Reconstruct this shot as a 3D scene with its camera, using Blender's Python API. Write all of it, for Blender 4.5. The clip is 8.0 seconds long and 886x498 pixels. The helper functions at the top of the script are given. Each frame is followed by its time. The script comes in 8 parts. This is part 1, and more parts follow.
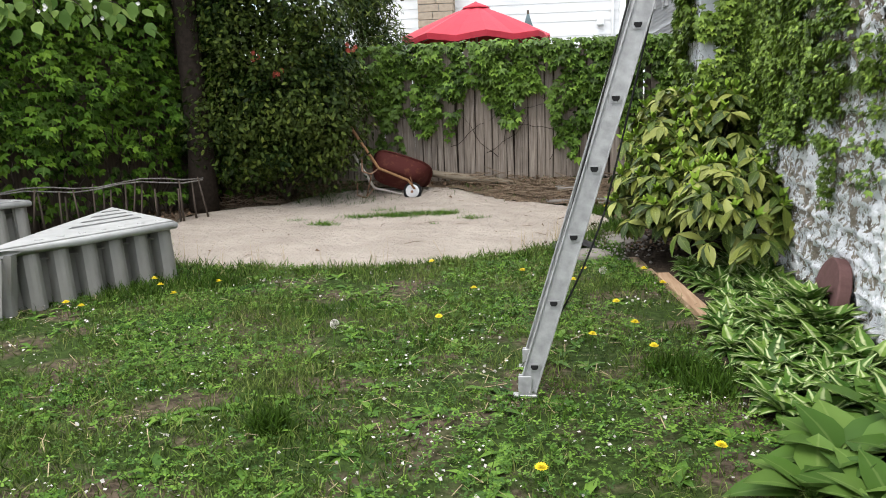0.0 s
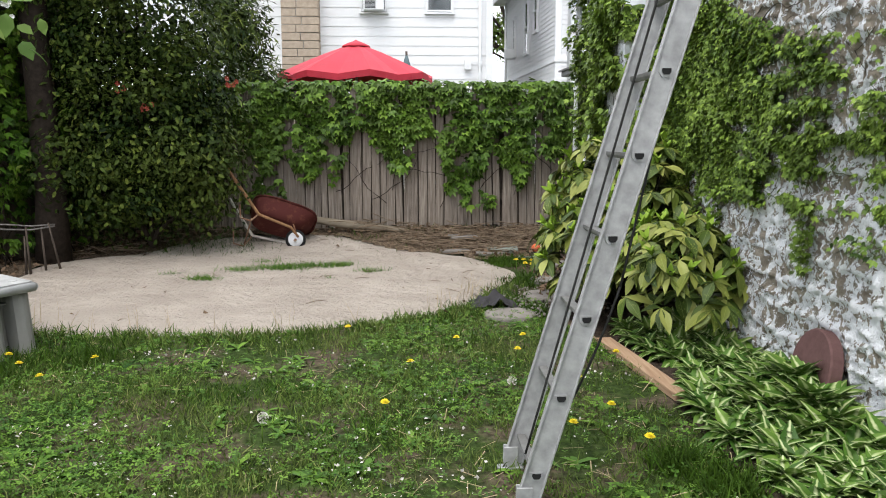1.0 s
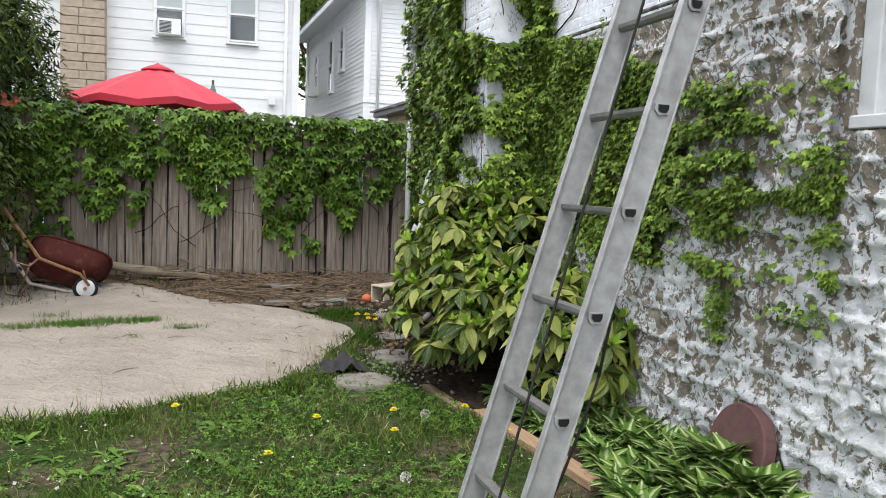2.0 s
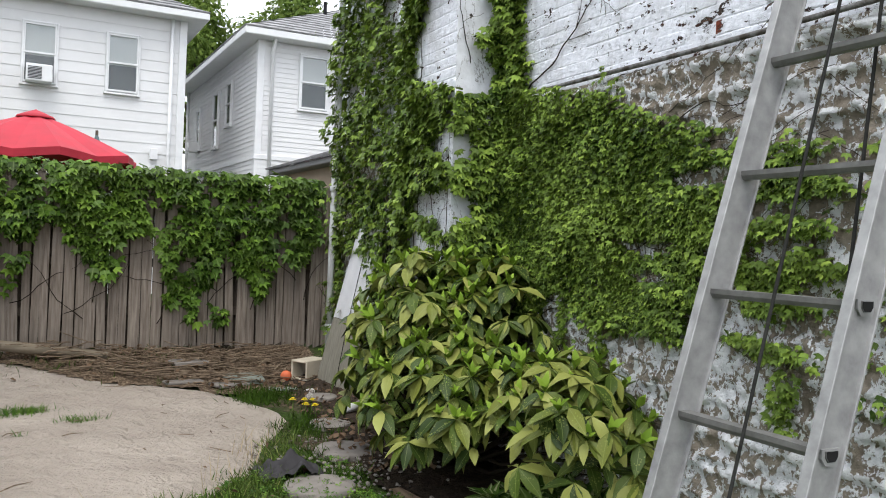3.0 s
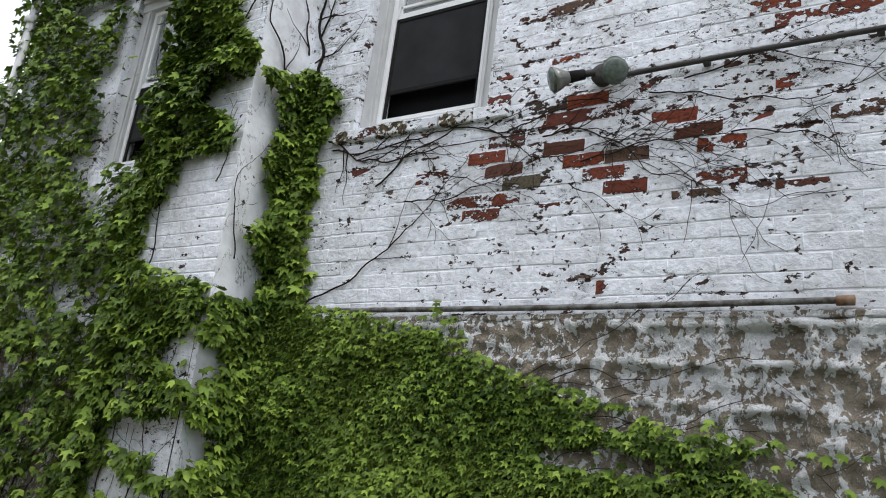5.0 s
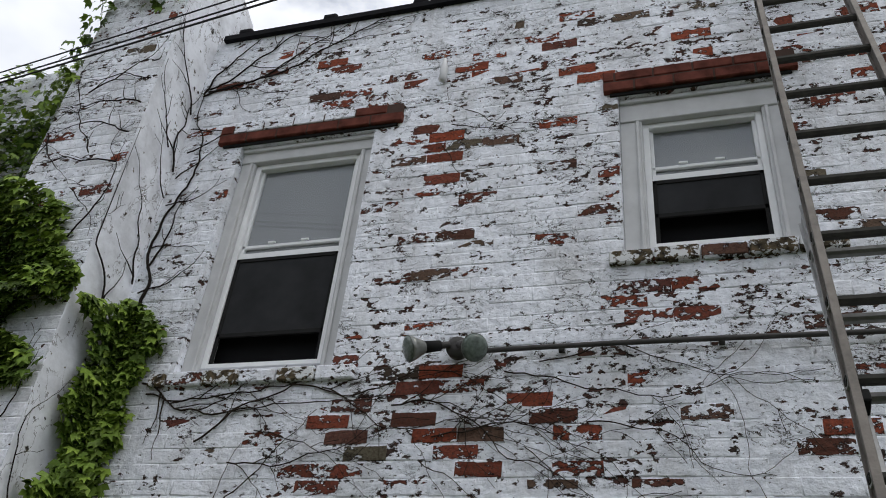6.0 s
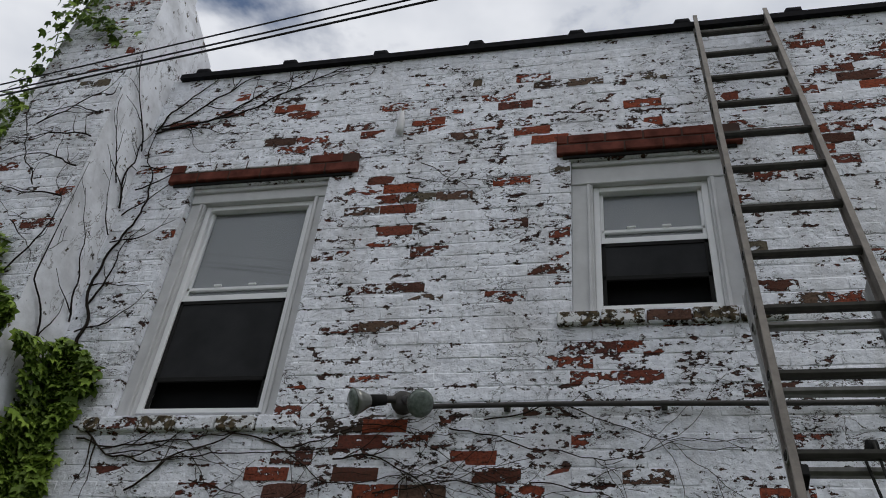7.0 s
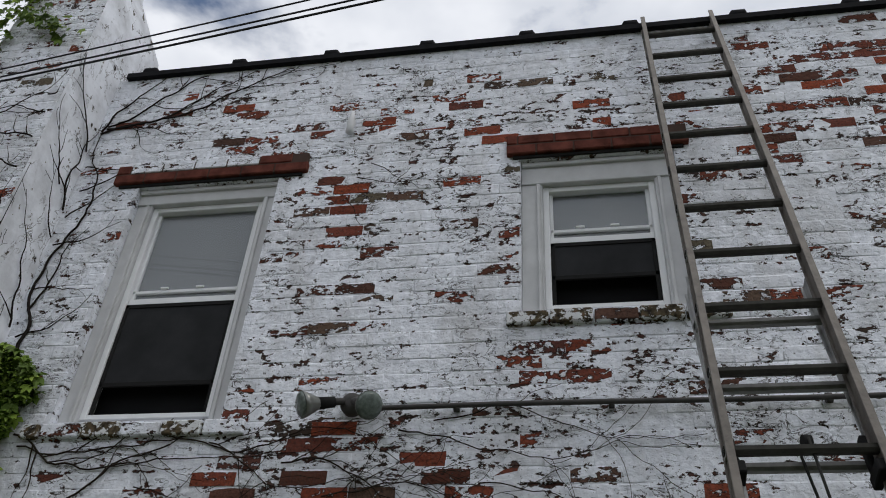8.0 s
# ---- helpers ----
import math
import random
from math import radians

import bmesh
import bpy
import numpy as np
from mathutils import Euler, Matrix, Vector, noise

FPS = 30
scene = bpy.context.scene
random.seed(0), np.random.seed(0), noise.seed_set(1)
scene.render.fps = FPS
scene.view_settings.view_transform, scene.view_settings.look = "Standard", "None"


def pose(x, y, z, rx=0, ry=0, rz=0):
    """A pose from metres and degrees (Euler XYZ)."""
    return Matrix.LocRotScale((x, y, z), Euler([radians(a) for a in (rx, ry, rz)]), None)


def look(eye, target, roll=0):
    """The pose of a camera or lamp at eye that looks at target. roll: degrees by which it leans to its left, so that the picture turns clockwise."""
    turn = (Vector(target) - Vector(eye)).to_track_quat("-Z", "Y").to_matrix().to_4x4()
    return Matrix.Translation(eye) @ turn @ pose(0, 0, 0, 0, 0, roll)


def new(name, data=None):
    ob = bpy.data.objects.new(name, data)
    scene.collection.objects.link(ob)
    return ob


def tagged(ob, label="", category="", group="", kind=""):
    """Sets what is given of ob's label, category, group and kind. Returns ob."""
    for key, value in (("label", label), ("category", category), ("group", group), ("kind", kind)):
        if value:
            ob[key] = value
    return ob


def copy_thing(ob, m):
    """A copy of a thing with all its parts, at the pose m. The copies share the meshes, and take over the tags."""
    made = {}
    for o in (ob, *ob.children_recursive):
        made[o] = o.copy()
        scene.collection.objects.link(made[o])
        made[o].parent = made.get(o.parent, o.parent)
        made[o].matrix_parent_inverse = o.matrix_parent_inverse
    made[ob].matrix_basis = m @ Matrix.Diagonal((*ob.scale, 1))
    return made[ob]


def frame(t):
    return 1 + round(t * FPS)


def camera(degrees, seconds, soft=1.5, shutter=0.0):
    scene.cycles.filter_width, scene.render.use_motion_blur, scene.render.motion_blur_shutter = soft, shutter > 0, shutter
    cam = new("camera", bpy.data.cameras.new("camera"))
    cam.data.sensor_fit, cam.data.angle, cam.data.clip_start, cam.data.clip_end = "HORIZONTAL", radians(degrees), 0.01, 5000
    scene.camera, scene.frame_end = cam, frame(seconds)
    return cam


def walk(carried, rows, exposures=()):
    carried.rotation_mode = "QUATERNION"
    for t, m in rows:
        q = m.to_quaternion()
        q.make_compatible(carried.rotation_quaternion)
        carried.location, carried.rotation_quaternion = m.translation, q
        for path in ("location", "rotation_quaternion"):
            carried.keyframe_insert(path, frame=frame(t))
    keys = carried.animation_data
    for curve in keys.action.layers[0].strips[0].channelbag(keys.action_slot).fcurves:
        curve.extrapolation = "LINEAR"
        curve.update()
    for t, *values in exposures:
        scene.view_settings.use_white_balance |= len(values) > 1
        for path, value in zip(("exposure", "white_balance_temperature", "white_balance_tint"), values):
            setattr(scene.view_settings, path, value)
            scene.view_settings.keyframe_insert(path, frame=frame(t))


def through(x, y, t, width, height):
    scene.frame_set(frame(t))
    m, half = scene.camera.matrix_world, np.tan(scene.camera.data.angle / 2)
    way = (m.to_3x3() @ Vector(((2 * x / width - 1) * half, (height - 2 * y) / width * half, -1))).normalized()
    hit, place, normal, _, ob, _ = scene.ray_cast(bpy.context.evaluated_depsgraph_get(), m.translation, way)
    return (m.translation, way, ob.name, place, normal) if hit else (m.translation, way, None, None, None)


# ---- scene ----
cam = camera(56.9, 8.0, 1.0)
PATH = [
    (0, (-0.035, 0.127, 1.336), (-0.324, 2.073, 0.973), -1.8),
    (0.5, (-0.346, 0.373, 1.371), (-0.444, 2.348, 1.067), -1.1),
    (1, (-0.629, 0.788, 1.386), (-0.542, 2.767, 1.111), -0.1),
    (1.5, (-0.895, 1.193, 1.371), (-0.563, 3.15, 1.13), 1.2),
    (2, (-0.988, 1.629, 1.385), (-0.39, 3.53, 1.217), 2.1),
    (2.2, (-1.002, 1.835, 1.423), (-0.36, 3.725, 1.299), 2.4),
    (3.3, (-1.459, 2.804, 1.399), (-0.508, 4.564, 1.392), 1.3),
    (3.5, (-1.56, 2.972, 1.405), (-0.593, 4.722, 1.39), 0.7),
    (4, (-1.741, 3.384, 1.444), (-0.665, 5.062, 1.606), 3.5),
    (4.5, (-1.798, 3.765, 1.47), (-0.425, 5.2, 1.706), 6.2),
    (5, (-1.6, 4.123, 1.554), (-0.017, 5.201, 2.131), 7.2),
    (5.2, (-1.599, 4.262, 1.589), (0.049, 5.155, 2.286), 6.3),
    (6.3, (-1.658, 4.492, 1.809), (-0.135, 4.996, 3.003), 6.4),
    (6.5, (-1.675, 4.501, 1.814), (-0.157, 4.98, 3.024), 6.7),
    (7, (-1.664, 4.509, 1.796), (-0.138, 4.924, 3.021), 6.5),
    (7.5, (-1.625, 4.467, 1.812), (-0.088, 4.817, 3.043), 5.8),
    (8, (-1.65, 4.458, 1.809), (-0.107, 4.779, 3.04), 4.0),
]
EXPOSURES = [(0.0, 1.08), (1.0, 0.95), (1.5, 0.95), (2.2, 0.83), (3.5, 0.55), (4.5, 0.18), (5.2, 0.37), (6.3, -0.53), (7.0, -0.68), (8.0, -0.52)]
walk(cam, [(t, look(eye, target, roll)) for t, eye, target, roll in PATH], EXPOSURES)


# ---- light: a bright overcast day with thin breaks of blue ----
SUN_ELEVATION, SUN_TURN = 64.0, 205.0
world = bpy.data.worlds.new("sky")
scene.world = world
world.use_nodes = True
wt = world.node_tree
wt.nodes.clear()
w_out = wt.nodes.new("ShaderNodeOutputWorld")
w_bg = wt.nodes.new("ShaderNodeBackground")
w_sky = wt.nodes.new("ShaderNodeTexSky")
w_sky.sky_type, w_sky.sun_disc = "NISHITA", False
w_sky.sun_elevation, w_sky.sun_rotation = radians(SUN_ELEVATION), radians(SUN_TURN)
w_sky.dust_density = 2.0
w_co = wt.nodes.new("ShaderNodeTexCoord")
w_map = wt.nodes.new("ShaderNodeMapping")
w_map.inputs["Scale"].default_value = (1.0, 1.0, 2.2)
w_map.inputs["Location"].default_value = (0.35, 0.1, 0.0)
w_no = wt.nodes.new("ShaderNodeTexNoise")
w_no.inputs["Scale"].default_value, w_no.inputs["Detail"].default_value, w_no.inputs["Roughness"].default_value = 2.6, 7.0, 0.55
w_ra = wt.nodes.new("ShaderNodeValToRGB")
w_ra.color_ramp.elements[0].position, w_ra.color_ramp.elements[1].position = 0.31, 0.43
w_n2 = wt.nodes.new("ShaderNodeTexNoise")
w_n2.inputs["Scale"].default_value, w_n2.inputs["Detail"].default_value = 4.5, 5.0
w_r2 = wt.nodes.new("ShaderNodeValToRGB")
w_r2.color_ramp.elements[0].position, w_r2.color_ramp.elements[1].position = 0.3, 0.68
w_r2.color_ramp.elements[0].color, w_r2.color_ramp.elements[1].color = (6.0, 6.4, 7.2, 1), (9.6, 9.8, 10.3, 1)
w_mix = wt.nodes.new("ShaderNodeMix")
w_mix.data_type = "RGBA"
wt.links.new(w_co.outputs["Generated"], w_map.inputs["Vector"])
wt.links.new(w_map.outputs["Vector"], w_no.inputs["Vector"])
wt.links.new(w_map.outputs["Vector"], w_n2.inputs["Vector"])
wt.links.new(w_no.outputs["Fac"], w_ra.inputs["Fac"])
wt.links.new(w_n2.outputs["Fac"], w_r2.inputs["Fac"])
wt.links.new(w_ra.outputs["Color"], w_mix.inputs[0])
wt.links.new(w_sky.outputs["Color"], w_mix.inputs[6])
wt.links.new(w_r2.outputs["Color"], w_mix.inputs[7])
wt.links.new(w_mix.outputs[2], w_bg.inputs["Color"])
w_bg.inputs["Strength"].default_value = 0.14
wt.links.new(w_bg.outputs["Background"], w_out.inputs["Surface"])

sun = new("sun", bpy.data.lights.new("sun", "SUN"))
sun.data.energy, sun.data.angle, sun.data.color = 1.3, radians(32), (1.0, 0.96, 0.9)
_a, _e = radians(SUN_TURN), radians(SUN_ELEVATION)
sun.matrix_world = look((0, 0, 0), (-math.sin(_a) * math.cos(_e), -math.cos(_a) * math.cos(_e), -math.sin(_e)))


# ---- materials ----
class Nodes:
    """A short way to write node materials; values are sockets, numbers or colours."""

    def __init__(self, name):
        self.mat = bpy.data.materials.new(name)
        self.mat.use_nodes = True
        self.tree = self.mat.node_tree
        self.bsdf = self.tree.nodes["Principled BSDF"]
        self.out = self.tree.nodes["Material Output"]
        self.pos = self.add("ShaderNodeNewGeometry").outputs["Position"]

    def add(self, kind):
        return self.tree.nodes.new(kind)

    def put(self, socket, value):
        if isinstance(value, bpy.types.NodeSocket):
            self.tree.links.new(value, socket)
        elif isinstance(value, tuple) and len(value) == 3 and socket.type == "RGBA":
            socket.default_value = (*value, 1)
        else:
            socket.default_value = value

    def island(self):
        """A random number for each loose piece, whether an object of its own or an island of a mesh."""
        a = self.add("ShaderNodeNewGeometry").outputs["Random Per Island"]
        b = self.add("ShaderNodeObjectInfo").outputs["Random"]
        return self.math("FRACT", self.math("ADD", a, b))

    def uv(self):
        x = self.add("ShaderNodeSeparateXYZ")
        self.put(x.inputs[0], self.add("ShaderNodeTexCoord").outputs["UV"])
        return x.outputs[0], x.outputs[1]

    def xyz(self):
        x = self.add("ShaderNodeSeparateXYZ")
        self.put(x.inputs[0], self.pos)
        return x.outputs

    def scaled(self, s):
        m = self.add("ShaderNodeMapping")
        self.put(m.inputs["Vector"], self.pos)
        m.inputs["Scale"].default_value = s
        return m.outputs[0]

    def noise(self, scale, detail=4.0, rough=0.55, vec=None, warp=0.0):
        n = self.add("ShaderNodeTexNoise")
        self.put(n.inputs["Vector"], self.pos if vec is None else vec)
        for key, v in (("Scale", scale), ("Detail", detail), ("Roughness", rough), ("Distortion", warp)):
            self.put(n.inputs[key], v)
        return n.outputs["Fac"]

    def cells(self, scale, vec=None, feature="F1"):
        n = self.add("ShaderNodeTexVoronoi")
        n.feature = feature
        self.put(n.inputs["Vector"], self.pos if vec is None else vec)
        n.inputs["Scale"].default_value = scale
        return n.outputs["Distance"]

    def ramp(self, fac, *stops):
        r = self.add("ShaderNodeValToRGB")
        self.put(r.inputs["Fac"], fac)
        els = r.color_ramp.elements
        while len(els) < len(stops):
            els.new(0.5)
        for el, (at, c) in zip(els, stops):
            el.position = at
            el.color = (*c, 1) if isinstance(c, tuple) else (c, c, c, 1)
        return r.outputs["Color"]

    def mix(self, fac, a, b, blend="MIX"):
        m = self.add("ShaderNodeMix")
        m.data_type, m.blend_type = "RGBA", blend
        self.put(m.inputs[0], fac), self.put(m.inputs[6], a), self.put(m.inputs[7], b)
        return m.outputs[2]

    def math(self, op, a, b=0.0, c=0.0, clamp=False):
        m = self.add("ShaderNodeMath")
        m.operation, m.use_clamp = op, clamp
        for k, v in enumerate((a, b, c)):
            self.put(m.inputs[k], v)
        return m.outputs[0]

    def bump(self, height, strength=0.5, distance=0.01, normal=None):
        b = self.add("ShaderNodeBump")
        self.put(b.inputs["Height"], height)
        b.inputs["Strength"].default_value, b.inputs["Distance"].default_value = strength, distance
        if normal is not None:
            self.put(b.inputs["Normal"], normal)
        return b.outputs[0]

    def done(self, colour, rough=0.8, metal=0.0, normal=None, through=0.0, spec=None):
        p = self.bsdf
        self.put(p.inputs["Base Color"], colour), self.put(p.inputs["Roughness"], rough), self.put(p.inputs["Metallic"], metal)
        if normal is not None:
            self.put(p.inputs["Normal"], normal)
        self.put(p.inputs["Specular IOR Level"], 0.12 if spec is None else spec)
        if through:
            t, m = self.add("ShaderNodeBsdfTranslucent"), self.add("ShaderNodeMixShader")
            self.put(t.inputs["Color"], colour)
            m.inputs[0].default_value = through
            self.put(m.inputs[1], p.outputs[0]), self.put(m.inputs[2], t.outputs[0])
            self.put(self.out.inputs["Surface"], m.outputs[0])
        return self.mat


def plain(name, colour, rough=0.7, metal=0.0, vary=0.15, scale=12.0, bump=0.15, grain=90.0):
    """A simple worn surface: colour with blotches and fine grain."""
    n = Nodes(name)
    a = n.noise(scale, 5)
    b = n.noise(grain, 3)
    dark = tuple(c * (1 - vary) for c in colour)
    light = tuple(min(1, c * (1 + vary)) for c in colour)
    col = n.mix(n.math("MULTIPLY", b, 0.5), n.ramp(a, (0.3, dark), (0.7, light)), colour)
    return n.done(col, n.math("ADD", rough - 0.08, n.math("MULTIPLY", a, 0.16)), metal, n.bump(b, bump, 0.003), 0.0, 0.06 if rough > 0.7 else 0.3)


def leafy(name, stops, rough=0.55, through=0.25, vein=0.0, spec=0.12):
    """Leaves, each piece with a tone of its own, and a paler midrib where the leaf has one."""
    n = Nodes(name)
    col = n.ramp(n.island(), *stops)
    big = n.noise(1.6, 3)
    col = n.mix(n.math("MULTIPLY", n.ramp(big, (0.35, 0.0), (0.7, 1.0)), 0.35), col, stops[-1][1])
    if vein:
        u, v = n.uv()
        rib = n.math("ABSOLUTE", n.math("SUBTRACT", u, 0.5))
        col = n.mix(n.math("MULTIPLY", n.ramp(rib, (0.015, 1.0), (0.06, 0.0)), vein), col, (0.42, 0.5, 0.2))
    return n.done(col, rough, 0.0, n.bump(n.noise(120, 2), 0.2, 0.002), through, spec)


def m_ground():
    n = Nodes("ground_soil_and_turf")
    a, b = n.noise(2.2, 6), n.noise(26, 5)
    soil = n.ramp(b, (0.3, (0.03, 0.022, 0.014)), (0.7, (0.14, 0.108, 0.075)))
    turf = n.ramp(b, (0.3, (0.014, 0.026, 0.005)), (0.7, (0.05, 0.08, 0.018)))
    col = n.mix(n.ramp(a, (0.40, 0.0), (0.52, 1.0)), soil, turf)
    return n.done(col, 0.95, 0, n.bump(b, 0.8, 0.03))


def m_sand():
    n = Nodes("pale_sand")
    a, b, c = n.noise(1.7, 5), n.noise(240, 2), n.noise(22, 5, 0.6)
    col = n.ramp(a, (0.3, (0.36, 0.31, 0.262)), (0.7, (0.465, 0.408, 0.35)))
    col = n.mix(n.ramp(n.noise(60, 6, 0.7), (0.62, 0.0), (0.74, 0.55)), col, (0.3, 0.25, 0.19))
    h = n.math("ADD", n.math("ADD", n.math("MULTIPLY", c, 0.8), n.math("MULTIPLY", b, 0.1)), n.math("MULTIPLY", n.noise(7, 3), 1.6))
    return n.done(col, 0.95, 0, n.bump(h, 1.0, 0.06))


def m_mulch():
    n = Nodes("mulch_and_debris")
    a, b = n.noise(3.0, 5), n.noise(38, 6, 0.65)
    col = n.ramp(b, (0.3, (0.03, 0.02, 0.014)), (0.48, (0.13, 0.092, 0.062)), (0.66, (0.34, 0.26, 0.18)))
    col = n.mix(n.ramp(a, (0.45, 0.0), (0.7, 0.5)), col, (0.07, 0.052, 0.038))
    return n.done(col, 0.95, 0, n.bump(b, 1.0, 0.04))


def m_bed():
    n = Nodes("dark_bed_soil")
    b = n.noise(30, 6, 0.65)
    col = n.ramp(b, (0.3, (0.02, 0.015, 0.011)), (0.7, (0.085, 0.062, 0.045)))
    return n.done(col, 0.95, 0, n.bump(b, 1.0, 0.04))


def blob(n, y, z, ry, rz, gain):
    """How near a place of the wall lies to (y, z): gain in the middle, none past the radii."""
    c = n.xyz()
    dy = n.math("DIVIDE", n.math("SUBTRACT", c[1], y), ry)
    dz = n.math("DIVIDE", n.math("SUBTRACT", c[2], z), rz)
    d = n.math("ADD", n.math("MULTIPLY", dy, dy), n.math("MULTIPLY", dz, dz))
    return n.math("MULTIPLY", n.math("SUBTRACT", 1.0, d, clamp=True), gain)


def m_painted_brick():
    """Old white paint flaking off red brick: ragged chips, rimmed near-black as painted shade where the paint lifts,
    red where whole faces are bare.
    """
    n = Nodes("flaking_white_paint_on_brick")
    rnd = n.island()
    tall = n.scaled((1, 1, 2.0))
    chip = n.noise(11, 8, 0.66, tall, 0.25)
    small = n.noise(30, 6, 0.66, n.scaled((1, 1, 1.6)), 0.2)
    field = n.noise(1.3, 4, 0.6)
    worst = None
    for args in ((5.2, 3.30, 0.75, 0.14, 0.26), (5.5, 3.12, 0.9, 0.16, 0.20), (4.9, 3.0, 1.2, 0.2, 0.17), (6.1, 2.98, 0.75, 0.24, 0.15), (5.55, 4.60, 0.35, 0.5, 0.14), (4.75, 5.16, 0.8, 0.16, 0.12),
                 (3.0, 5.2, 1.1, 0.5, 0.20), (4.6, 3.66, 0.4, 0.2, 0.10), (4.35, 3.87, 0.5, 0.06, 0.25), (5.3, 4.12, 0.6, 0.12, 0.10), (5.8, 3.7, 0.3, 0.2, 0.07), (6.2, 5.2, 0.9, 0.16, 0.06), (4.9, 4.5, 0.3, 0.4, 0.05), (6.5, 3.36, 0.5, 0.06, 0.12),
                 (5.6, 2.62, 2.4, 0.26, -0.19), (5.0, 5.8, 2.5, 0.14, -0.10), (6.9, 2.6, 0.6, 0.5, -0.16), (4.3, 2.75, 0.9, 0.2, -0.10), (7.6, 2.9, 0.8, 0.8, -0.2), (7.6, 4.6, 0.4, 0.55, 0.06), (5.0, 5.1, 2.8, 0.9, 0.08), (5.5, 2.5, 0.2, 0.1, 0.16), (5.1, 2.48, 0.25, 0.09, 0.14), (6.3, 2.53, 0.3, 0.08, 0.12), (5.2, 2.72, 0.3, 0.06, 0.14)):
        worst = blob(n, *args) if worst is None else n.math("ADD", worst, blob(n, *args))
    # whole faces lie bare here and there, most where the wall is worst
    share = n.math("MULTIPLY_ADD", worst, 2.0, 0.20)
    share = n.math("MINIMUM", share, 0.62)
    worn = n.math("ADD", n.math("MULTIPLY", n.math("SUBTRACT", field, 0.5), 0.24), n.math("MULTIPLY", worst, 0.10))
    calm = n.math("MULTIPLY", n.math("ADD", worst, 0.085), 14.0, clamp=True)
    course = n.math("ABSOLUTE", n.math("SUBTRACT", n.math("FRACT", n.math("DIVIDE", n.math("SUBTRACT", n.math("ADD", n.xyz()[2], n.math("MULTIPLY", n.noise(6, 3), 0.012)), 2.396), 0.0745)), 0.5))
    face = n.math("MULTIPLY", n.math("SUBTRACT", rnd, n.math("SUBTRACT", 1.0, share)), 9.0, clamp=True)
    face = n.math("MULTIPLY", face, n.ramp(course, (0.05, 0.0), (0.11, 1.0)))
    face = n.math("MULTIPLY", face, calm)
    # the paint lifts first along the bed joints
    bed = n.math("MULTIPLY", n.ramp(course, (0.05, 1.0), (0.16, 0.0)), n.ramp(n.noise(7, 4, 0.6, n.scaled((1, 1, 2.5))), (0.46, 0.0), (0.60, 1.0)))
    peel = n.math("ADD", n.math("ADD", chip, n.math("MULTIPLY", n.math("SUBTRACT", small, 0.5), 0.68)), n.math("ADD", n.math("ADD", worn, -0.004), n.math("ADD", n.math("MULTIPLY", face, n.math("MULTIPLY_ADD", n.math("FRACT", n.math("MULTIPLY", rnd, 41.7)), 0.17, n.math("MULTIPLY_ADD", worst, 0.4, 0.05))), n.math("MULTIPLY", n.math("MULTIPLY", bed, calm), 0.085))))
    bare = n.ramp(peel, (0.616, 0.0), (0.624, 1.0))
    deep = n.ramp(peel, (0.648, 0.0), (0.690, 1.0))
    red = n.ramp(n.math("FRACT", n.math("MULTIPLY", rnd, 7.3)), (0.0, (0.06, 0.045, 0.035)), (0.25, (0.16, 0.045, 0.028)), (0.5, (0.31, 0.07, 0.034)), (0.85, (0.13, 0.048, 0.038)), (1.0, (0.13, 0.115, 0.08)))
    red = n.mix(n.ramp(n.noise(80, 4), (0.45, 0.0), (0.65, 0.6)), red, (0.06, 0.04, 0.032))
    # the near-black rim of each chip is painted shade of the lifted paint
    under = n.mix(n.math("MULTIPLY", deep, n.math("MULTIPLY_ADD", face, 0.8, 0.2)), n.ramp(small, (0.42, (0.010, 0.008, 0.008)), (0.64, (0.06, 0.05, 0.044))), red)
    stain = n.noise(5, 6, 0.62, n.scaled((1, 1, 0.5)))
    white = n.ramp(n.noise(26, 6, 0.62), (0.3, (0.70, 0.725, 0.785)), (0.62, (0.90, 0.925, 0.985)))
    white = n.mix(n.math("MULTIPLY", n.ramp(stain, (0.46, 0.0), (0.70, 1.0)), 0.5), white, (0.40, 0.39, 0.38))
    # hairline cracks and the painted shade of curled edges, in patches
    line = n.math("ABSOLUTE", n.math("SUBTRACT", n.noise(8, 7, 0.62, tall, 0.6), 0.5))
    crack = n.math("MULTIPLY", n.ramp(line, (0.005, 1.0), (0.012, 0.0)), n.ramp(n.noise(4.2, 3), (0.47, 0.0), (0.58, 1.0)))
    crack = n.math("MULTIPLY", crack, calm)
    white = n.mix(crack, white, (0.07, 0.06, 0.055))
    # small dark flecks paint the shadows cast by peeling flakes
    flake_shade = n.ramp(n.noise(62, 5, 0.66, tall), (0.640, 0.0), (0.655, 0.9))
    white = n.mix(n.math("MULTIPLY", flake_shade, calm), white, (0.10, 0.085, 0.075))
    col = n.mix(bare, white, under)
    h = n.math("ADD", n.math("SUBTRACT", 1.0, bare), n.math("ADD", n.math("MULTIPLY", n.noise(34, 6, 0.6), 1.3), n.math("MULTIPLY", n.noise(9, 3, 0.5, tall), 1.6)))
    h = n.math("SUBTRACT", h, crack)
    return n.done(col, n.math("ADD", 0.62, n.math("MULTIPLY", bare, 0.3)), 0, n.bump(h, 0.85, 0.008))


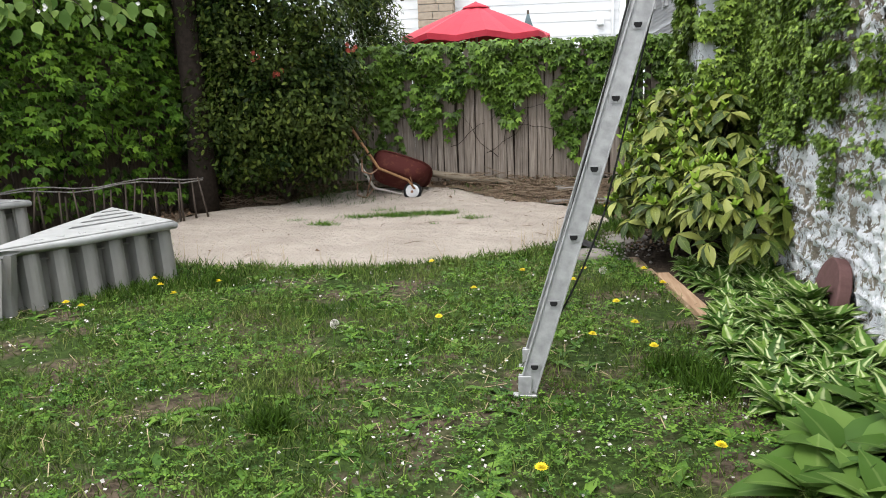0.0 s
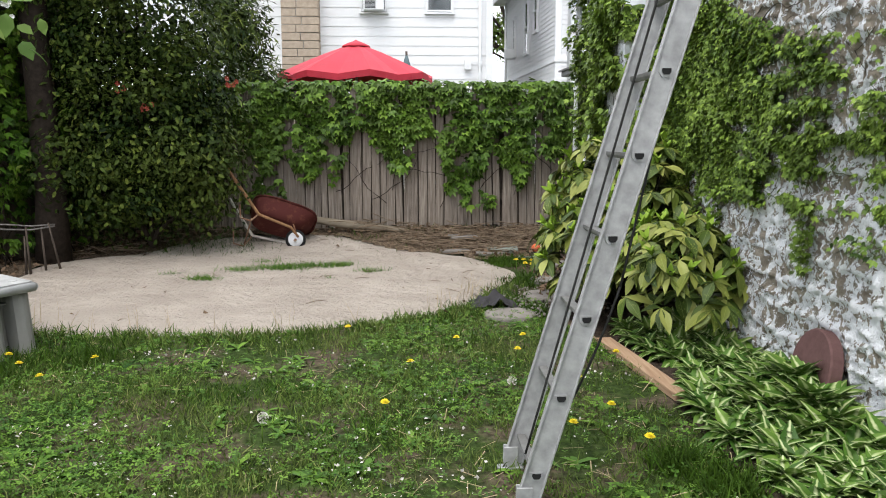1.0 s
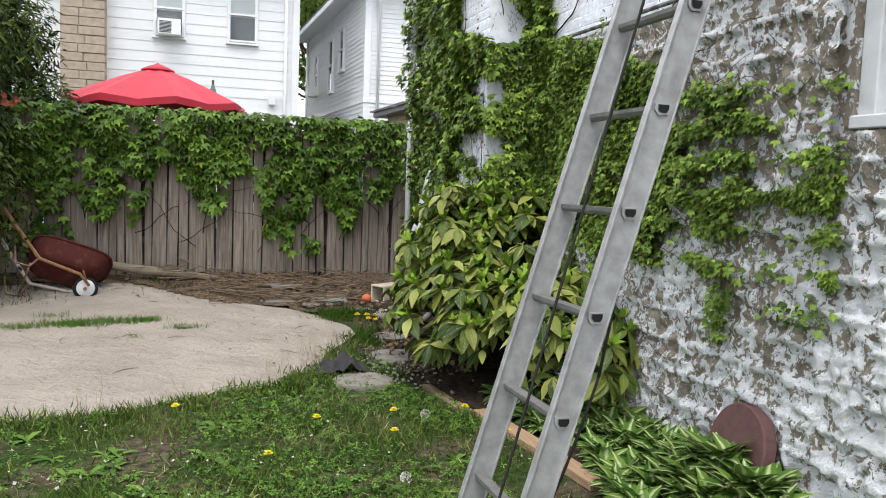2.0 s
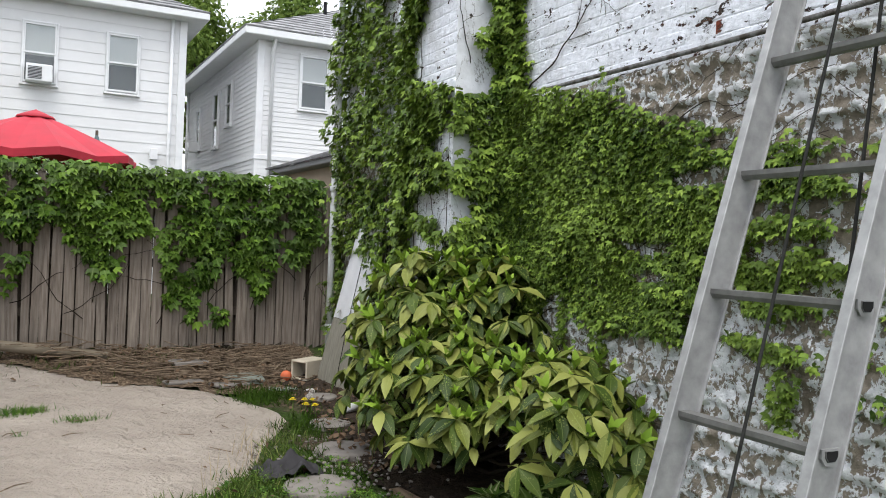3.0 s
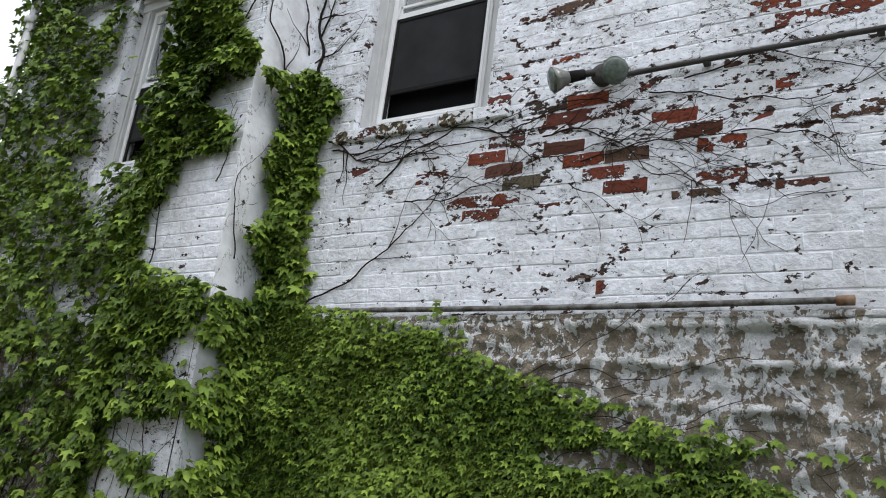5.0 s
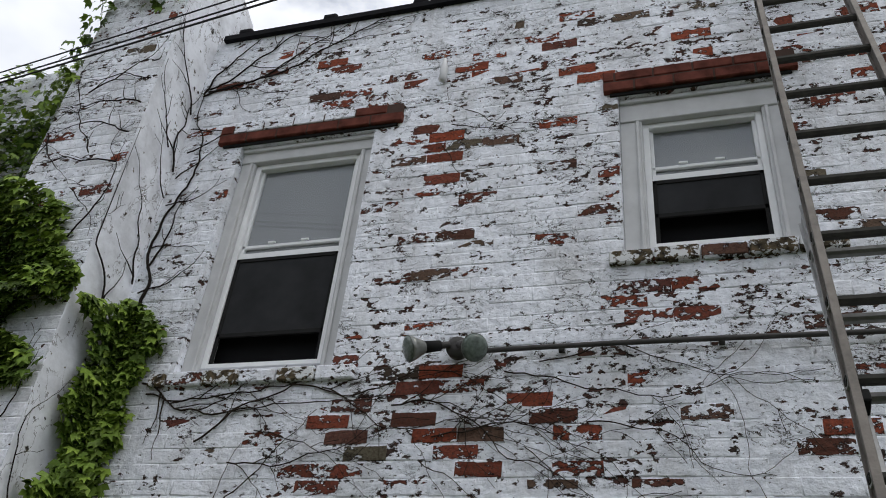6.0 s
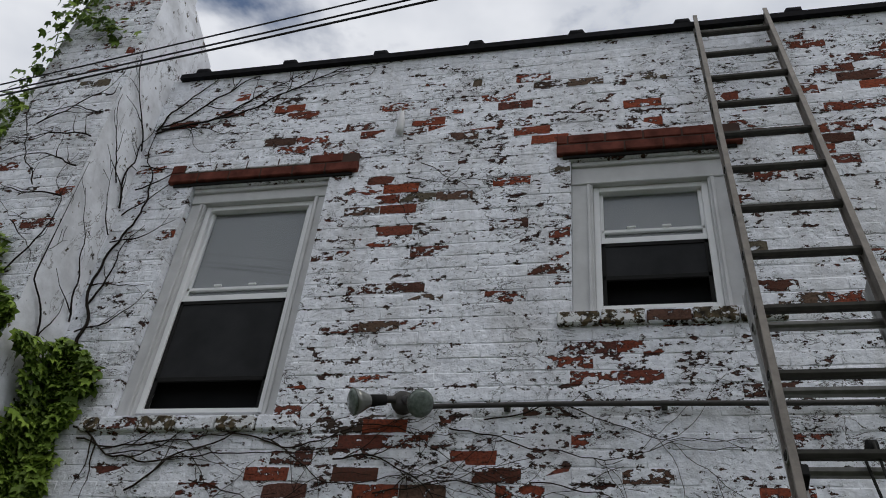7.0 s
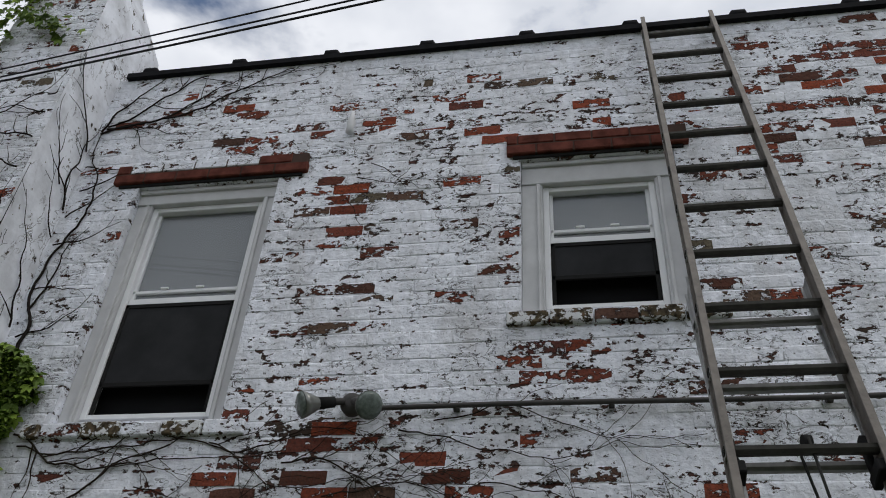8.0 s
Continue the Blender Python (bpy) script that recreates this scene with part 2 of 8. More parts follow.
def m_stone():
    """Rough grey-brown blockwork; torn whitewash clings to the joints and the proud edges."""
    n = Nodes("rough_stone_with_torn_whitewash")
    c = n.xyz()
    wob = n.noise(5, 3)
    v = n.add("ShaderNodeCombineXYZ")
    n.put(v.inputs[0], n.math("ADD", c[1], n.math("MULTIPLY", wob, 0.10))), n.put(v.inputs[1], n.math("ADD", c[2], n.math("MULTIPLY", n.noise(4, 3), 0.05)))
    br = n.add("ShaderNodeTexBrick")
    n.put(br.inputs["Vector"], v.outputs[0])
    for key, val in (("Scale", 1.0), ("Brick Width", 0.31), ("Row Height", 0.155), ("Mortar Size", 0.026), ("Mortar Smooth", 1.0)):
        br.inputs[key].default_value = val
    joint = br.outputs["Fac"]
    a = n.noise(13, 10, 0.68, n.scaled((1, 1.25, 0.9)), 0.5)
    b = n.noise(44, 7, 0.66, None, 0.3)
    big = n.noise(1.5, 4)
    low = n.math("MULTIPLY", n.math("ABSOLUTE", n.math("SUBTRACT", c[2], 1.8)), 0.042)
    f = n.math("ADD", n.math("ADD", a, n.math("MULTIPLY", n.math("SUBTRACT", big, 0.5), 0.30)), n.math("ADD", n.math("MULTIPLY", n.math("SUBTRACT", b, 0.5), 0.5), low))
    f = n.math("ADD", f, n.math("MULTIPLY", joint, 0.055))
    paint = n.ramp(f, (0.522, 0.0), (0.528, 1.0))
    rim = n.ramp(f, (0.504, 0.0), (0.522, 1.0))
    stone = n.ramp(n.noise(7, 6), (0.3, (0.22, 0.185, 0.145)), (0.5, (0.32, 0.275, 0.22)), (0.7, (0.40, 0.35, 0.285)))
    stone = n.mix(n.ramp(b, (0.58, 0.0), (0.68, 0.7)), stone, (0.075, 0.062, 0.05))
    # thin dark line beside the whitewash paints the shadow at the hollows' edges
    stone = n.mix(n.math("MULTIPLY", rim, 0.6), stone, (0.05, 0.042, 0.035))
    white = n.ramp(b, (0.30, (0.60, 0.605, 0.62)), (0.43, (0.87, 0.88, 0.90)))
    col = n.mix(paint, stone, white)
    h = n.math("ADD", n.math("MULTIPLY", paint, 0.55), n.math("ADD", n.math("MULTIPLY", b, 0.8), n.math("MULTIPLY", a, 1.4)))
    return n.done(col, 0.88, 0, n.bump(h, 1.0, 0.028))


def m_flank():
    """Smooth trowelled render under cool white paint, hairline-cracked, bare in a few grey patches."""
    n = Nodes("trowelled_white_painted_render")
    white = n.ramp(n.noise(5, 6, 0.62), (0.34, (0.58, 0.59, 0.62)), (0.6, (0.84, 0.86, 0.91)))
    line = n.math("ABSOLUTE", n.math("SUBTRACT", n.noise(4, 8, 0.62, n.scaled((1, 1, 0.6)), 0.5), 0.5))
    white = n.mix(n.math("MULTIPLY", n.ramp(line, (0.003, 0.8), (0.008, 0.0)), n.ramp(n.noise(3, 3), (0.40, 0.0), (0.50, 1.0))), white, (0.12, 0.11, 0.10))
    chip = n.math("ADD", n.noise(9, 8, 0.66), n.math("MULTIPLY", n.math("SUBTRACT", n.noise(34, 5), 0.5), 0.4))
    bare = n.ramp(chip, (0.640, 0.0), (0.650, 1.0))
    col = n.mix(bare, white, n.ramp(n.noise(40, 4), (0.4, (0.03, 0.025, 0.022)), (0.6, (0.17, 0.15, 0.12))))
    h = n.math("SUBTRACT", n.math("MULTIPLY", n.noise(12, 5), 1.5), bare)
    return n.done(col, 0.7, 0, n.bump(h, 0.6, 0.006))


def m_white_render():
    n = Nodes("smooth_whitewashed_masonry")
    a = n.noise(5, 6, 0.6)
    col = n.ramp(a, (0.3, (0.60, 0.61, 0.63)), (0.7, (0.75, 0.755, 0.77)))
    chips = n.ramp(n.noise(20, 7, 0.68), (0.68, 0.0), (0.70, 1.0))
    col = n.mix(chips, col, (0.2, 0.12, 0.1))
    return n.done(col, 0.7, 0, n.bump(n.noise(45, 5), 0.5, 0.006))


def m_old_wood(name, pale, dark, along=2):
    n = Nodes(name)
    s = [42.0, 42.0, 42.0]
    s[along] = 2.6
    g = n.noise(1.0, 6, 0.6, n.scaled(tuple(s)))
    t = n.island()
    col = n.ramp(g, (0.32, dark), (0.68, pale))
    col = n.mix(n.math("MULTIPLY", t, 0.55), col, tuple(0.55 * (p + d) * 0.7 for p, d in zip(pale, dark)))
    col = n.mix(n.ramp(n.noise(2.2, 4), (0.5, 0.0), (0.75, 0.4)), col, tuple(d * 0.8 for d in dark))
    return n.done(col, 0.88, 0, n.bump(g, 0.5, 0.004))


def m_glass(name="window_glass"):
    """Clear panes: what lies behind shows through, the sky glances off."""
    n = Nodes(name)
    clear, gloss, fres, m = n.add("ShaderNodeBsdfTransparent"), n.add("ShaderNodeBsdfGlossy"), n.add("ShaderNodeLayerWeight"), n.add("ShaderNodeMixShader")
    clear.inputs[0].default_value = (0.86, 0.88, 0.88, 1)
    gloss.inputs["Roughness"].default_value = 0.03
    fres.inputs["Blend"].default_value = 0.5
    share = n.math("ADD", 0.035, n.math("MULTIPLY", n.math("POWER", fres.outputs["Facing"], 3.5), 0.6))
    n.put(gloss.inputs["Normal"], n.bump(n.noise(2.5, 2), 0.05, 0.01))
    n.put(m.inputs[0], share), n.put(m.inputs[1], clear.outputs[0]), n.put(m.inputs[2], gloss.outputs[0])
    n.put(n.out.inputs["Surface"], m.outputs[0])
    return n.mat


def m_shingle():
    n = Nodes("grey_roof_shingles")
    a = n.noise(30, 4)
    col = n.ramp(n.math("ADD", n.math("MULTIPLY", n.island(), 0.6), n.math("MULTIPLY", a, 0.4)), (0.2, (0.2, 0.2, 0.205)), (0.8, (0.33, 0.33, 0.335)))
    return n.done(col, 0.9, 0, n.bump(a, 0.4, 0.01))


def m_rust(name, base, worn, level=0.55):
    n = Nodes(name)
    a = n.noise(14, 7, 0.65)
    col = n.ramp(a, (level - 0.1, base), (level + 0.08, worn))
    return n.done(col, 0.75, 0.15, n.bump(n.noise(80, 4), 0.4, 0.003))


GROUND, SAND, MULCH, BED = m_ground(), m_sand(), m_mulch(), m_bed()
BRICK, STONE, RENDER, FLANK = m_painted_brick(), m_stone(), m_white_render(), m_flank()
FENCE_WOOD = m_old_wood("weathered_fence_wood", (0.36, 0.31, 0.26), (0.13, 0.105, 0.088))
DARK_WOOD = m_old_wood("dark_weathered_wood", (0.12, 0.095, 0.075), (0.045, 0.036, 0.03))
RAIL_WOOD = m_old_wood("grey_weathered_rail_wood", (0.26, 0.245, 0.23), (0.1, 0.09, 0.082))
LUMBER = m_old_wood("fresh_pine_lumber", (0.46, 0.32, 0.205), (0.29, 0.18, 0.11), 1)
LINTEL_BRICK = plain("lintel_red_brick", (0.115, 0.038, 0.028), 0.85, 0, 0.6, 13, 0.4)
MORTAR = plain("grey_mortar", (0.42, 0.41, 0.39), 0.95, 0, 0.2, 20)
COPING = plain("black_tar_coping", (0.014, 0.014, 0.016), 0.85, 0, 0.4, 18)
WHITE_PAINT = plain("worn_white_paint", (0.62, 0.63, 0.64), 0.5, 0, 0.1, 9)
GREY_PAINT = plain("grey_white_window_paint", (0.56, 0.565, 0.57), 0.55, 0, 0.12, 9)
VINYL = plain("white_vinyl_window_frame", (0.8, 0.81, 0.82), 0.35, 0, 0.05, 9, 0.05)
SIDING = plain("white_house_siding", (0.70, 0.705, 0.71), 0.55, 0, 0.04, 3, 0.05)
TAN_STONE = plain("tan_chimney_block", (0.36, 0.295, 0.23), 0.9, 0, 0.22, 10)
STUCCO = plain("tan_garage_stucco", (0.33, 0.27, 0.21), 0.92, 0, 0.12, 3, 0.3)
GUTTER = plain("white_gutter_metal", (0.72, 0.73, 0.74), 0.4, 0, 0.06, 5, 0.05)
SHINGLE = m_shingle()
GLASS = m_glass()
# lilac grey puts the sky's reflection in the upper panes into the blind
SASH_BLIND = plain("grey_lilac_blind", (0.40, 0.39, 0.415), 0.8, 0, 0.06, 4, 0.05)
BLIND = plain("drawn_white_blind", (0.72, 0.71, 0.71), 0.8, 0, 0.05, 6, 0.05)
CURTAIN = plain("grey_curtain", (0.17, 0.175, 0.185), 0.9, 0, 0.1, 6, 0.05)
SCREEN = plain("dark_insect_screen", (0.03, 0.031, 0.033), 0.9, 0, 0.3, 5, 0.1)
# near-black colour that paints the shade of unlit rooms and hollows
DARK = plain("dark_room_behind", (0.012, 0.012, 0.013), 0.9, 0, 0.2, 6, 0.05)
ALU = plain("weathered_aluminium", (0.36, 0.362, 0.36), 0.5, 0.35, 0.28, 22, 0.3)
# upper ladder rails: backlit shade is put into this darker brown-grey
ALU_BACKLIT = plain("stained_aluminium", (0.15, 0.135, 0.12), 0.6, 0.2, 0.4, 18, 0.4)
ALU_DARK = plain("dirty_aluminium_rung", (0.19, 0.188, 0.18), 0.5, 0.3, 0.3, 30, 0.2)
RUBBER = plain("black_rubber", (0.02, 0.02, 0.02), 0.8)
ROPE = plain("dark_rope", (0.03, 0.03, 0.028), 0.9, 0, 0.3, 60)
STEEL = plain("dark_weathered_conduit", (0.055, 0.052, 0.05), 0.7, 0.0, 0.35, 14)
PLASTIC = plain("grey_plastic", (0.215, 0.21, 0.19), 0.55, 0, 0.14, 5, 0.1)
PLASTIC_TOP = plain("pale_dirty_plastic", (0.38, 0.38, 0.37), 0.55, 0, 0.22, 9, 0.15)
FABRIC_RED = plain("red_umbrella_cloth", (0.46, 0.03, 0.05), 0.65, 0, 0.18, 3, 0.25)
FABRIC_GREY = plain("grey_green_folded_cloth", (0.10, 0.14, 0.15), 0.85, 0, 0.2, 6)
TUB = m_rust("dark_red_barrow_tub", (0.075, 0.02, 0.017), (0.13, 0.05, 0.03), 0.62)
BARROW_WOOD = m_old_wood("orange_barrow_wood", (0.42, 0.24, 0.12), (0.22, 0.11, 0.06))
RUSTY = m_rust("rusty_steel", (0.30, 0.21, 0.15), (0.2, 0.09, 0.05), 0.5)
CONCRETE = plain("grey_concrete", (0.22, 0.2, 0.18), 0.92, 0, 0.2, 10, 0.4)
SLATE = plain("grey_green_slate", (0.20, 0.22, 0.19), 0.85, 0, 0.2, 9)
RED_STONE = plain("dusky_red_edging", (0.125, 0.07, 0.066), 0.9, 0, 0.2, 20, 0.4)
STICK = m_old_wood("dry_sticks", (0.33, 0.255, 0.18), (0.10, 0.07, 0.05), 0)
BARK = plain("dark_bark", (0.032, 0.025, 0.02), 0.95, 0, 0.4, 20, 0.9, 40)
VINE = plain("dark_ivy_stem", (0.03, 0.023, 0.018), 0.9, 0, 0.3, 40)
VINE_PALE = plain("dry_ivy_stem", (0.02, 0.016, 0.014), 0.9, 0, 0.3, 40)
CABLE = plain("black_cable", (0.012, 0.012, 0.013), 0.6)
IVY = leafy("ivy_leaf", ((0.0, (0.014, 0.032, 0.004)), (0.36, (0.046, 0.093, 0.012)), (0.7, (0.135, 0.22, 0.031)), (1.0, (0.28, 0.39, 0.064))), 0.5, 0.06, 0.12, 0.16)
FENCE_IVY = leafy("broad_ivy_leaf", ((0.0, (0.010, 0.026, 0.002)), (0.4, (0.034, 0.075, 0.007)), (0.75, (0.075, 0.155, 0.016)), (1.0, (0.17, 0.28, 0.036))), 0.5, 0.08, 0.15, 0.2)
HEDGE_LEAF = leafy("hedge_ivy_leaf", ((0.0, (0.006, 0.018, 0.002)), (0.45, (0.028, 0.074, 0.006)), (0.8, (0.072, 0.155, 0.013)), (1.0, (0.13, 0.225, 0.02))), 0.6, 0.1, 0.1)
SHRUB_LEAF = leafy("shrub_leaf", ((0.0, (0.004, 0.012, 0.002)), (0.5, (0.015, 0.034, 0.005)), (0.8, (0.045, 0.076, 0.012)), (1.0, (0.13, 0.165, 0.03))), 0.55, 0.08, 0.0, 0.12)
TREE_LEAF = leafy("spring_tree_leaf", ((0.0, (0.05, 0.11, 0.02)), (1.0, (0.15, 0.22, 0.05))), 0.6, 0.35)
GRASS = leafy("grass_blade", ((0.0, (0.012, 0.036, 0.003)), (0.5, (0.04, 0.094, 0.008)), (0.86, (0.096, 0.175, 0.02)), (1.0, (0.26, 0.27, 0.10))), 0.65, 0.15)
TUFT = leafy("dark_tuft_blade", ((0.0, (0.012, 0.03, 0.003)), (1.0, (0.055, 0.11, 0.01))), 0.65, 0.15)
CLOVER = leafy("clover_leaf", ((0.0, (0.016, 0.052, 0.007)), (0.5, (0.058, 0.14, 0.016)), (1.0, (0.15, 0.265, 0.034))), 0.55, 0.15, 0.0, 0.2)
STRAW = plain("dry_grass_bits", (0.36, 0.29, 0.18), 0.9, 0, 0.3, 40)
PETAL = plain("fallen_white_petal", (0.47, 0.445, 0.41), 0.85, 0, 0.35, 25)
YELLOW = plain("yellow_petal", (0.75, 0.6, 0.02), 0.7, 0, 0.1, 40)
RED_FLOWER = plain("red_blossom", (0.28, 0.05, 0.03), 0.7, 0, 0.2, 40)
WHITE_FLOWER = plain("white_blossom", (0.7, 0.68, 0.66), 0.7, 0, 0.1, 40)
BIG_LEAF = leafy("broad_green_leaf", ((0.0, (0.03, 0.075, 0.012)), (0.6, (0.06, 0.125, 0.02)), (1.0, (0.115, 0.19, 0.04))), 0.5, 0.15, 0.12)
FAR_LEAF = leafy("far_leaf", ((0.0, (0.06, 0.11, 0.02)), (1.0, (0.17, 0.24, 0.05))), 0.6, 0.4)
YOUNG = leafy("young_aucuba_leaf", ((0.0, (0.11, 0.20, 0.018)), (1.0, (0.26, 0.38, 0.05))), 0.45, 0.15)


def m_aucuba():
    """Broad glossy leaves, speckled with yellow."""
    n = Nodes("speckled_aucuba_leaf")
    r = n.island()
    col = n.ramp(r, (0.0, (0.018, 0.036, 0.006)), (0.4, (0.062, 0.098, 0.015)), (0.75, (0.175, 0.195, 0.038)), (1.0, (0.30, 0.32, 0.09)))
    spots = n.ramp(n.cells(70), (0.22, 1.0), (0.34, 0.0))
    mask = n.ramp(n.noise(9, 3), (0.42, 0.0), (0.58, 0.55))
    col = n.mix(n.math("MULTIPLY", spots, mask), col, (0.26, 0.29, 0.07))
    u, v = n.uv()
    rib = n.ramp(n.math("ABSOLUTE", n.math("SUBTRACT", u, 0.5)), (0.012, 0.3), (0.035, 0.0))
    return n.done(n.mix(rib, col, (0.3, 0.36, 0.12)), 0.45, 0, n.bump(n.noise(60, 2), 0.2, 0.004), 0.06, 0.2)


def m_hosta():
    """Green margins round a cream centre, streaked along the leaf."""
    n = Nodes("variegated_hosta_leaf")
    u, v = n.uv()
    off = n.math("ABSOLUTE", n.math("SUBTRACT", u, 0.5))
    off = n.math("ADD", off, n.math("MULTIPLY", n.math("SUBTRACT", n.noise(30, 4), 0.5), 0.22))
    centre = n.ramp(off, (0.05, 1.0), (0.17, 0.0))
    green = n.ramp(n.island(), (0.0, (0.035, 0.09, 0.012)), (0.6, (0.085, 0.175, 0.026)), (1.0, (0.16, 0.26, 0.045)))
    cream = n.ramp(n.noise(14, 3), (0.3, (0.30, 0.39, 0.13)), (0.7, (0.58, 0.62, 0.36)))
    return n.done(n.mix(centre, green, cream), 0.42, 0, n.bump(n.noise(40, 2), 0.15, 0.003), 0.18, 0.2)


AUCUBA, HOSTA = m_aucuba(), m_hosta()


# ---- helpers for building ----
RNG = np.random.default_rng(7)
WALL_X, CHIM_X, FENCE_Y = 1.5, 1.10, 11.35


def mesh_ob(name, bm, material, parent=None, label="", smooth=False):
    me = bpy.data.meshes.new(name)
    bm.to_mesh(me)
    bm.free()
    for m in material if isinstance(material, (list, tuple)) else (material,):
        me.materials.append(m)
    if smooth:
        me.polygons.foreach_set("use_smooth", [True] * len(me.polygons))
    ob = new(name, me)
    if parent is not None:
        ob.parent = parent
    if label:
        ob["label"] = label
    return ob


def part(name, bm, material, parent, label="", smooth=False):
    return mesh_ob(name, bm, material, parent, label, smooth)


def thing(name, at, label, category, group="", kind="", turn=0.0):
    ob = new(name)
    ob.matrix_world = pose(*at, 0, 0, turn)
    return tagged(ob, label, category, group, kind)


def box(bm, x0, y0, z0, x1, y1, z1, bevel=0.0, m=None, mat=0):
    """A box in bm, with its edges rounded off by bevel, turned by m."""
    res = bmesh.ops.create_cube(bm, size=1.0)
    vs = res["verts"]
    for v in vs:
        v.co = Vector((x0 + (v.co.x + 0.5) * (x1 - x0), y0 + (v.co.y + 0.5) * (y1 - y0), z0 + (v.co.z + 0.5) * (z1 - z0)))
    faces = list({f for v in vs for f in v.link_faces})
    for f in faces:
        f.material_index = mat
    if bevel:
        edges = list({e for v in vs for e in v.link_edges})
        made = bmesh.ops.bevel(bm, geom=edges, offset=bevel, segments=1, affect="EDGES")
        vs = list({v for f in made["faces"] for v in f.verts} | {v for v in vs if v.is_valid})
    if m is not None:
        bmesh.ops.transform(bm, matrix=m, verts=vs)
    return vs


def boxed(*args, **kw):
    bm = bmesh.new()
    box(bm, *args, **kw)
    return bm


def tube(bm, points, radii, sides=8, cap=True):
    """A round tube along points, with a radius for each of them or one for all."""
    pts = [Vector(p) for p in points]
    if not isinstance(radii, (list, tuple)):
        radii = [radii] * len(pts)
    rings = []
    side = None
    for k, p in enumerate(pts):
        d = (pts[min(k + 1, len(pts) - 1)] - pts[max(k - 1, 0)]).normalized()
        if side is None:
            side = d.orthogonal().normalized()
        side = (side - d * side.dot(d)).normalized()
        up = d.cross(side)
        rings.append([bm.verts.new(p + radii[k] * (math.cos(a) * side + math.sin(a) * up)) for a in (2 * math.pi * s / sides for s in range(sides))])
    for a, b in zip(rings, rings[1:]):
        for s in range(sides):
            f = bm.faces.new((a[s], a[(s + 1) % sides], b[(s + 1) % sides], b[s]))
            f.smooth = True
    if cap:
        bm.faces.new(rings[0][::-1]), bm.faces.new(rings[-1])
    return bm


def tubed(points, radii, sides=8):
    return tube(bmesh.new(), points, radii, sides)


def lathe(bm, profile, sides=24, m=None, cap=True):
    """A turned body from (radius, height) pairs."""
    rings = [[bm.verts.new((r * math.cos(2 * math.pi * s / sides), r * math.sin(2 * math.pi * s / sides), z)) for s in range(sides)] for r, z in profile]
    for a, b in zip(rings, rings[1:]):
        for s in range(sides):
            bm.faces.new((a[s], a[(s + 1) % sides], b[(s + 1) % sides], b[s])).smooth = True
    if cap:
        bm.faces.new(rings[0][::-1]), bm.faces.new(rings[-1])
    if m is not None:
        bmesh.ops.transform(bm, matrix=m, verts=[v for r in rings for v in r])
    return bm


def grid_sheet(name, xs, ys, height, material, at=lambda x, y, h: (x, y, h), parent=None, label=""):
    """A sheet of quads over xs and ys, lifted by height(x, y)."""
    nx, ny = len(xs), len(ys)
    co = np.array([at(x, y, height(x, y)) for y in ys for x in xs], np.float32)
    i = np.arange(nx * (ny - 1)).reshape(ny - 1, nx)[:, :-1].ravel()
    quads = np.stack([i, i + 1, i + nx + 1, i + nx], 1)
    ob = new(name, quick_mesh(name, co, quads, material, smooth=True))
    if parent is not None:
        ob.parent = parent
    if label:
        ob["label"] = label
    return ob


def quick_mesh(name, co, faces, material, uv=None, smooth=False):
    """A mesh from arrays: places (n, 3) and faces (m, 3 or 4)."""
    me = bpy.data.meshes.new(name)
    n, k = faces.shape
    me.vertices.add(len(co)), me.loops.add(n * k), me.polygons.add(n)
    me.vertices.foreach_set("co", np.ascontiguousarray(co, np.float32).ravel())
    me.loops.foreach_set("vertex_index", np.ascontiguousarray(faces, np.int32).ravel())
    me.polygons.foreach_set("loop_start", np.arange(0, n * k, k, dtype=np.int32))
    if smooth:
        me.polygons.foreach_set("use_smooth", np.ones(n, bool))
    if uv is not None:
        me.uv_layers.new(name="UVMap").data.foreach_set("uv", np.ascontiguousarray(uv, np.float32).ravel())
    me.update(calc_edges=True)
    me.materials.append(material)
    return me


def scattered(name, leaf, mats, material):
    """Many copies of a small leaf (places, triangles, uvs) under the (n, 3, 4) turns, as one mesh."""
    v, f, uv = leaf
    mats = np.asarray(mats, np.float32)
    co = np.einsum("nij,vj->nvi", mats[:, :, :3], v.astype(np.float32)) + mats[:, None, :, 3]
    faces = (f[None] + (np.arange(len(mats)) * len(v))[:, None, None]).reshape(-1, f.shape[1])
    uvs = np.tile(uv[f].reshape(-1, 2), (len(mats), 1))
    return quick_mesh(name, co.reshape(-1, 3), faces, material, uvs, smooth=False)


def frames_of(normals, ups, sizes, places):
    """(n, 3, 4) turns: leaf x across, y along (towards ups), z out along the normals."""
    z = normals / np.linalg.norm(normals, axis=1, keepdims=True)
    y = ups - z * (ups * z).sum(1, keepdims=True)
    y /= np.linalg.norm(y, axis=1, keepdims=True) + 1e-9
    x = np.cross(y, z)
    m = np.stack([x, y, z], 2) * np.reshape(sizes, (-1, 1, 1))
    return np.concatenate([m, places[:, :, None]], 2)


def leaf_shape(outline, fold=0.12, droop=0.15):
    """A leaf along +y from its stalk at the origin: (y, half width) pairs, folded at the midrib and drooping."""
    v, uv = [], []
    for y, w in outline:
        z = -droop * y * y
        v += [(-w, y, z + fold * w), (0, y, z), (w, y, z + fold * w)]
        uv += [(0.5 - 0.5 * (w > 0), y), (0.5, y), (0.5 + 0.5 * (w > 0), y)]
    f = []
    for k in range(len(outline) - 1):
        a = 3 * k
        f += [(a, a + 1, a + 4), (a, a + 4, a + 3), (a + 1, a + 2, a + 5), (a + 1, a + 5, a + 4)]
    return np.array(v), np.array(f), np.array(uv)


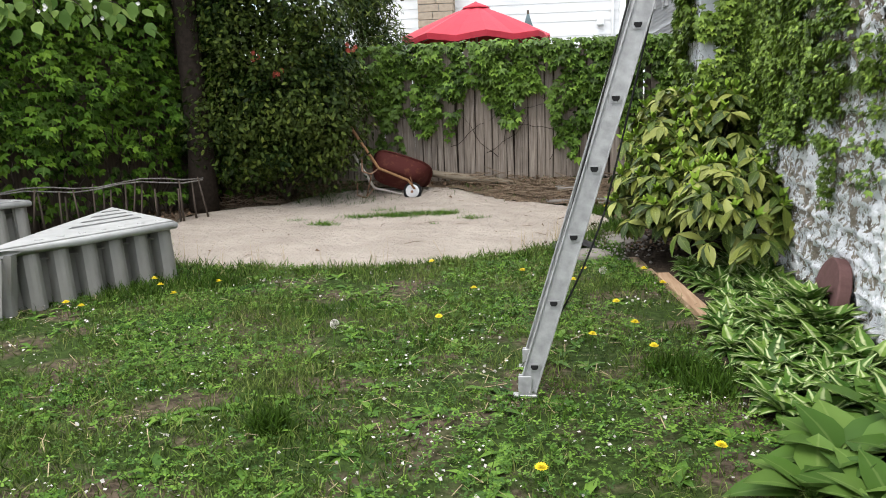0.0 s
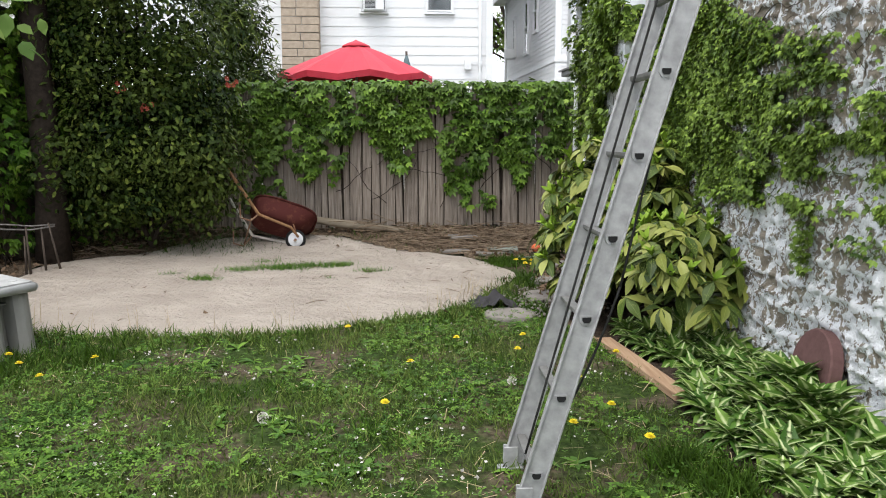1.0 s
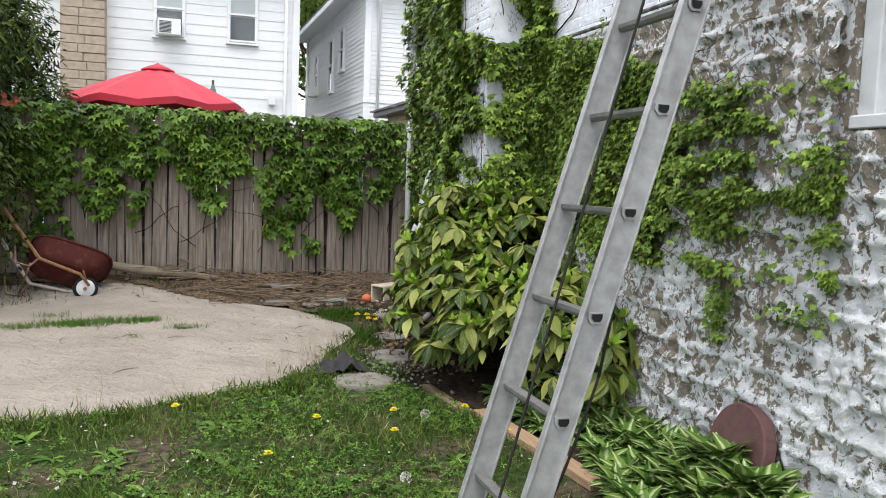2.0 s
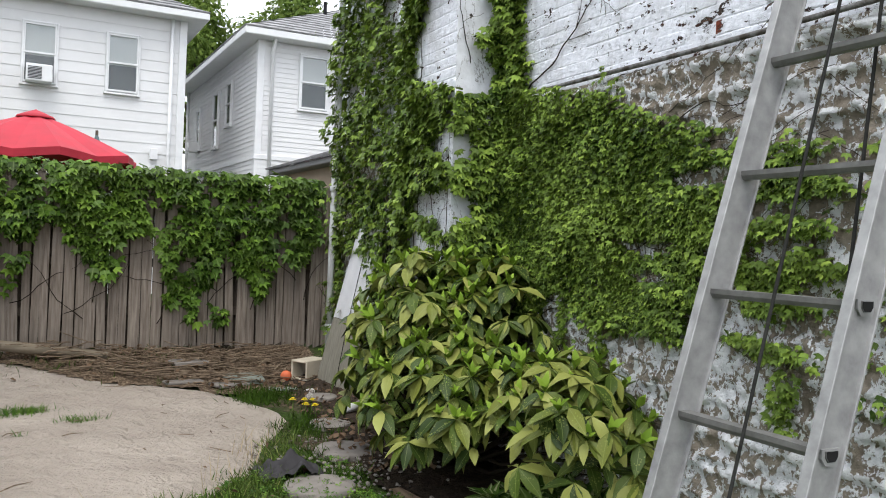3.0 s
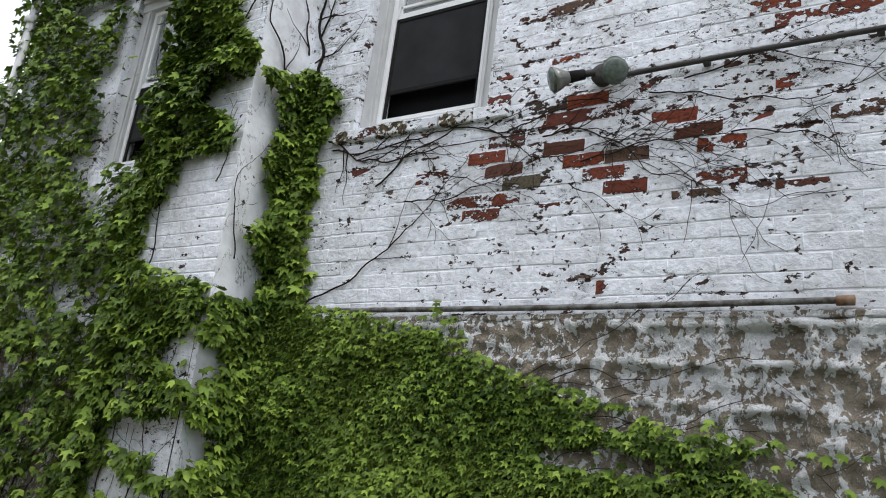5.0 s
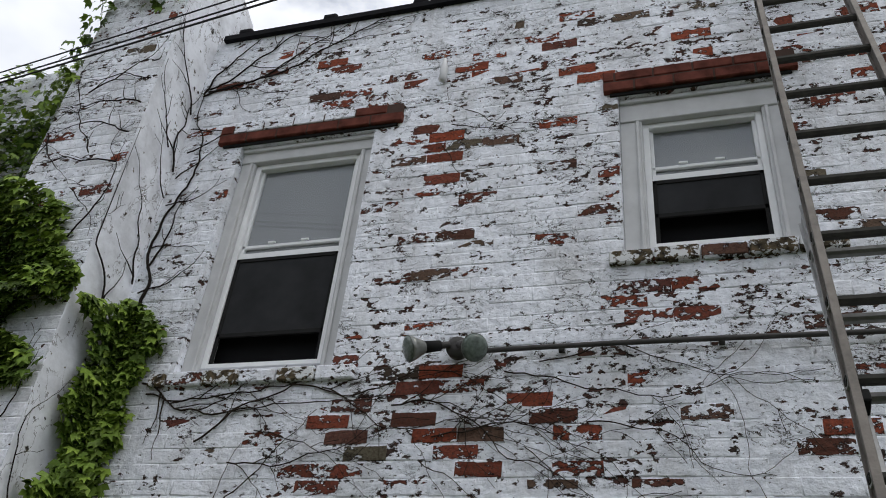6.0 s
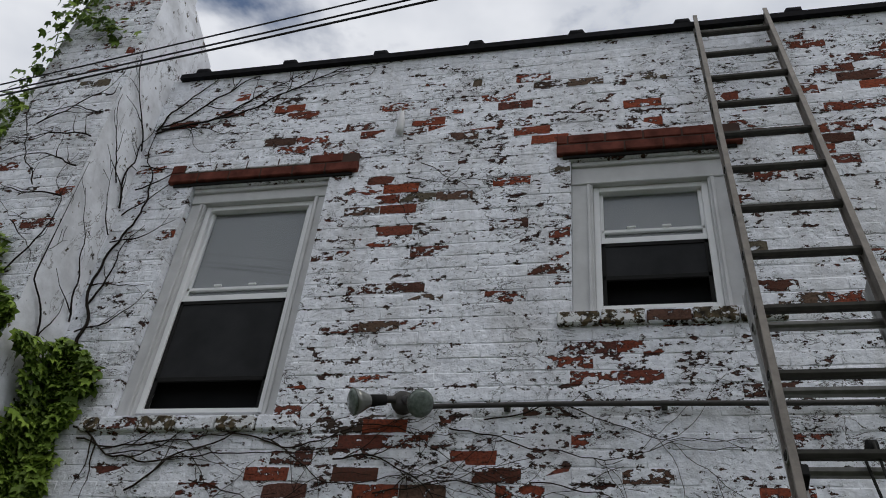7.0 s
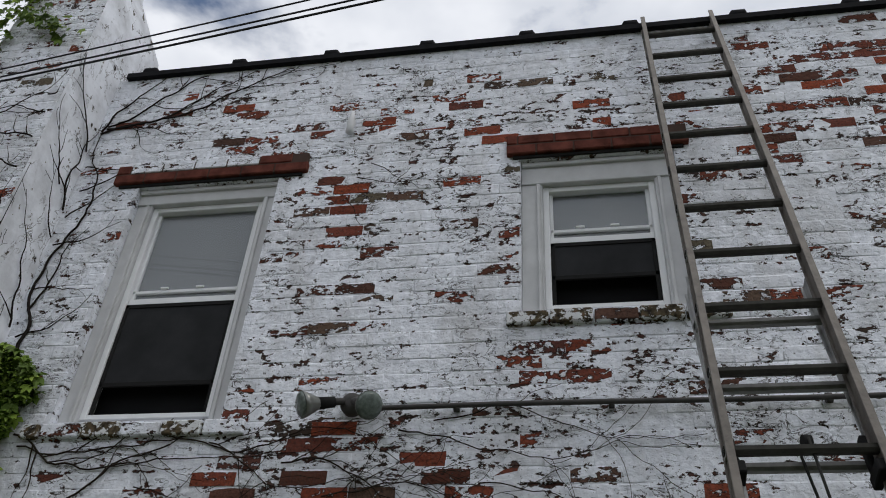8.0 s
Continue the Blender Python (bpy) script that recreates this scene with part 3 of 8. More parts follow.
LOBED = (np.array([(0, 0, 0), (-0.42, 0.12, 0.05), (-0.55, 0.62, -0.02), (-0.2, 0.5, 0.05), (0, 1.0, -0.12), (0.2, 0.5, 0.05), (0.55, 0.62, -0.02), (0.42, 0.12, 0.05), (0, 0.45, -0.03)]),
         np.array([(0, 8, 1), (1, 8, 2), (2, 8, 3), (3, 8, 4), (4, 8, 5), (5, 8, 6), (6, 8, 7), (7, 8, 0)]),
         np.array([(0.5, 0), (0.1, 0.1), (0, 0.6), (0.3, 0.5), (0.5, 1), (0.7, 0.5), (1, 0.6), (0.9, 0.1), (0.5, 0.45)]))
OVAL = leaf_shape([(0, 0.0), (0.25, 0.2), (0.6, 0.24), (1.0, 0.0)], 0.25, 0.2)


def ground_z(x, y):
    """The yard's surface: nearly level, rising a little towards the back fence, with small humps."""
    rise = 0.19 * min(max((y - 10.45) / 0.85, 0.0), 1.0)
    return rise + 0.018 * noise.noise((x * 0.9, y * 0.9, 0.3)) + 0.008 * noise.noise((x * 4, y * 4, 2.0))


# the sand patch is a rough round of radius 2.2 m
SAND_C = (-1.93, 8.80)


def sand_edge(angle):
    return 2.34 + 0.07 * math.sin(3 * angle + 1) + 0.06 * math.sin(5 * angle) + 0.04 * math.sin(9 * angle + 2)


def in_sand(x, y, grow=0.0):
    dx, dy = (x - SAND_C[0]) / (1.10 if x < SAND_C[0] else 1.01), y - SAND_C[1]
    return math.hypot(dx, dy) < sand_edge(math.atan2(dy, dx)) + grow


def in_bed(x, y):
    """The planted bed along the wall, behind the timber edge."""
    edge = 0.74 if y < 4.8 else 0.80 - 0.13 * (y - 4.9) if y < 6.7 else 0.45 + 0.1 * (y - 6.7)
    return x > edge and 3.3 < y < 10.5


# ---- ground ----
def spread(a, b, fine_a, fine_b, step, far):
    """Steps: fine between fine_a and fine_b, wider towards a and b."""
    mid = list(np.arange(fine_a, fine_b + 1e-6, step))
    lo, hi, d = [], [], step
    v = fine_a
    while v > a:
        d *= far
        v -= d
        lo.append(v)
    v, d = fine_b, step
    while v < b:
        d *= far
        v += d
        hi.append(v)
    return lo[::-1] + mid + hi


g_x, g_y = spread(-600, 600, -7, 2.6, 0.12, 1.35), spread(-600, 600, -2, 12, 0.12, 1.35)
ground = grid_sheet("ground", g_x, g_y, lambda x, y: ground_z(x, y) if abs(x) < 8 and -3 < y < 13 else 0.0, GROUND)
tagged(ground, "weedy brown soil under a thin lawn", "ground", kind="structure")


def patch_sheet(name, inside, lift, material, x0, x1, y0, y1, step, label, category):
    """A layer on the ground over the places that inside() holds, tapering into it at the rim."""
    xs, ys = np.arange(x0, x1, step), np.arange(y0, y1, step)
    idx, co, faces = {}, [], []
    for j, y in enumerate(ys):
        for i, x in enumerate(xs):
            idx[i, j] = len(co)
            co.append((x, y, ground_z(x, y) + lift(x, y)))
    for j in range(len(ys) - 1):
        for i in range(len(xs) - 1):
            if inside(xs[i] + step / 2, ys[j] + step / 2):
                faces.append((idx[i, j], idx[i + 1, j], idx[i + 1, j + 1], idx[i, j + 1]))
    used = np.unique(np.array(faces))
    remap = -np.ones(len(co), int)
    remap[used] = np.arange(len(used))
    ob = new(name, quick_mesh(name, np.array(co)[used], remap[np.array(faces)], material, smooth=True))
    return tagged(ob, label, category, kind="structure")


def sand_lift(x, y):
    dx, dy = (x - SAND_C[0]) / (1.10 if x < SAND_C[0] else 1.01), y - SAND_C[1]
    k = min(max((sand_edge(math.atan2(dy, dx)) - math.hypot(dx, dy)) / 0.18, -0.4), 1.0)
    bumps = 0.014 * noise.noise((x * 3.2, y * 3.2, 5)) + 0.009 * noise.noise((x * 9, y * 9, 9))
    return 0.035 * k + (bumps if k > 0.3 else 0)


patch_sheet("sand", lambda x, y: in_sand(x, y, 0.1), sand_lift, SAND, -4.9, 0.9, 6.2, 11.5, 0.045, "pale dry sand patch with footmarks and twigs", "sand")


def in_mulch(x, y):
    back = y > 9.75 + 0.12 * noise.noise((x * 1.5, y, 3)) and -6.5 < x < 1.55 and y < 11.45
    left = x < -3.6 - 0.25 * (8.5 - y) and y > 8.3 and x > -6.5 and y < 11.45
    return (back or left) and not in_sand(x, y, -0.06)


patch_sheet("mulch", in_mulch, lambda x, y: 0.02 + 0.03 * noise.noise((x * 5, y * 5, 1)), MULCH, -6.6, 1.6, 8.2, 11.5, 0.07, "brown mulch, dead leaves and twigs along the fence", "mulch")
patch_sheet("planting_bed", in_bed, lambda x, y: 0.03 + 0.03 * noise.noise((x * 6, y * 6, 4)) + 0.05 * min(max((x - 0.8) / 0.6, 0), 1), BED, 0.3, 1.56, 3.4, 10.6, 0.06, "dark soil of the planting bed along the wall", "soil")

# ---- the brick building ----
Y_NEAR, Y_FAR, ROOF_Z, LEDGE_Z = -3.0, 10.6, 5.895, 2.33
W1 = (6.08, 6.93, 3.42, 4.90)   # y0, y1, z0, z1 of the openings
W2 = (3.93, 4.725, 3.93, 4.90)
W3 = (8.50, 9.25, 3.45, 4.85)
W4 = (2.95, 4.25, 1.69, 2.28)
wall_main = new("wall_brick")
tagged(wall_main, "old brick house wall with flaking white paint", "brick wall", kind="structure")


def wall_with_holes(name, x0, x1, y0, y1, z0, z1, holes, material, parent=None, label=""):
    """A thick wall along y with openings, cut into blocks between the openings' edges."""
    ys = sorted({y0, y1, *(v for h in holes for v in h[:2] if y0 < v < y1)})
    zs = sorted({z0, z1, *(v for h in holes for v in h[2:] if z0 < v < z1)})
    bm = bmesh.new()
    keep = {}
    for a, b in zip(ys, ys[1:]):
        for c, d in zip(zs, zs[1:]):
            my, mz = (a + b) / 2, (c + d) / 2
            keep[a, c] = not any(h[0] < my < h[1] and h[2] < mz < h[3] for h in holes)

    def vert(cache, *co):
        if co not in cache:
            cache[co] = bm.verts.new(co)
        return cache[co]

    cache = {}
    cells = list(zip(ys, ys[1:])), list(zip(zs, zs[1:]))
    for i, (a, b) in enumerate(cells[0]):
        for j, (c, d) in enumerate(cells[1]):
            if not keep[a, c]:
                continue
            q = lambda *p: bm.faces.new([vert(cache, *k) for k in p])  # noqa: E731
            q((x0, b, c), (x0, a, c), (x0, a, d), (x0, b, d)), q((x1, a, c), (x1, b, c), (x1, b, d), (x1, a, d))
            for di, dj, face in ((-1, 0, ((x0, a, c), (x1, a, c), (x1, a, d), (x0, a, d))), (1, 0, ((x1, b, c), (x0, b, c), (x0, b, d), (x1, b, d))),
                                 (0, -1, ((x0, a, c), (x0, b, c), (x1, b, c), (x1, a, c))), (0, 1, ((x0, b, d), (x0, a, d), (x1, a, d), (x1, b, d)))):
                ni, nj = i + di, j + dj
                if not (0 <= ni < len(cells[0]) and 0 <= nj < len(cells[1]) and keep[cells[0][ni][0], cells[1][nj][0]]):
                    q(*face)
    return mesh_ob(name, bm, material, parent, label)


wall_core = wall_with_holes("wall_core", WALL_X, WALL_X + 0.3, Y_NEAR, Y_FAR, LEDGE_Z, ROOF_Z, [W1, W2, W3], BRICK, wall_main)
wall_base = wall_with_holes("wall_base", WALL_X + 0.0, WALL_X + 0.32, Y_NEAR, Y_FAR, -0.3, LEDGE_Z, [W4], STONE, wall_main)
mesh_ob("wall_end", boxed(WALL_X + 0.3, Y_FAR - 0.3, -0.3, 9.0, Y_FAR, ROOF_Z), RENDER, wall_main)
mesh_ob("wall_near_end", boxed(WALL_X + 0.3, Y_NEAR, -0.3, 9.0, Y_NEAR + 0.3, ROOF_Z), RENDER, wall_main)
# inner wall coloured near-black to pass for the unlit interior
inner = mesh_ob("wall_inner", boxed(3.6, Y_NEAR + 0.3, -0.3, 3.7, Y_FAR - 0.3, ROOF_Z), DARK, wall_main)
roof = mesh_ob("roof", boxed(WALL_X + 0.31, Y_NEAR, ROOF_Z - 0.25, 9.0, Y_FAR, ROOF_Z - 0.1), COPING)
tagged(roof, "flat black tarred roof behind the parapet", "roof", kind="structure")

# rough stonework: courses of blocks with soft joints, standing a little proud of the wall's core
def stone_relief(y, z):
    y, z = y + 0.05 + 0.04 * noise.noise((y * 3, z * 3, 7)), z + 0.025 + 0.02 * noise.noise((y * 3, z * 3, 8))
    row = math.floor(z / 0.155)
    off = 0.155 * (row % 2)
    u = ((y + off) / 0.31) % 1.0
    v = (z / 0.155) % 1.0
    edge = min(min(u, 1 - u) * 0.31, min(v, 1 - v) * 0.155)
    cell = noise.noise((math.floor((y + off) / 0.31) * 3.1, row * 1.7, 3))
    body = -0.036 * max(cell + 0.35, 0) * min(max(edge - 0.014, 0) / 0.010, 1.0)
    rough = 0.014 * noise.noise((y * 9, z * 13, 1)) + 0.02 * noise.noise((y * 19, z * 26, 2)) + 0.01 * abs(noise.noise((y * 38, z * 45, 6)))
    return 0.045 + body + rough


def stone_sheet():
    ys, zs = np.arange(2.0, 7.2, 0.0115), np.arange(-0.05, LEDGE_Z - 0.01, 0.0115)
    co, idx, faces = [], {}, []
    for j, z in enumerate(zs):
        for i, y in enumerate(ys):
            idx[i, j] = len(co)
            co.append((WALL_X - stone_relief(y, z), y, z))
    for j in range(len(zs) - 1):
        for i in range(len(ys) - 1):
            if not (W4[0] - 0.05 < ys[i] + 0.006 < W4[1] + 0.05 and zs[j] > W4[2] - 0.07):
                faces.append((idx[i + 1, j], idx[i, j], idx[i, j + 1], idx[i + 1, j + 1]))
    ob = new("stone_facing", quick_mesh("stone_facing", np.array(co), np.array(faces), STONE, smooth=True))
    ob.parent = wall_main
    ob["label"] = "rough grey stonework with torn whitewash"
    return ob


stone_sheet()

# chimney breast, standing out from the wall and rising above the roof
chimney = tagged(new("chimney"), "tall white-painted brick chimney stack partly covered by ivy", "chimney", kind="structure")
CH_Y0, CH_TOP = 7.31, 7.7
# levels: height, near front corner, near back corner, far back corner, far front corner
CH_LEVELS = [(-0.2, (1.10, 7.32), (1.55, 7.33), (1.55, 8.02), (1.10, 8.02)), (5.90, (1.10, 7.35), (1.55, 7.37), (1.55, 7.99), (1.10, 7.99)), (5.98, (1.10, 7.35), (1.80, 7.37), (1.80, 7.98), (1.10, 7.98)),
             (6.40, (1.10, 7.37), (1.78, 7.37), (1.78, 7.96), (1.10, 7.96)), (6.64, (1.11, 7.38), (1.42, 7.40), (1.42, 7.95), (1.11, 7.95)), (CH_TOP, (1.12, 7.42), (1.40, 7.44), (1.40, 7.92), (1.12, 7.92))]


def chim_corners(z):
    """The chimney's four corners at a height."""
    zs = [c[0] for c in CH_LEVELS]
    return [Vector((np.interp(z, zs, [c[k][0] for c in CH_LEVELS]), np.interp(z, zs, [c[k][1] for c in CH_LEVELS]), z)) for k in range(1, 5)]


bm = bmesh.new()
rings = [[bm.verts.new((*c, lv[0])) for c in lv[1:]] for lv in CH_LEVELS]
for a, b in zip(rings, rings[1:]):
    for k in range(4):
        bm.faces.new((a[k], a[(k + 1) % 4], b[(k + 1) % 4], b[k]))
bm.faces.new(rings[-1])
bmesh.ops.recalc_face_normals(bm, faces=bm.faces)
for fc in bm.faces:
    fc.material_index = 1 if fc.normal.y < -0.7 else 0
mesh_ob("chimney_shaft", bm, BRICK, chimney).data.materials.append(FLANK)

# black tarred coping along the roof's edge, with lapped joints
coping = tagged(new("roof_coping"), "black tarred tile coping along the parapet", "coping", kind="structure")
bm = bmesh.new()
tube(bm, [(WALL_X + 0.10, y, ROOF_Z + 0.035 + 0.006 * noise.noise((y * 3, 0, 0))) for y in np.arange(Y_NEAR, CH_Y0 - 0.02, 0.15)], 0.055, 8)
box(bm, WALL_X - 0.035, Y_NEAR, ROOF_Z - 0.012, WALL_X + 0.3, CH_Y0 - 0.005, ROOF_Z + 0.03)
mesh_ob("coping_run", bm, COPING, coping)
for k in range(16):
    y = 7.17 - 0.622 * k
    if y > Y_NEAR:
        mesh_ob("coping_joint", tubed([(WALL_X + 0.02, y - 0.045, ROOF_Z + 0.05), (WALL_X + 0.02, y - 0.035, ROOF_Z + 0.055), (WALL_X + 0.02, y + 0.035, ROOF_Z + 0.055), (WALL_X + 0.02, y + 0.045, ROOF_Z + 0.05)], [0.03, 0.052, 0.052, 0.03], 10), COPING, coping)


# ---- back fence of split boards ----
fence = tagged(new("board_fence"), "grey weathered wooden board fence with gaps, overgrown by ivy", "fence", kind="structure")


def fence_board(w, h, lean, seed):
    """One upright board with a worn top edge, its foot at the origin."""
    r = random.Random(seed)
    bm = bmesh.new()
    top = [h + r.uniform(-0.02, 0.02), h + r.uniform(-0.01, 0.03), h + r.uniform(-0.03, 0.02)]
    xs = (-w / 2, 0, w / 2)
    front, back = [], []
    for x, t in zip(xs, top):
        lo = r.uniform(-0.02, 0.03)
        front.append((bm.verts.new((x, -0.01 + r.uniform(-0.003, 0.003), lo)), bm.verts.new((x + lean, -0.01, t))))
        back.append((bm.verts.new((x, 0.011, lo)), bm.verts.new((x + lean, 0.011, t))))
    for k in range(2):
        bm.faces.new((front[k][0], front[k + 1][0], front[k + 1][1], front[k][1]))
        bm.faces.new((back[k + 1][0], back[k][0], back[k][1], back[k + 1][1]))
        bm.faces.new((front[k][1], front[k + 1][1], back[k + 1][1], back[k][1]))
        bm.faces.new((front[k + 1][0], front[k][0], back[k][0], back[k + 1][0]))
    bm.faces.new((front[0][0], front[0][1], back[0][1], back[0][0]))
    bm.faces.new((front[2][1], front[2][0], back[2][0], back[2][1]))
    me = bpy.data.meshes.new("board")
    bm.to_mesh(me)
    bm.free()
    me.materials.append(FENCE_WOOD)
    return me


# back boards take a darker wood so the gaps' shade is in their colour
gap_shade_meshes = [fence_board(0.085, 1.70, 0.0, 60 + k) for k in range(3)]
for me in gap_shade_meshes:
    me.materials[0] = DARK_WOOD
board_meshes = [fence_board(0.072 + 0.012 * (k % 4), 1.72 + 0.03 * (k % 3), 0.012 * ((k % 5) - 2), k) for k in range(9)]
r = random.Random(4)
x = -7.0
while x < 1.7:
    me = board_meshes[r.randrange(9)]
    w = me.vertices[0].co.x * -2
    gap = -1.30 < x < -1.25 or 0.02 < x < 0.05
    if gap and r.random() < 0.8:
        x += 0.06
    ob = new("board", me)
    ob.parent = fence
    ob.matrix_world = pose(x + w / 2, FENCE_Y + r.uniform(-0.012, 0.012), ground_z(x, 11.3) + r.uniform(0.0, 0.05), r.uniform(-0.8, 0.8), r.uniform(-0.8, 0.8), r.uniform(-1.5, 1.5))
    x += w + r.choice((0.003, 0.006, 0.012, 0.02))
x = -7.0
while x < 1.75:                      # a second layer of boards closes the gaps, darkened to paint their shade
    me = board_meshes[r.randrange(9)]
    w = me.vertices[0].co.x * -2
    ob = new("back_board", gap_shade_meshes[r.randrange(3)])
    ob.parent = fence
    ob.matrix_world = pose(x + w / 2, FENCE_Y + 0.098 + r.uniform(-0.008, 0.008), ground_z(x, 11.3) + r.uniform(-0.02, 0.03), r.uniform(-0.6, 0.6), r.uniform(-0.6, 0.6), 0)
    x += 0.086
for z in (0.55, 1.05, 1.62):
    part("rail", boxed(-7, FENCE_Y + 0.03, z, 1.8, FENCE_Y + 0.075, z + 0.09, bevel=0.006), DARK_WOOD, fence)
for k in range(5):
    x = -6.2 + 2.05 * k
    part("post", boxed(x, FENCE_Y + 0.13, -0.1, x + 0.1, FENCE_Y + 0.23, 1.9, bevel=0.008), DARK_WOOD, fence)


# ---- beyond the fence: two white houses, a garage, an umbrella ----
def sash_window(name, parent, m, w, h, frame_mat=VINYL, blind=0.5, label=""):
    """A double-hung window about its bottom centre, facing -y in its own space: frame, two sashes, meeting rail, blind behind the upper pane."""
    holder = new(name)
    holder.parent = parent
    holder.matrix_parent_inverse = parent.matrix_world.inverted()
    holder.matrix_world = m
    if label:
        holder["label"] = label
    bm = bmesh.new()
    f = 0.04
    for a in ((-w / 2 - f, 0, -f, -w / 2, h + f), (w / 2, 0, -f, w / 2 + f, h + f)):
        box(bm, a[0], -0.022, a[2], a[3], 0.09, a[4], 0.006)
    box(bm, -w / 2, -0.022, h, w / 2, 0.09, h + f, 0.006)
    box(bm, -w / 2 - f - 0.02, -0.045, -f - 0.03, w / 2 + f + 0.02, 0.09, -f + 0.012, 0.006)
    part("frame", bm, frame_mat, holder)
    bm = bmesh.new()
    box(bm, -w / 2, -0.02, h * 0.5 - 0.02, w / 2, 0.03, h * 0.5 + 0.02, 0.004)
    for x in (-w / 2, w / 2 - 0.035):
        box(bm, x, -0.01, 0, x + 0.035, 0.03, h, 0.004)
    box(bm, -w / 2 + 0.035, -0.01, 0, w / 2 - 0.035, 0.03, 0.04, 0.004), box(bm, -w / 2 + 0.035, -0.01, h - 0.04, w / 2 - 0.035, 0.03, h, 0.004)
    part("sash", bm, frame_mat, holder)
    part("pane", boxed(-w / 2 + 0.03, 0.012, 0.03, w / 2 - 0.03, 0.018, h * 0.5 - 0.01), GLASS, holder)
    part("pane", boxed(-w / 2 + 0.03, 0.012, h * 0.5 + 0.01, w / 2 - 0.03, 0.018, h - 0.03), GLASS, holder)
    part("blind", boxed(-w / 2 + 0.02, 0.030, h * 0.46, w / 2 - 0.02, 0.034, h - 0.02), BLIND if blind else CURTAIN, holder)
    part("curtain", boxed(-w / 2 + 0.02, 0.036, 0.02, w / 2 - 0.02, 0.040, h * 0.5), CURTAIN, holder)
    return holder


def siding(bm, p0, along, width, z0, z1, lap, out, thick=0.014):
    """Lapped boards on a wall from p0 along a level direction; out points away from the house."""
    z = z0
    while z < z1 - 1e-6:
        t = min(z + lap, z1)
        a, b = Vector(p0), Vector(p0) + Vector(along) * width
        o = Vector(out)
        c = [a + o * thick + Vector((0, 0, z)), b + o * thick + Vector((0, 0, z)), b + Vector((0, 0, t)) + o * 0.002, a + Vector((0, 0, t)) + o * 0.002,
             a + Vector((0, 0, z)), b + Vector((0, 0, z))]
        v = [bm.verts.new(p) for p in c]
        bm.faces.new((v[0], v[1], v[2], v[3])), bm.faces.new((v[4], v[5], v[1], v[0]))
        z = t
    return bm


def shingle_slope(bm, a, b, c, d, rows, cols):
    """Rows of lapped shingles on the slope a-b (eave) to d-c (ridge)."""
    a, b, c, d = (Vector(p) for p in (a, b, c, d))
    n = (b - a).cross(d - a).normalized()
    if n.z < 0:
        n = -n
    for r_ in range(rows):
        u0, u1 = r_ / rows, (r_ + 1) / rows
        for k in range(cols):
            s0, s1 = (k + 0.5 * (r_ % 2)) / cols, (k + 0.96 + 0.5 * (r_ % 2)) / cols
            s1 = min(s1, 1.0)
            if s0 >= 1:
                continue
            e = lambda s, u, up: bm.verts.new((a + (b - a) * s) * (1 - u) + (d + (c - d) * s) * u + n * up)  # noqa: E731
            bm.faces.new((e(s0, u0, 0.035), e(s1, u0, 0.035), e(s1, u1, 0.012), e(s0, u1, 0.012)))
            bm.faces.new((e(s0, u0, 0.0), e(s1, u0, 0.0), e(s1, u0, 0.035), e(s0, u0, 0.035)))


house_a = thing("house", (0, 0, 0), "white two-storey house with wide siding and a tan block chimney", "house")
HA_Y, HA_X0, HA_X1, HA_TOP = 22.2, -7.0, 1.90, 6.29
part("wall", boxed(HA_X0, HA_Y, 0, HA_X1, HA_Y + 9, HA_TOP), SIDING, house_a)
part("siding", siding(siding(bmesh.new(), (HA_X0, HA_Y, 0), (1, 0, 0), HA_X1 - HA_X0, 2.95, HA_TOP, 0.235, (0, -1, 0)), (HA_X0, HA_Y - 0.02, 0), (1, 0, 0), HA_X1 - HA_X0, 0.0, 2.95, 0.235, (0, -1, 0)), SIDING, house_a)
part("corner_trim", boxed(HA_X1 - 0.14, HA_Y - 0.05, 0, HA_X1 + 0.03, HA_Y + 0.1, HA_TOP, bevel=0.01), GUTTER, house_a)
part("downspout", tubed([(HA_X1 - 0.3, HA_Y - 0.07, HA_TOP), (HA_X1 - 0.3, HA_Y - 0.07, 0.1)], 0.04), GUTTER, house_a)
bm = bmesh.new()
box(bm, HA_X0 - 0.5, HA_Y - 0.45, HA_TOP, HA_X1 + 0.45, HA_Y + 9.4, HA_TOP + 0.16, 0.02)
part("eave", bm, GUTTER, house_a)
bm = bmesh.new()
cx = (HA_X0 + HA_X1) / 2
shingle_slope(bm, (HA_X0 - 0.5, HA_Y - 0.45, HA_TOP + 0.16), (HA_X1 + 0.45, HA_Y - 0.45, HA_TOP + 0.16), (cx + 0.6, HA_Y + 4.2, HA_TOP + 2.3), (cx - 0.6, HA_Y + 4.2, HA_TOP + 2.3), 16, 40)
shingle_slope(bm, (HA_X1 + 0.45, HA_Y - 0.45, HA_TOP + 0.16), (HA_X1 + 0.45, HA_Y + 9.4, HA_TOP + 0.16), (cx + 0.6, HA_Y + 5.2, HA_TOP + 2.3), (cx + 0.6, HA_Y + 4.2, HA_TOP + 2.3), 16, 40)
part("roof", bm, SHINGLE, house_a)
bm = bmesh.new()
box(bm, -3.37, HA_Y - 0.42, 0, -2.47, HA_Y - 0.005, 9.0)
stack = part("chimney_core", bm, MORTAR, house_a)
rb = random.Random(11)
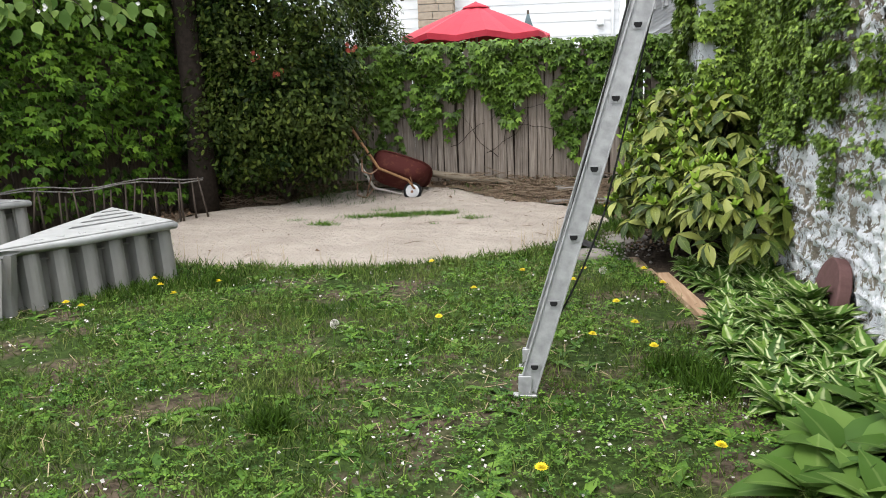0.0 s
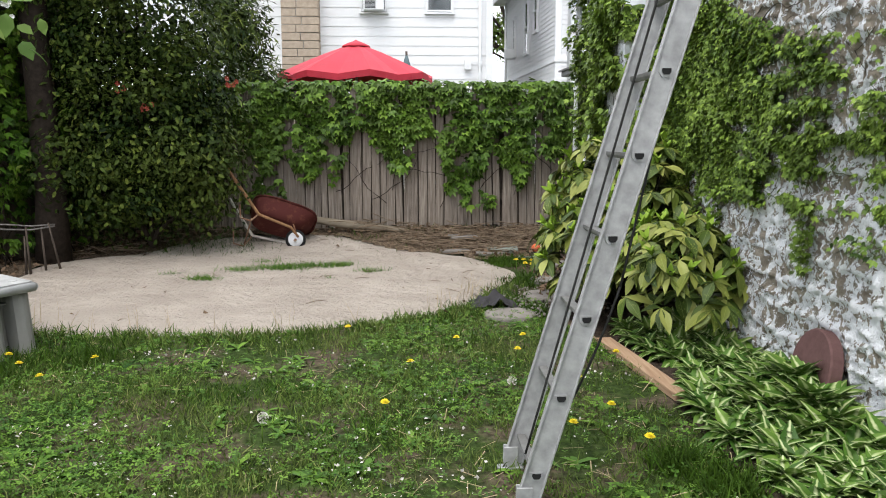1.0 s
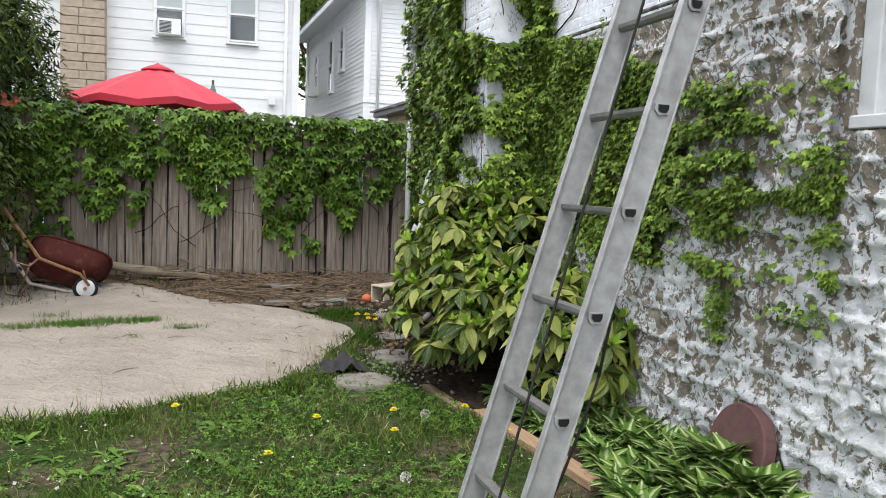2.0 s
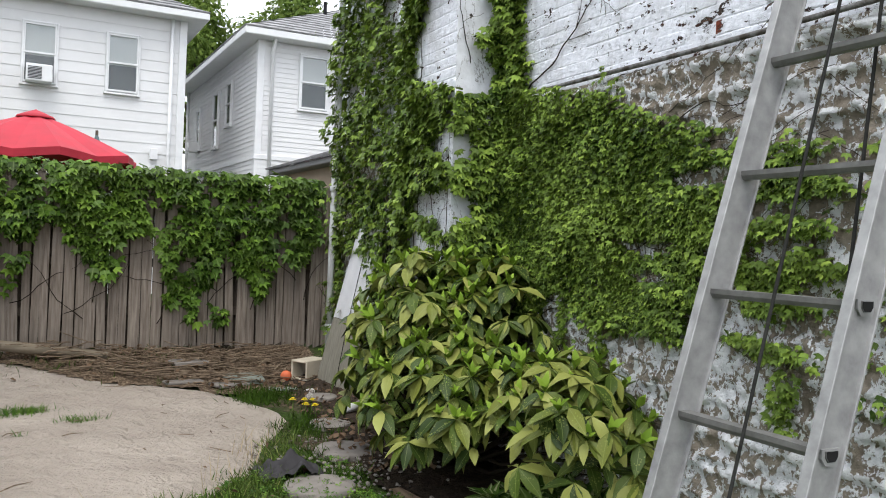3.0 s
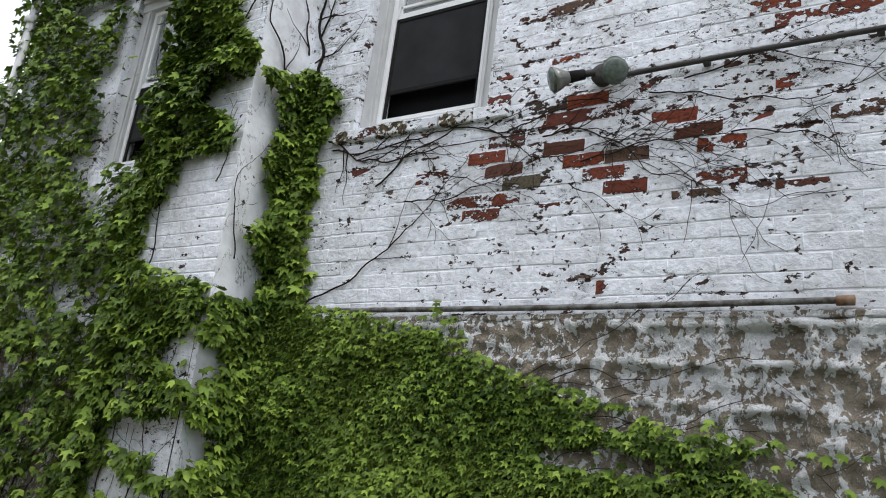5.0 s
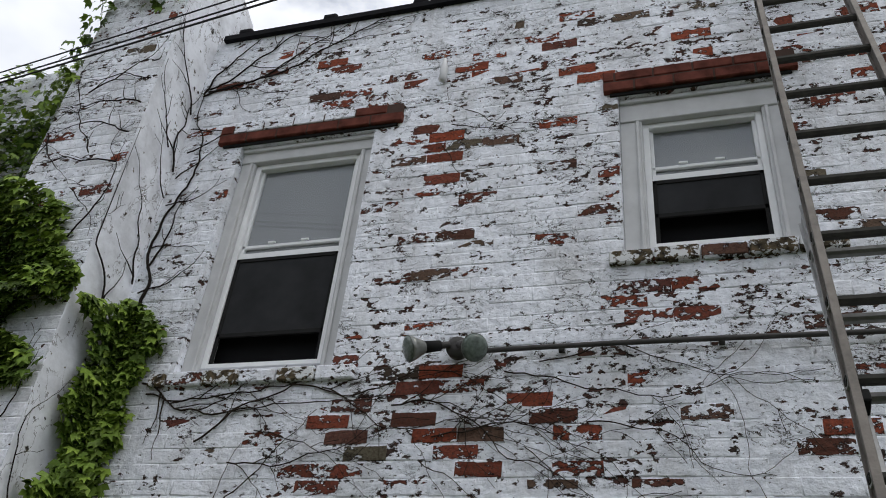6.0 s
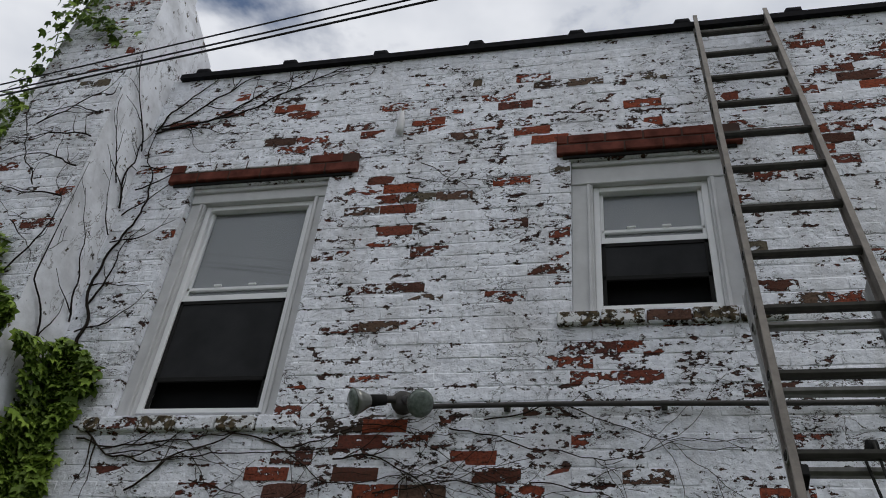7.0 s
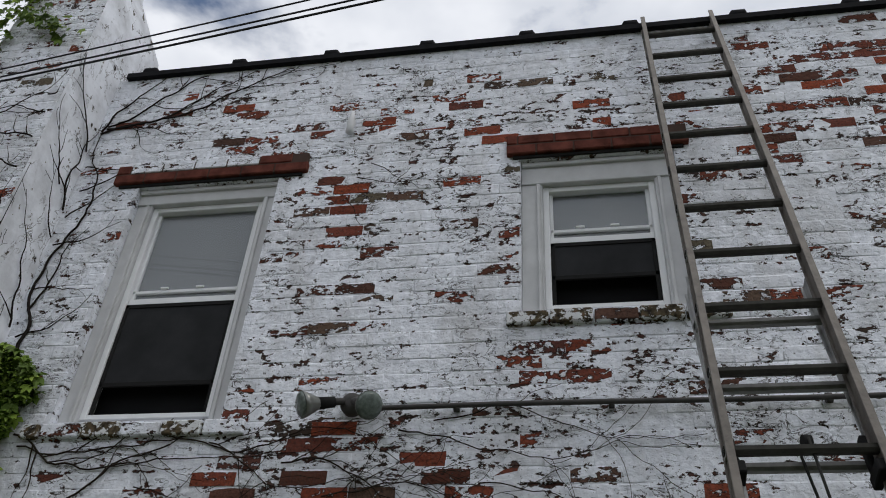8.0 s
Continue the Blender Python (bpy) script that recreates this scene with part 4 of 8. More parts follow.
for k in range(34):
    z = 0.02 + 0.195 * k
    xs = [-3.38, -3.38 + 0.45 + rb.uniform(-0.1, 0.1), -2.46]
    for a, b in zip(xs, xs[1:]):
        part("chimney_block", boxed(a + 0.008, HA_Y - 0.45 - rb.uniform(0, 0.02), z, b - 0.008, HA_Y - 0.41, z + 0.18, bevel=0.008), TAN_STONE, stack)
    part("chimney_block", boxed(-2.48, HA_Y - 0.44, z, -2.45, HA_Y - 0.01, z + 0.18, bevel=0.006), TAN_STONE, stack)
for k, (x0, x1, z0, z1, name) in enumerate(((0.25, 0.89, 4.50, 5.77, "window"), (-1.41, -0.78, 4.50, 5.77, "window"))):
    sash_window("window", house_a, pose((x0 + x1) / 2, HA_Y - 0.055, z0), x1 - x0, z1 - z0, GUTTER)
ac = new("air_conditioner")
ac.parent = house_a
bm = bmesh.new()
box(bm, -1.35, HA_Y - 0.42, 4.48, -0.84, HA_Y - 0.09, 4.84, 0.015)
part("case", bm, GUTTER, ac)
bm = bmesh.new()
for k in range(9):
    box(bm, -1.31, HA_Y - 0.428, 4.525 + 0.03 * k, -1.05, HA_Y - 0.419, 4.54 + 0.03 * k)
part("grille", bm, SCREEN, ac)
part("meter_box", boxed(1.20, HA_Y - 0.16, 3.05, 1.37, HA_Y - 0.05, 3.3, bevel=0.01), GUTTER, house_a)

house_b = thing("house", (0, 0, 0), "white house with narrow siding and a hipped grey roof", "house")
HB_X0, HB_Y, HB_TOP = 3.45, 21.5, 5.98
part("wall", boxed(HB_X0, HB_Y, 0, 12, HB_Y + 9, HB_TOP), SIDING, house_b)
bm = bmesh.new()
siding(bm, (HB_X0, HB_Y, 0), (1, 0, 0), 8.7, 3.32, HB_TOP, 0.115, (0, -1, 0))
siding(bm, (HB_X0, HB_Y - 0.03, 0), (1, 0, 0), 8.7, 0.0, 3.2, 0.115, (0, -1, 0))
siding(bm, (HB_X0, HB_Y, 0), (0, 1, 0), 9, 3.32, HB_TOP, 0.115, (-1, 0, 0))
siding(bm, (HB_X0 - 0.03, HB_Y, 0), (0, 1, 0), 9, 0.0, 3.2, 0.115, (-1, 0, 0))
part("siding", bm, SIDING, house_b)
part("band", boxed(HB_X0 - 0.06, HB_Y - 0.06, 3.2, 12, HB_Y + 9, 3.32, bevel=0.01), GUTTER, house_b)
part("corner_trim", boxed(HB_X0 - 0.04, HB_Y - 0.04, 0, HB_X0 + 0.12, HB_Y + 0.12, HB_TOP, bevel=0.01), GUTTER, house_b)
part("downspout", tubed([(HB_X0 + 0.30, HB_Y - 0.3, HB_TOP), (HB_X0 + 0.30, HB_Y - 0.08, HB_TOP - 0.25), (HB_X0 + 0.30, HB_Y - 0.08, 0.1)], 0.045), GUTTER, house_b)
part("downspout", tubed([(HB_X0 - 0.08, HB_Y + 8.6, HB_TOP), (HB_X0 - 0.08, HB_Y + 8.6, 0.1)], 0.045), GUTTER, house_b)
bm = bmesh.new()
box(bm, HB_X0 - 0.45, HB_Y - 0.45, HB_TOP, 12.4, HB_Y + 9.4, HB_TOP + 0.17, 0.02)
part("eave", bm, GUTTER, house_b)
bm = bmesh.new()
e0 = HB_TOP + 0.17
shingle_slope(bm, (HB_X0 - 0.45, HB_Y - 0.45, e0), (12.4, HB_Y - 0.45, e0), (8.6, HB_Y + 3.6, e0 + 2.1), (7.4, HB_Y + 3.6, e0 + 2.1), 18, 46)
shingle_slope(bm, (HB_X0 - 0.45, HB_Y + 9.4, e0), (HB_X0 - 0.45, HB_Y - 0.45, e0), (7.4, HB_Y + 3.6, e0 + 2.1), (7.4, HB_Y + 5.4, e0 + 2.1), 18, 46)
part("roof", bm, SHINGLE, house_b)
part("hip_tile", tubed([(7.4, HB_Y + 3.6, e0 + 2.15), (12.4, HB_Y - 0.45, e0 + 0.05)], 0.07), plain("dull_red_ridge_tile", (0.2, 0.07, 0.05), 0.9), house_b)
part("vent_pipe", tubed([(5.6, HB_Y + 1.8, e0 + 0.8), (5.6, HB_Y + 1.8, e0 + 1.5)], 0.05), COPING, house_b)
for x0, z0, w, h in ((4.45, 4.49, 0.66, 1.26), (6.10, 4.49, 0.66, 1.26)):
    sash_window("window", house_b, pose(x0 + w / 2, HB_Y - 0.055, z0), w, h, GUTTER)
for y0, z0, w, h in ((24.3, 4.3, 0.55, 1.1), (25.9, 3.85, 0.6, 1.5), (28.4, 4.0, 0.5, 1.2), (23.0, 2.1, 0.6, 0.7)):
    sash_window("window", house_b, pose(HB_X0 - 0.055, y0, z0, 0, 0, -90), w, h, GUTTER, 0)
part("air_conditioner", boxed(HB_X0 - 0.35, 28.2, 3.9, HB_X0 - 0.02, 28.6, 4.2, bevel=0.01), GUTTER, house_b)

garage = thing("garage", (0, 0, 0), "low tan stucco garage with a shingled hip roof", "garage")
GX0, GX1, GY0, GY1, GT = 3.2, 7.1, 12.7, 18.2, 2.62
part("wall", boxed(GX0, GY0, 0, GX1, GY1, GT), STUCCO, garage)
part("eave", boxed(GX0 - 0.25, GY0 - 0.3, GT, GX1 + 0.25, GY1 + 0.25, GT + 0.10, bevel=0.015), SHINGLE, garage)
bm = bmesh.new()
shingle_slope(bm, (GX0 - 0.3, GY1 + 0.3, GT + 0.10), (GX0 - 0.3, GY0 - 0.3, GT + 0.10), (5.05, GY0 - 0.3, GT + 0.88), (5.05, GY1 - 1.2, GT + 0.88), 9, 34)
shingle_slope(bm, (GX1 + 0.3, GY0 - 0.3, GT + 0.10), (GX1 + 0.3, GY1 + 0.3, GT + 0.10), (5.05, GY1 - 1.2, GT + 0.88), (5.05, GY0 - 0.3, GT + 0.88), 9, 34)
shingle_slope(bm, (GX1 + 0.3, GY1 + 0.3, GT + 0.10), (GX0 - 0.3, GY1 + 0.3, GT + 0.10), (5.05, GY1 - 1.2, GT + 0.88), (5.05, GY1 - 1.2, GT + 0.88), 6, 24)
part("roof", bm, SHINGLE, garage)


def umbrella():
    ob = thing("patio_umbrella", (-1.22, 13.7, 0.15), "open red cloth patio umbrella behind the fence", "umbrella")
    bm = bmesh.new()
    n, top, rim, rad = 8, 2.64, 2.16, 1.2
    rows = []
    for u in (0.10, 0.4, 0.7, 1.0):
        row = []
        for k in range(n * 4):
            a = 2 * math.pi * k / (n * 4)
            sag = 0.06 * u * math.sin(math.pi * ((k % 4) / 4.0)) ** 2
            flat = 1 - 0.05 * math.sin(math.pi * ((k % 4) / 4.0)) ** 2
            row.append(bm.verts.new((rad * u * flat * math.cos(a + 0.2), rad * u * flat * math.sin(a + 0.2), top - (top - rim) * u ** 1.15 - sag)))
        rows.append(row)
    for p, q in zip(rows, rows[1:]):
        for k in range(n * 4):
            bm.faces.new((p[k], q[k], q[(k + 1) % (n * 4)], p[(k + 1) % (n * 4)]))
    low = [bm.verts.new(v.co + Vector((0, 0, -0.09))) for v in rows[-1]]
    for k in range(n * 4):
        bm.faces.new((rows[-1][k], low[k], low[(k + 1) % (n * 4)], rows[-1][(k + 1) % (n * 4)]))
    canopy = part("canopy", bm, FABRIC_RED, ob)
    bm = lathe(bmesh.new(), [(0.22, 2.575), (0.21, 2.60), (0.12, 2.64), (0.03, 2.675), (0.005, 2.69)], 16)
    part("vent", bm, FABRIC_RED, canopy)
    part("pole", tubed([(0, 0, -0.15), (0, 0, 2.66)], 0.02), WHITE_PAINT, ob)
    for k in range(n):
        a = 2 * math.pi * k / n + 0.2
        part("rib", tubed([(0.1 * math.cos(a), 0.1 * math.sin(a), 2.53), (1.17 * math.cos(a), 1.17 * math.sin(a), 2.135)], 0.009, 5), WHITE_PAINT, ob)
    part("base", lathe(bmesh.new(), [(0.25, -0.15), (0.25, -0.09), (0.05, -0.03)], 16), CONCRETE, ob)
    return ob


umbrella()
folded = thing("folded_umbrella", (-0.42, 15.2, 0), "folded grey-green patio umbrella on its pole", "umbrella")
part("cloth", lathe(bmesh.new(), [(0.09, 1.3), (0.13, 1.7), (0.11, 2.1), (0.15, 2.35), (0.06, 2.62), (0.02, 2.75)], 9), FABRIC_GREY, folded)
part("pole", tubed([(0, 0, 0), (0, 0, 2.82)], 0.02), DARK_WOOD, folded)


# ---- windows of the brick building ----
def wall_window(name, w, side, head, meet, label):
    """A double-hung window set back in the brick wall: casing, frame, upper pane, screen over the lower half, sloping sill, brick lintel."""
    y0, y1, z0, z1 = w
    ob = thing(name, (WALL_X, (y0 + y1) / 2, z0), label, "window", kind="structure")
    inv = ob.matrix_world.inverted()

    def piece(nm, bm, mat, lab=""):
        p = mesh_ob(nm, bm, mat, ob, lab)
        p.matrix_parent_inverse = inv
        return p

    X = WALL_X
    c = side
    bm = bmesh.new()
    box(bm, X + 0.05, y0, z0, X + 0.16, y0 + c, z1, 0.004), box(bm, X + 0.05, y1 - c, z0, X + 0.16, y1, z1, 0.004)
    box(bm, X + 0.04, y0, z1 - head, X + 0.16, y1, z1, 0.004)
    for yy in (y0 + c - 0.03, y1 - c + 0.012):
        box(bm, X + 0.036, yy, z0, X + 0.052, yy + 0.018, z1 - head - 0.002, 0.003)
    box(bm, X + 0.022, y0 + 0.004, z1 - 0.03, X + 0.042, y1 - 0.004, z1 - 0.002, 0.004)
    piece("casing", bm, GREY_PAINT, "dull grey-white painted casing")
    a, b, lo, hi = y0 + c, y1 - c, z0 + 0.05, z1 - head
    bm = bmesh.new()
    f = 0.032
    for yy in (a, b - f):
        box(bm, X + 0.075, yy, lo, X + 0.13, yy + f, hi, 0.003)
    box(bm, X + 0.075, a + f, hi - f, X + 0.13, b - f, hi, 0.003), box(bm, X + 0.075, a + f, lo, X + 0.13, b - f, lo + f * 0.8, 0.003)
    piece("frame", bm, VINYL, "white vinyl window frame")
    mid = lo + (hi - lo) * meet
    bm = bmesh.new()
    box(bm, X + 0.09, a + f, mid - 0.012, X + 0.125, b - f, mid + 0.026, 0.003)
    box(bm, X + 0.10, a + f, mid + 0.065, X + 0.12, b - f, mid + 0.085, 0.003)
    for yy in (a + f, b - f - 0.018):
        box(bm, X + 0.1, yy, mid, X + 0.122, yy + 0.018, hi - f, 0.002)
    for yy in (a + (b - a) * 0.38, a + (b - a) * 0.68):
        box(bm, X + 0.088, yy - 0.022, mid + 0.085, X + 0.1, yy + 0.022, mid + 0.097, 0.002)
    piece("sash", bm, VINYL)
    piece("pane", boxed(X + 0.112, a + f, mid, X + 0.116, b - f, hi - f), GLASS, "reflecting upper pane").visible_shadow = False
    piece("blind", boxed(X + 0.122, a + f, mid + 0.02, X + 0.126, b - f, hi - f), SASH_BLIND, "blind behind the glass, the sky's lilac reflection put into its colour")
    bm = bmesh.new()
    box(bm, X + 0.086, a + f, lo + 0.18, X + 0.10, b - f, lo + 0.205, 0.002)
    for yy in (a + f, b - f - 0.02):
        box(bm, X + 0.086, yy, lo + 0.02, X + 0.10, yy + 0.02, mid - 0.012, 0.002)
    box(bm, X + 0.086, a + f, mid - 0.035, X + 0.10, b - f, mid - 0.012, 0.002)
    piece("screen_frame", bm, RUBBER, "black insect screen frame")
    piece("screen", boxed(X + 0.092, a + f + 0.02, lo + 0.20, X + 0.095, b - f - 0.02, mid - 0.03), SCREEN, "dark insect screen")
    # near-black sheet close behind the sash paints the room's darkness
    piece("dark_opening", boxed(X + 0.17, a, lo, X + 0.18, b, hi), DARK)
    return ob


wall_window("window_1", W1, 0.09, 0.10, 0.51, "white double-hung window with dark screen, set in painted brick")
wall_window("window_2", W2, 0.11, 0.145, 0.54, "small white double-hung window with dark screen, set in painted brick")
wall_window("window_3", W3, 0.11, 0.10, 0.5, "old grey wooden window half hidden by ivy")
bm = bmesh.new()
box(bm, WALL_X + 0.02, W4[0], W4[2], WALL_X + 0.10, W4[0] + 0.09, W4[3], 0.006), box(bm, WALL_X + 0.02, W4[1] - 0.09, W4[2], WALL_X + 0.10, W4[1], W4[3], 0.006)
box(bm, WALL_X - 0.02, W4[0], W4[2] - 0.05, WALL_X + 0.10, W4[1], W4[2] + 0.004, 0.006)
window_4 = thing("window_4", (WALL_X, 3.5, 1.7), "white painted basement window frame in the stone wall", "window", kind="structure")
p = part("casing", bm, WHITE_PAINT, window_4)
p.matrix_parent_inverse = window_4.matrix_world.inverted()
p = part("panel", boxed(WALL_X + 0.07, W4[0] + 0.09, W4[2] + 0.004, WALL_X + 0.09, W4[1] - 0.09, W4[3]), WHITE_PAINT, window_4)
p.matrix_parent_inverse = window_4.matrix_world.inverted()

# ---- the extension ladder ----
LAD_A = Vector((-0.203, 3.650, 0.0))       # foot of the near rail
LAD_D = Vector((0.2965, 0.004, 1.0)).normalized()
LAD_ACROSS = Vector((0.0, 1.0, 0.0))
FLY_A, FLY_D = Vector((-0.203, 3.637, 0.0)), Vector((0.2965, -0.028, 1.0)).normalized()   # the upper section sits a little askew


# upper rungs: near-black colour carries their backlit shade
RUNG_BACKLIT = plain("grimy_rung", (0.042, 0.04, 0.034), 0.7, 0.1, 0.4, 30)


def ladder():
    ob = thing("extension_ladder", (0, 0, 0), "tall weathered aluminium extension ladder leaning on the roof edge", "ladder")
    d = LAD_D
    across = (LAD_ACROSS - d * LAD_ACROSS.dot(d)).normalized()
    out = across.cross(d).normalized()      # away from the wall's side
    if out.x > 0:
        out = -out

    def rail(name, start, end, side, depth, width, lift, mat=ALU, label="", foot=LAD_A, d=d):
        """An I-shaped rail: a web with a flange at either edge."""
        bm = bmesh.new()
        m = Matrix((( *across, ), (*out,), (*d,))).transposed().to_4x4()
        m.translation = foot + across * side + out * lift
        L0, L1 = start, end
        box(bm, -0.004, -depth / 2, L0, 0.004, depth / 2, L1, m=m)
        box(bm, -width / 2, -depth / 2 - 0.004, L0, width / 2, -depth / 2 + 0.003, L1, 0.0015, m=m)
        box(bm, -width / 2, depth / 2 - 0.003, L0, width / 2, depth / 2 + 0.004, L1, 0.0015, m=m)
        return part(name, bm, mat, ob, label)

    rung = 0.3055
    base_len, fly0, fly1 = 3.73, 2.46, 6.17
    w_base, w_fly, FLY = 0.40, 0.387, 0.134
    for s in (0.0, w_base):
        rail("base_rail", 0.03, base_len, s, 0.078, 0.026, 0.0, ALU)
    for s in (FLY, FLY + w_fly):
        rail("fly_rail", fly0, fly1, s, 0.062, 0.024, 0.084, ALU_BACKLIT, "weathered brown-grey upper rail, darkened in colour as backlit", FLY_A, FLY_D)

    def rungs(first, count, s0, s1, lift, name, foot=LAD_A, d=d):
        for k in range(count):
            c = foot + d * (first + rung * k) + out * lift
            bm = bmesh.new()
            # D-shaped rung: flat tread above, round below
            prof = [(-0.017, 0.008), (0.017, 0.008), (0.017, -0.004), (0.010, -0.014), (-0.010, -0.014), (-0.017, -0.004)]
            ends = []
            for s in (s0 - 0.014, s1 + 0.014):
                ends.append([bm.verts.new(c + across * s + Vector((px, 0, pz))) for px, pz in prof])
            for i in range(6):
                bm.faces.new((ends[0][i], ends[0][(i + 1) % 6], ends[1][(i + 1) % 6], ends[1][i]))
            part(name, bm, ALU_DARK if name == "rung" else RUNG_BACKLIT, ob)
            # a flat black face paints the shade in the rung's hollow end, ringed by its flared lip
            for s, sg in ((s0 - 0.0145, -1), (s1 + 0.0145, 1)):
                bm = bmesh.new()
                vs = [bm.verts.new(c + across * s + Vector((px * 0.95, 0, pz * 0.95))) for px, pz in prof]
                bm.faces.new(vs if sg > 0 else vs[::-1])
                part("rung_end", bm, RUBBER, ob, "black face painting the shade in the hollow rung end")
            for s in (s0 - 0.008, s1 + 0.008):
                bm = bmesh.new()
                ring_a = [bm.verts.new(c + across * s + Vector((px * 1.5, -0.003, pz * 1.5))) for px, pz in prof]
                ring_b = [bm.verts.new(c + across * s + Vector((px * 1.5, 0.003, pz * 1.5))) for px, pz in prof]
                for i in range(6):
                    bm.faces.new((ring_a[i], ring_a[(i + 1) % 6], ring_b[(i + 1) % 6], ring_b[i]))
                bm.faces.new(ring_a[::-1]), bm.faces.new(ring_b)
                part("rung_collar", bm, ALU, ob)

    rungs(0.150, 12, 0.0, w_base, 0.0, "rung")
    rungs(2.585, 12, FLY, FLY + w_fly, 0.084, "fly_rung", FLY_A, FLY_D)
    # feet
    for s in (0.0, w_base):
        c = LAD_A + across * s
        bm = bmesh.new()
        box(bm, c.x - 0.055, c.y - 0.02, 0.0, c.x + 0.055, c.y + 0.02, 0.014, 0.004)
        box(bm, c.x - 0.03, c.y - 0.018, 0.012, c.x + 0.03, c.y - 0.012, 0.1, 0.002), box(bm, c.x - 0.03, c.y + 0.012, 0.012, c.x + 0.03, c.y + 0.018, 0.1, 0.002)
        part("foot", bm, ALU, ob, "swivelling ladder foot")
    # rung locks where the fly section hooks on
    for s in (FLY + 0.02, FLY + w_fly - 0.02):
        c = FLY_A + FLY_D * (0.165 + rung * 9) + across * s + out * 0.075
        bm = bmesh.new()
        m = Matrix(((*across,), (*out,), (*d,))).transposed().to_4x4()
        m.translation = c
        box(bm, -0.009, -0.05, -0.10, 0.009, -0.02, 0.05, 0.003, m=m), box(bm, -0.012, -0.06, -0.11, 0.012, 0.03, -0.07, 0.004, m=m)
        part("rung_lock", bm, RUBBER, ob, "black rung lock")
    # pulley and hauling rope
    c = LAD_A + d * (0.165 + rung * 9 + 0.02) + across * 0.20 + out * 0.05
    part("pulley", tubed([c + across * -0.012, c + across * 0.012], 0.028, 14), RUBBER, ob, "black pulley")
    def sag(a, b, drop, n=14):
        return [a.lerp(b, k / n) + Vector((0, 0, -drop * 4 * (k / n) * (1 - k / n))) for k in range(n + 1)]
    part("rope", tubed(sag(c + out * 0.03, LAD_A + d * 0.16 + across * 0.16 + out * 0.02, 0.0), 0.0045, 6), ROPE, ob, "dark hauling rope")
    part("rope", tubed(sag(c + out * -0.02 + across * 0.02, LAD_A + d * 0.9 + across * 0.05 + out * -0.1, 0.02), 0.0045, 6), ROPE, ob, "dark hauling rope")
    e = LAD_A + d * 0.9 + across * 0.05 + out * -0.1
    part("rope", tubed(sag(e, LAD_A + d * 0.28 + Vector((0.0, 0.02, 0.0)), 0.06), 0.0045, 6), ROPE, ob, "dark hauling rope")
    return ob


ladder()


# ---- ivy on the walls and the fence ----
def unit(a):
    return a / (np.linalg.norm(a, axis=-1, keepdims=True) + 1e-9)


def gauss(y, z, cy, cz, ry, rz):
    return math.exp(-(((y - cy) / ry) ** 2 + ((z - cz) / rz) ** 2))


def lerp_at(v, pts):
    """The height at v of a broken line through pts."""
    return float(np.interp(v, [p[0] for p in pts], [p[1] for p in pts]))


IVY_TOP = [(4.3, 1.80), (5.05, 1.85), (5.27, 1.93), (5.5, 1.99), (5.78, 2.06), (6.07, 2.19), (6.39, 2.27), (6.55, 2.31), (7.0, 2.36), (7.35, 2.40)]
IVY_LOW = [(4.3, 0.95), (5.03, 0.955), (5.5, 0.97), (5.77, 0.99), (6.1, 0.96), (6.36, 1.03), (6.55, 1.18), (6.8, 0.95), (7.1, 0.4), (7.35, 0.3)]


def cover_right(y, z):
    """How thickly ivy covers the stone wall in front of the chimney: dense by the corner, thinning into strings along the courses."""
    top, low = lerp_at(y, IVY_TOP), lerp_at(y, IVY_LOW)
    k = min((top + 0.05 - z) / 0.26, (z - low) / 0.14)
    if k < 0:
        drip = noise.noise((y * 5, 0, 8)) > 0.3 and low - 0.28 < z < low
        return 0.5 if drip and y < 6.6 else (0.10 if k > -0.8 and noise.noise((y * 3, z * 3, 2)) > 0.25 else 0)
    dense = min(max((y - 5.25) / 0.9, 0), 1)
    string = 0.5 + 0.5 * math.sin(z * 2 * math.pi / 0.165 + 2 * noise.noise((y * 2, z * 2, 5)))
    clump = 0.5 * string + 0.9 * noise.noise((y * 2.1, z * 3.2, 4)) + 0.55 * noise.noise((y * 5.5, z * 9, 17)) + 0.9 * dense
    v = min(max((clump - 0.20) * 3.0, 0.025), 1.0)
    return v * min(k + 0.35, 1)


HOLES = [(7.35, 2.08, 0.17, 0.14), (7.63, 1.67, 0.17, 0.10), (7.40, 1.66, 0.15, 0.17), (7.73, 1.40, 0.18, 0.15), (7.48, 1.36, 0.14, 0.12), (7.95, 0.8, 0.1, 0.14)]


def cover_chimney(y, z):
    """The chimney's front: ivy to the eaves at the far side, bare white brick towards the near edge."""
    near = lerp_at(z, [(0, 7.2), (2.40, 7.2), (2.44, 7.34), (2.49, 7.57), (2.6, 7.94), (2.8, 7.92), (3.0, 7.80), (3.18, 7.73), (3.20, 7.37), (3.31, 7.36), (3.42, 7.50), (3.52, 7.62), (3.60, 7.50), (3.64, 7.28), (3.8, 7.3), (3.96, 7.50), (4.15, 7.52), (4.3, 7.66), (4.38, 8.1), (6.4, 8.2)])
    v = min(max((y - near + 0.02) / 0.05, 0), 1) * 1.1
    for h in HOLES:
        if ((y - h[0]) / h[2]) ** 2 + ((z - h[1]) / h[3]) ** 2 < 1 + 0.5 * noise.noise((y * 9, z * 9, 3)):
            v *= 0.02
    return v * (0.3 if noise.noise((y * 3.4, z * 3.4, 12)) > 0.3 else 1)


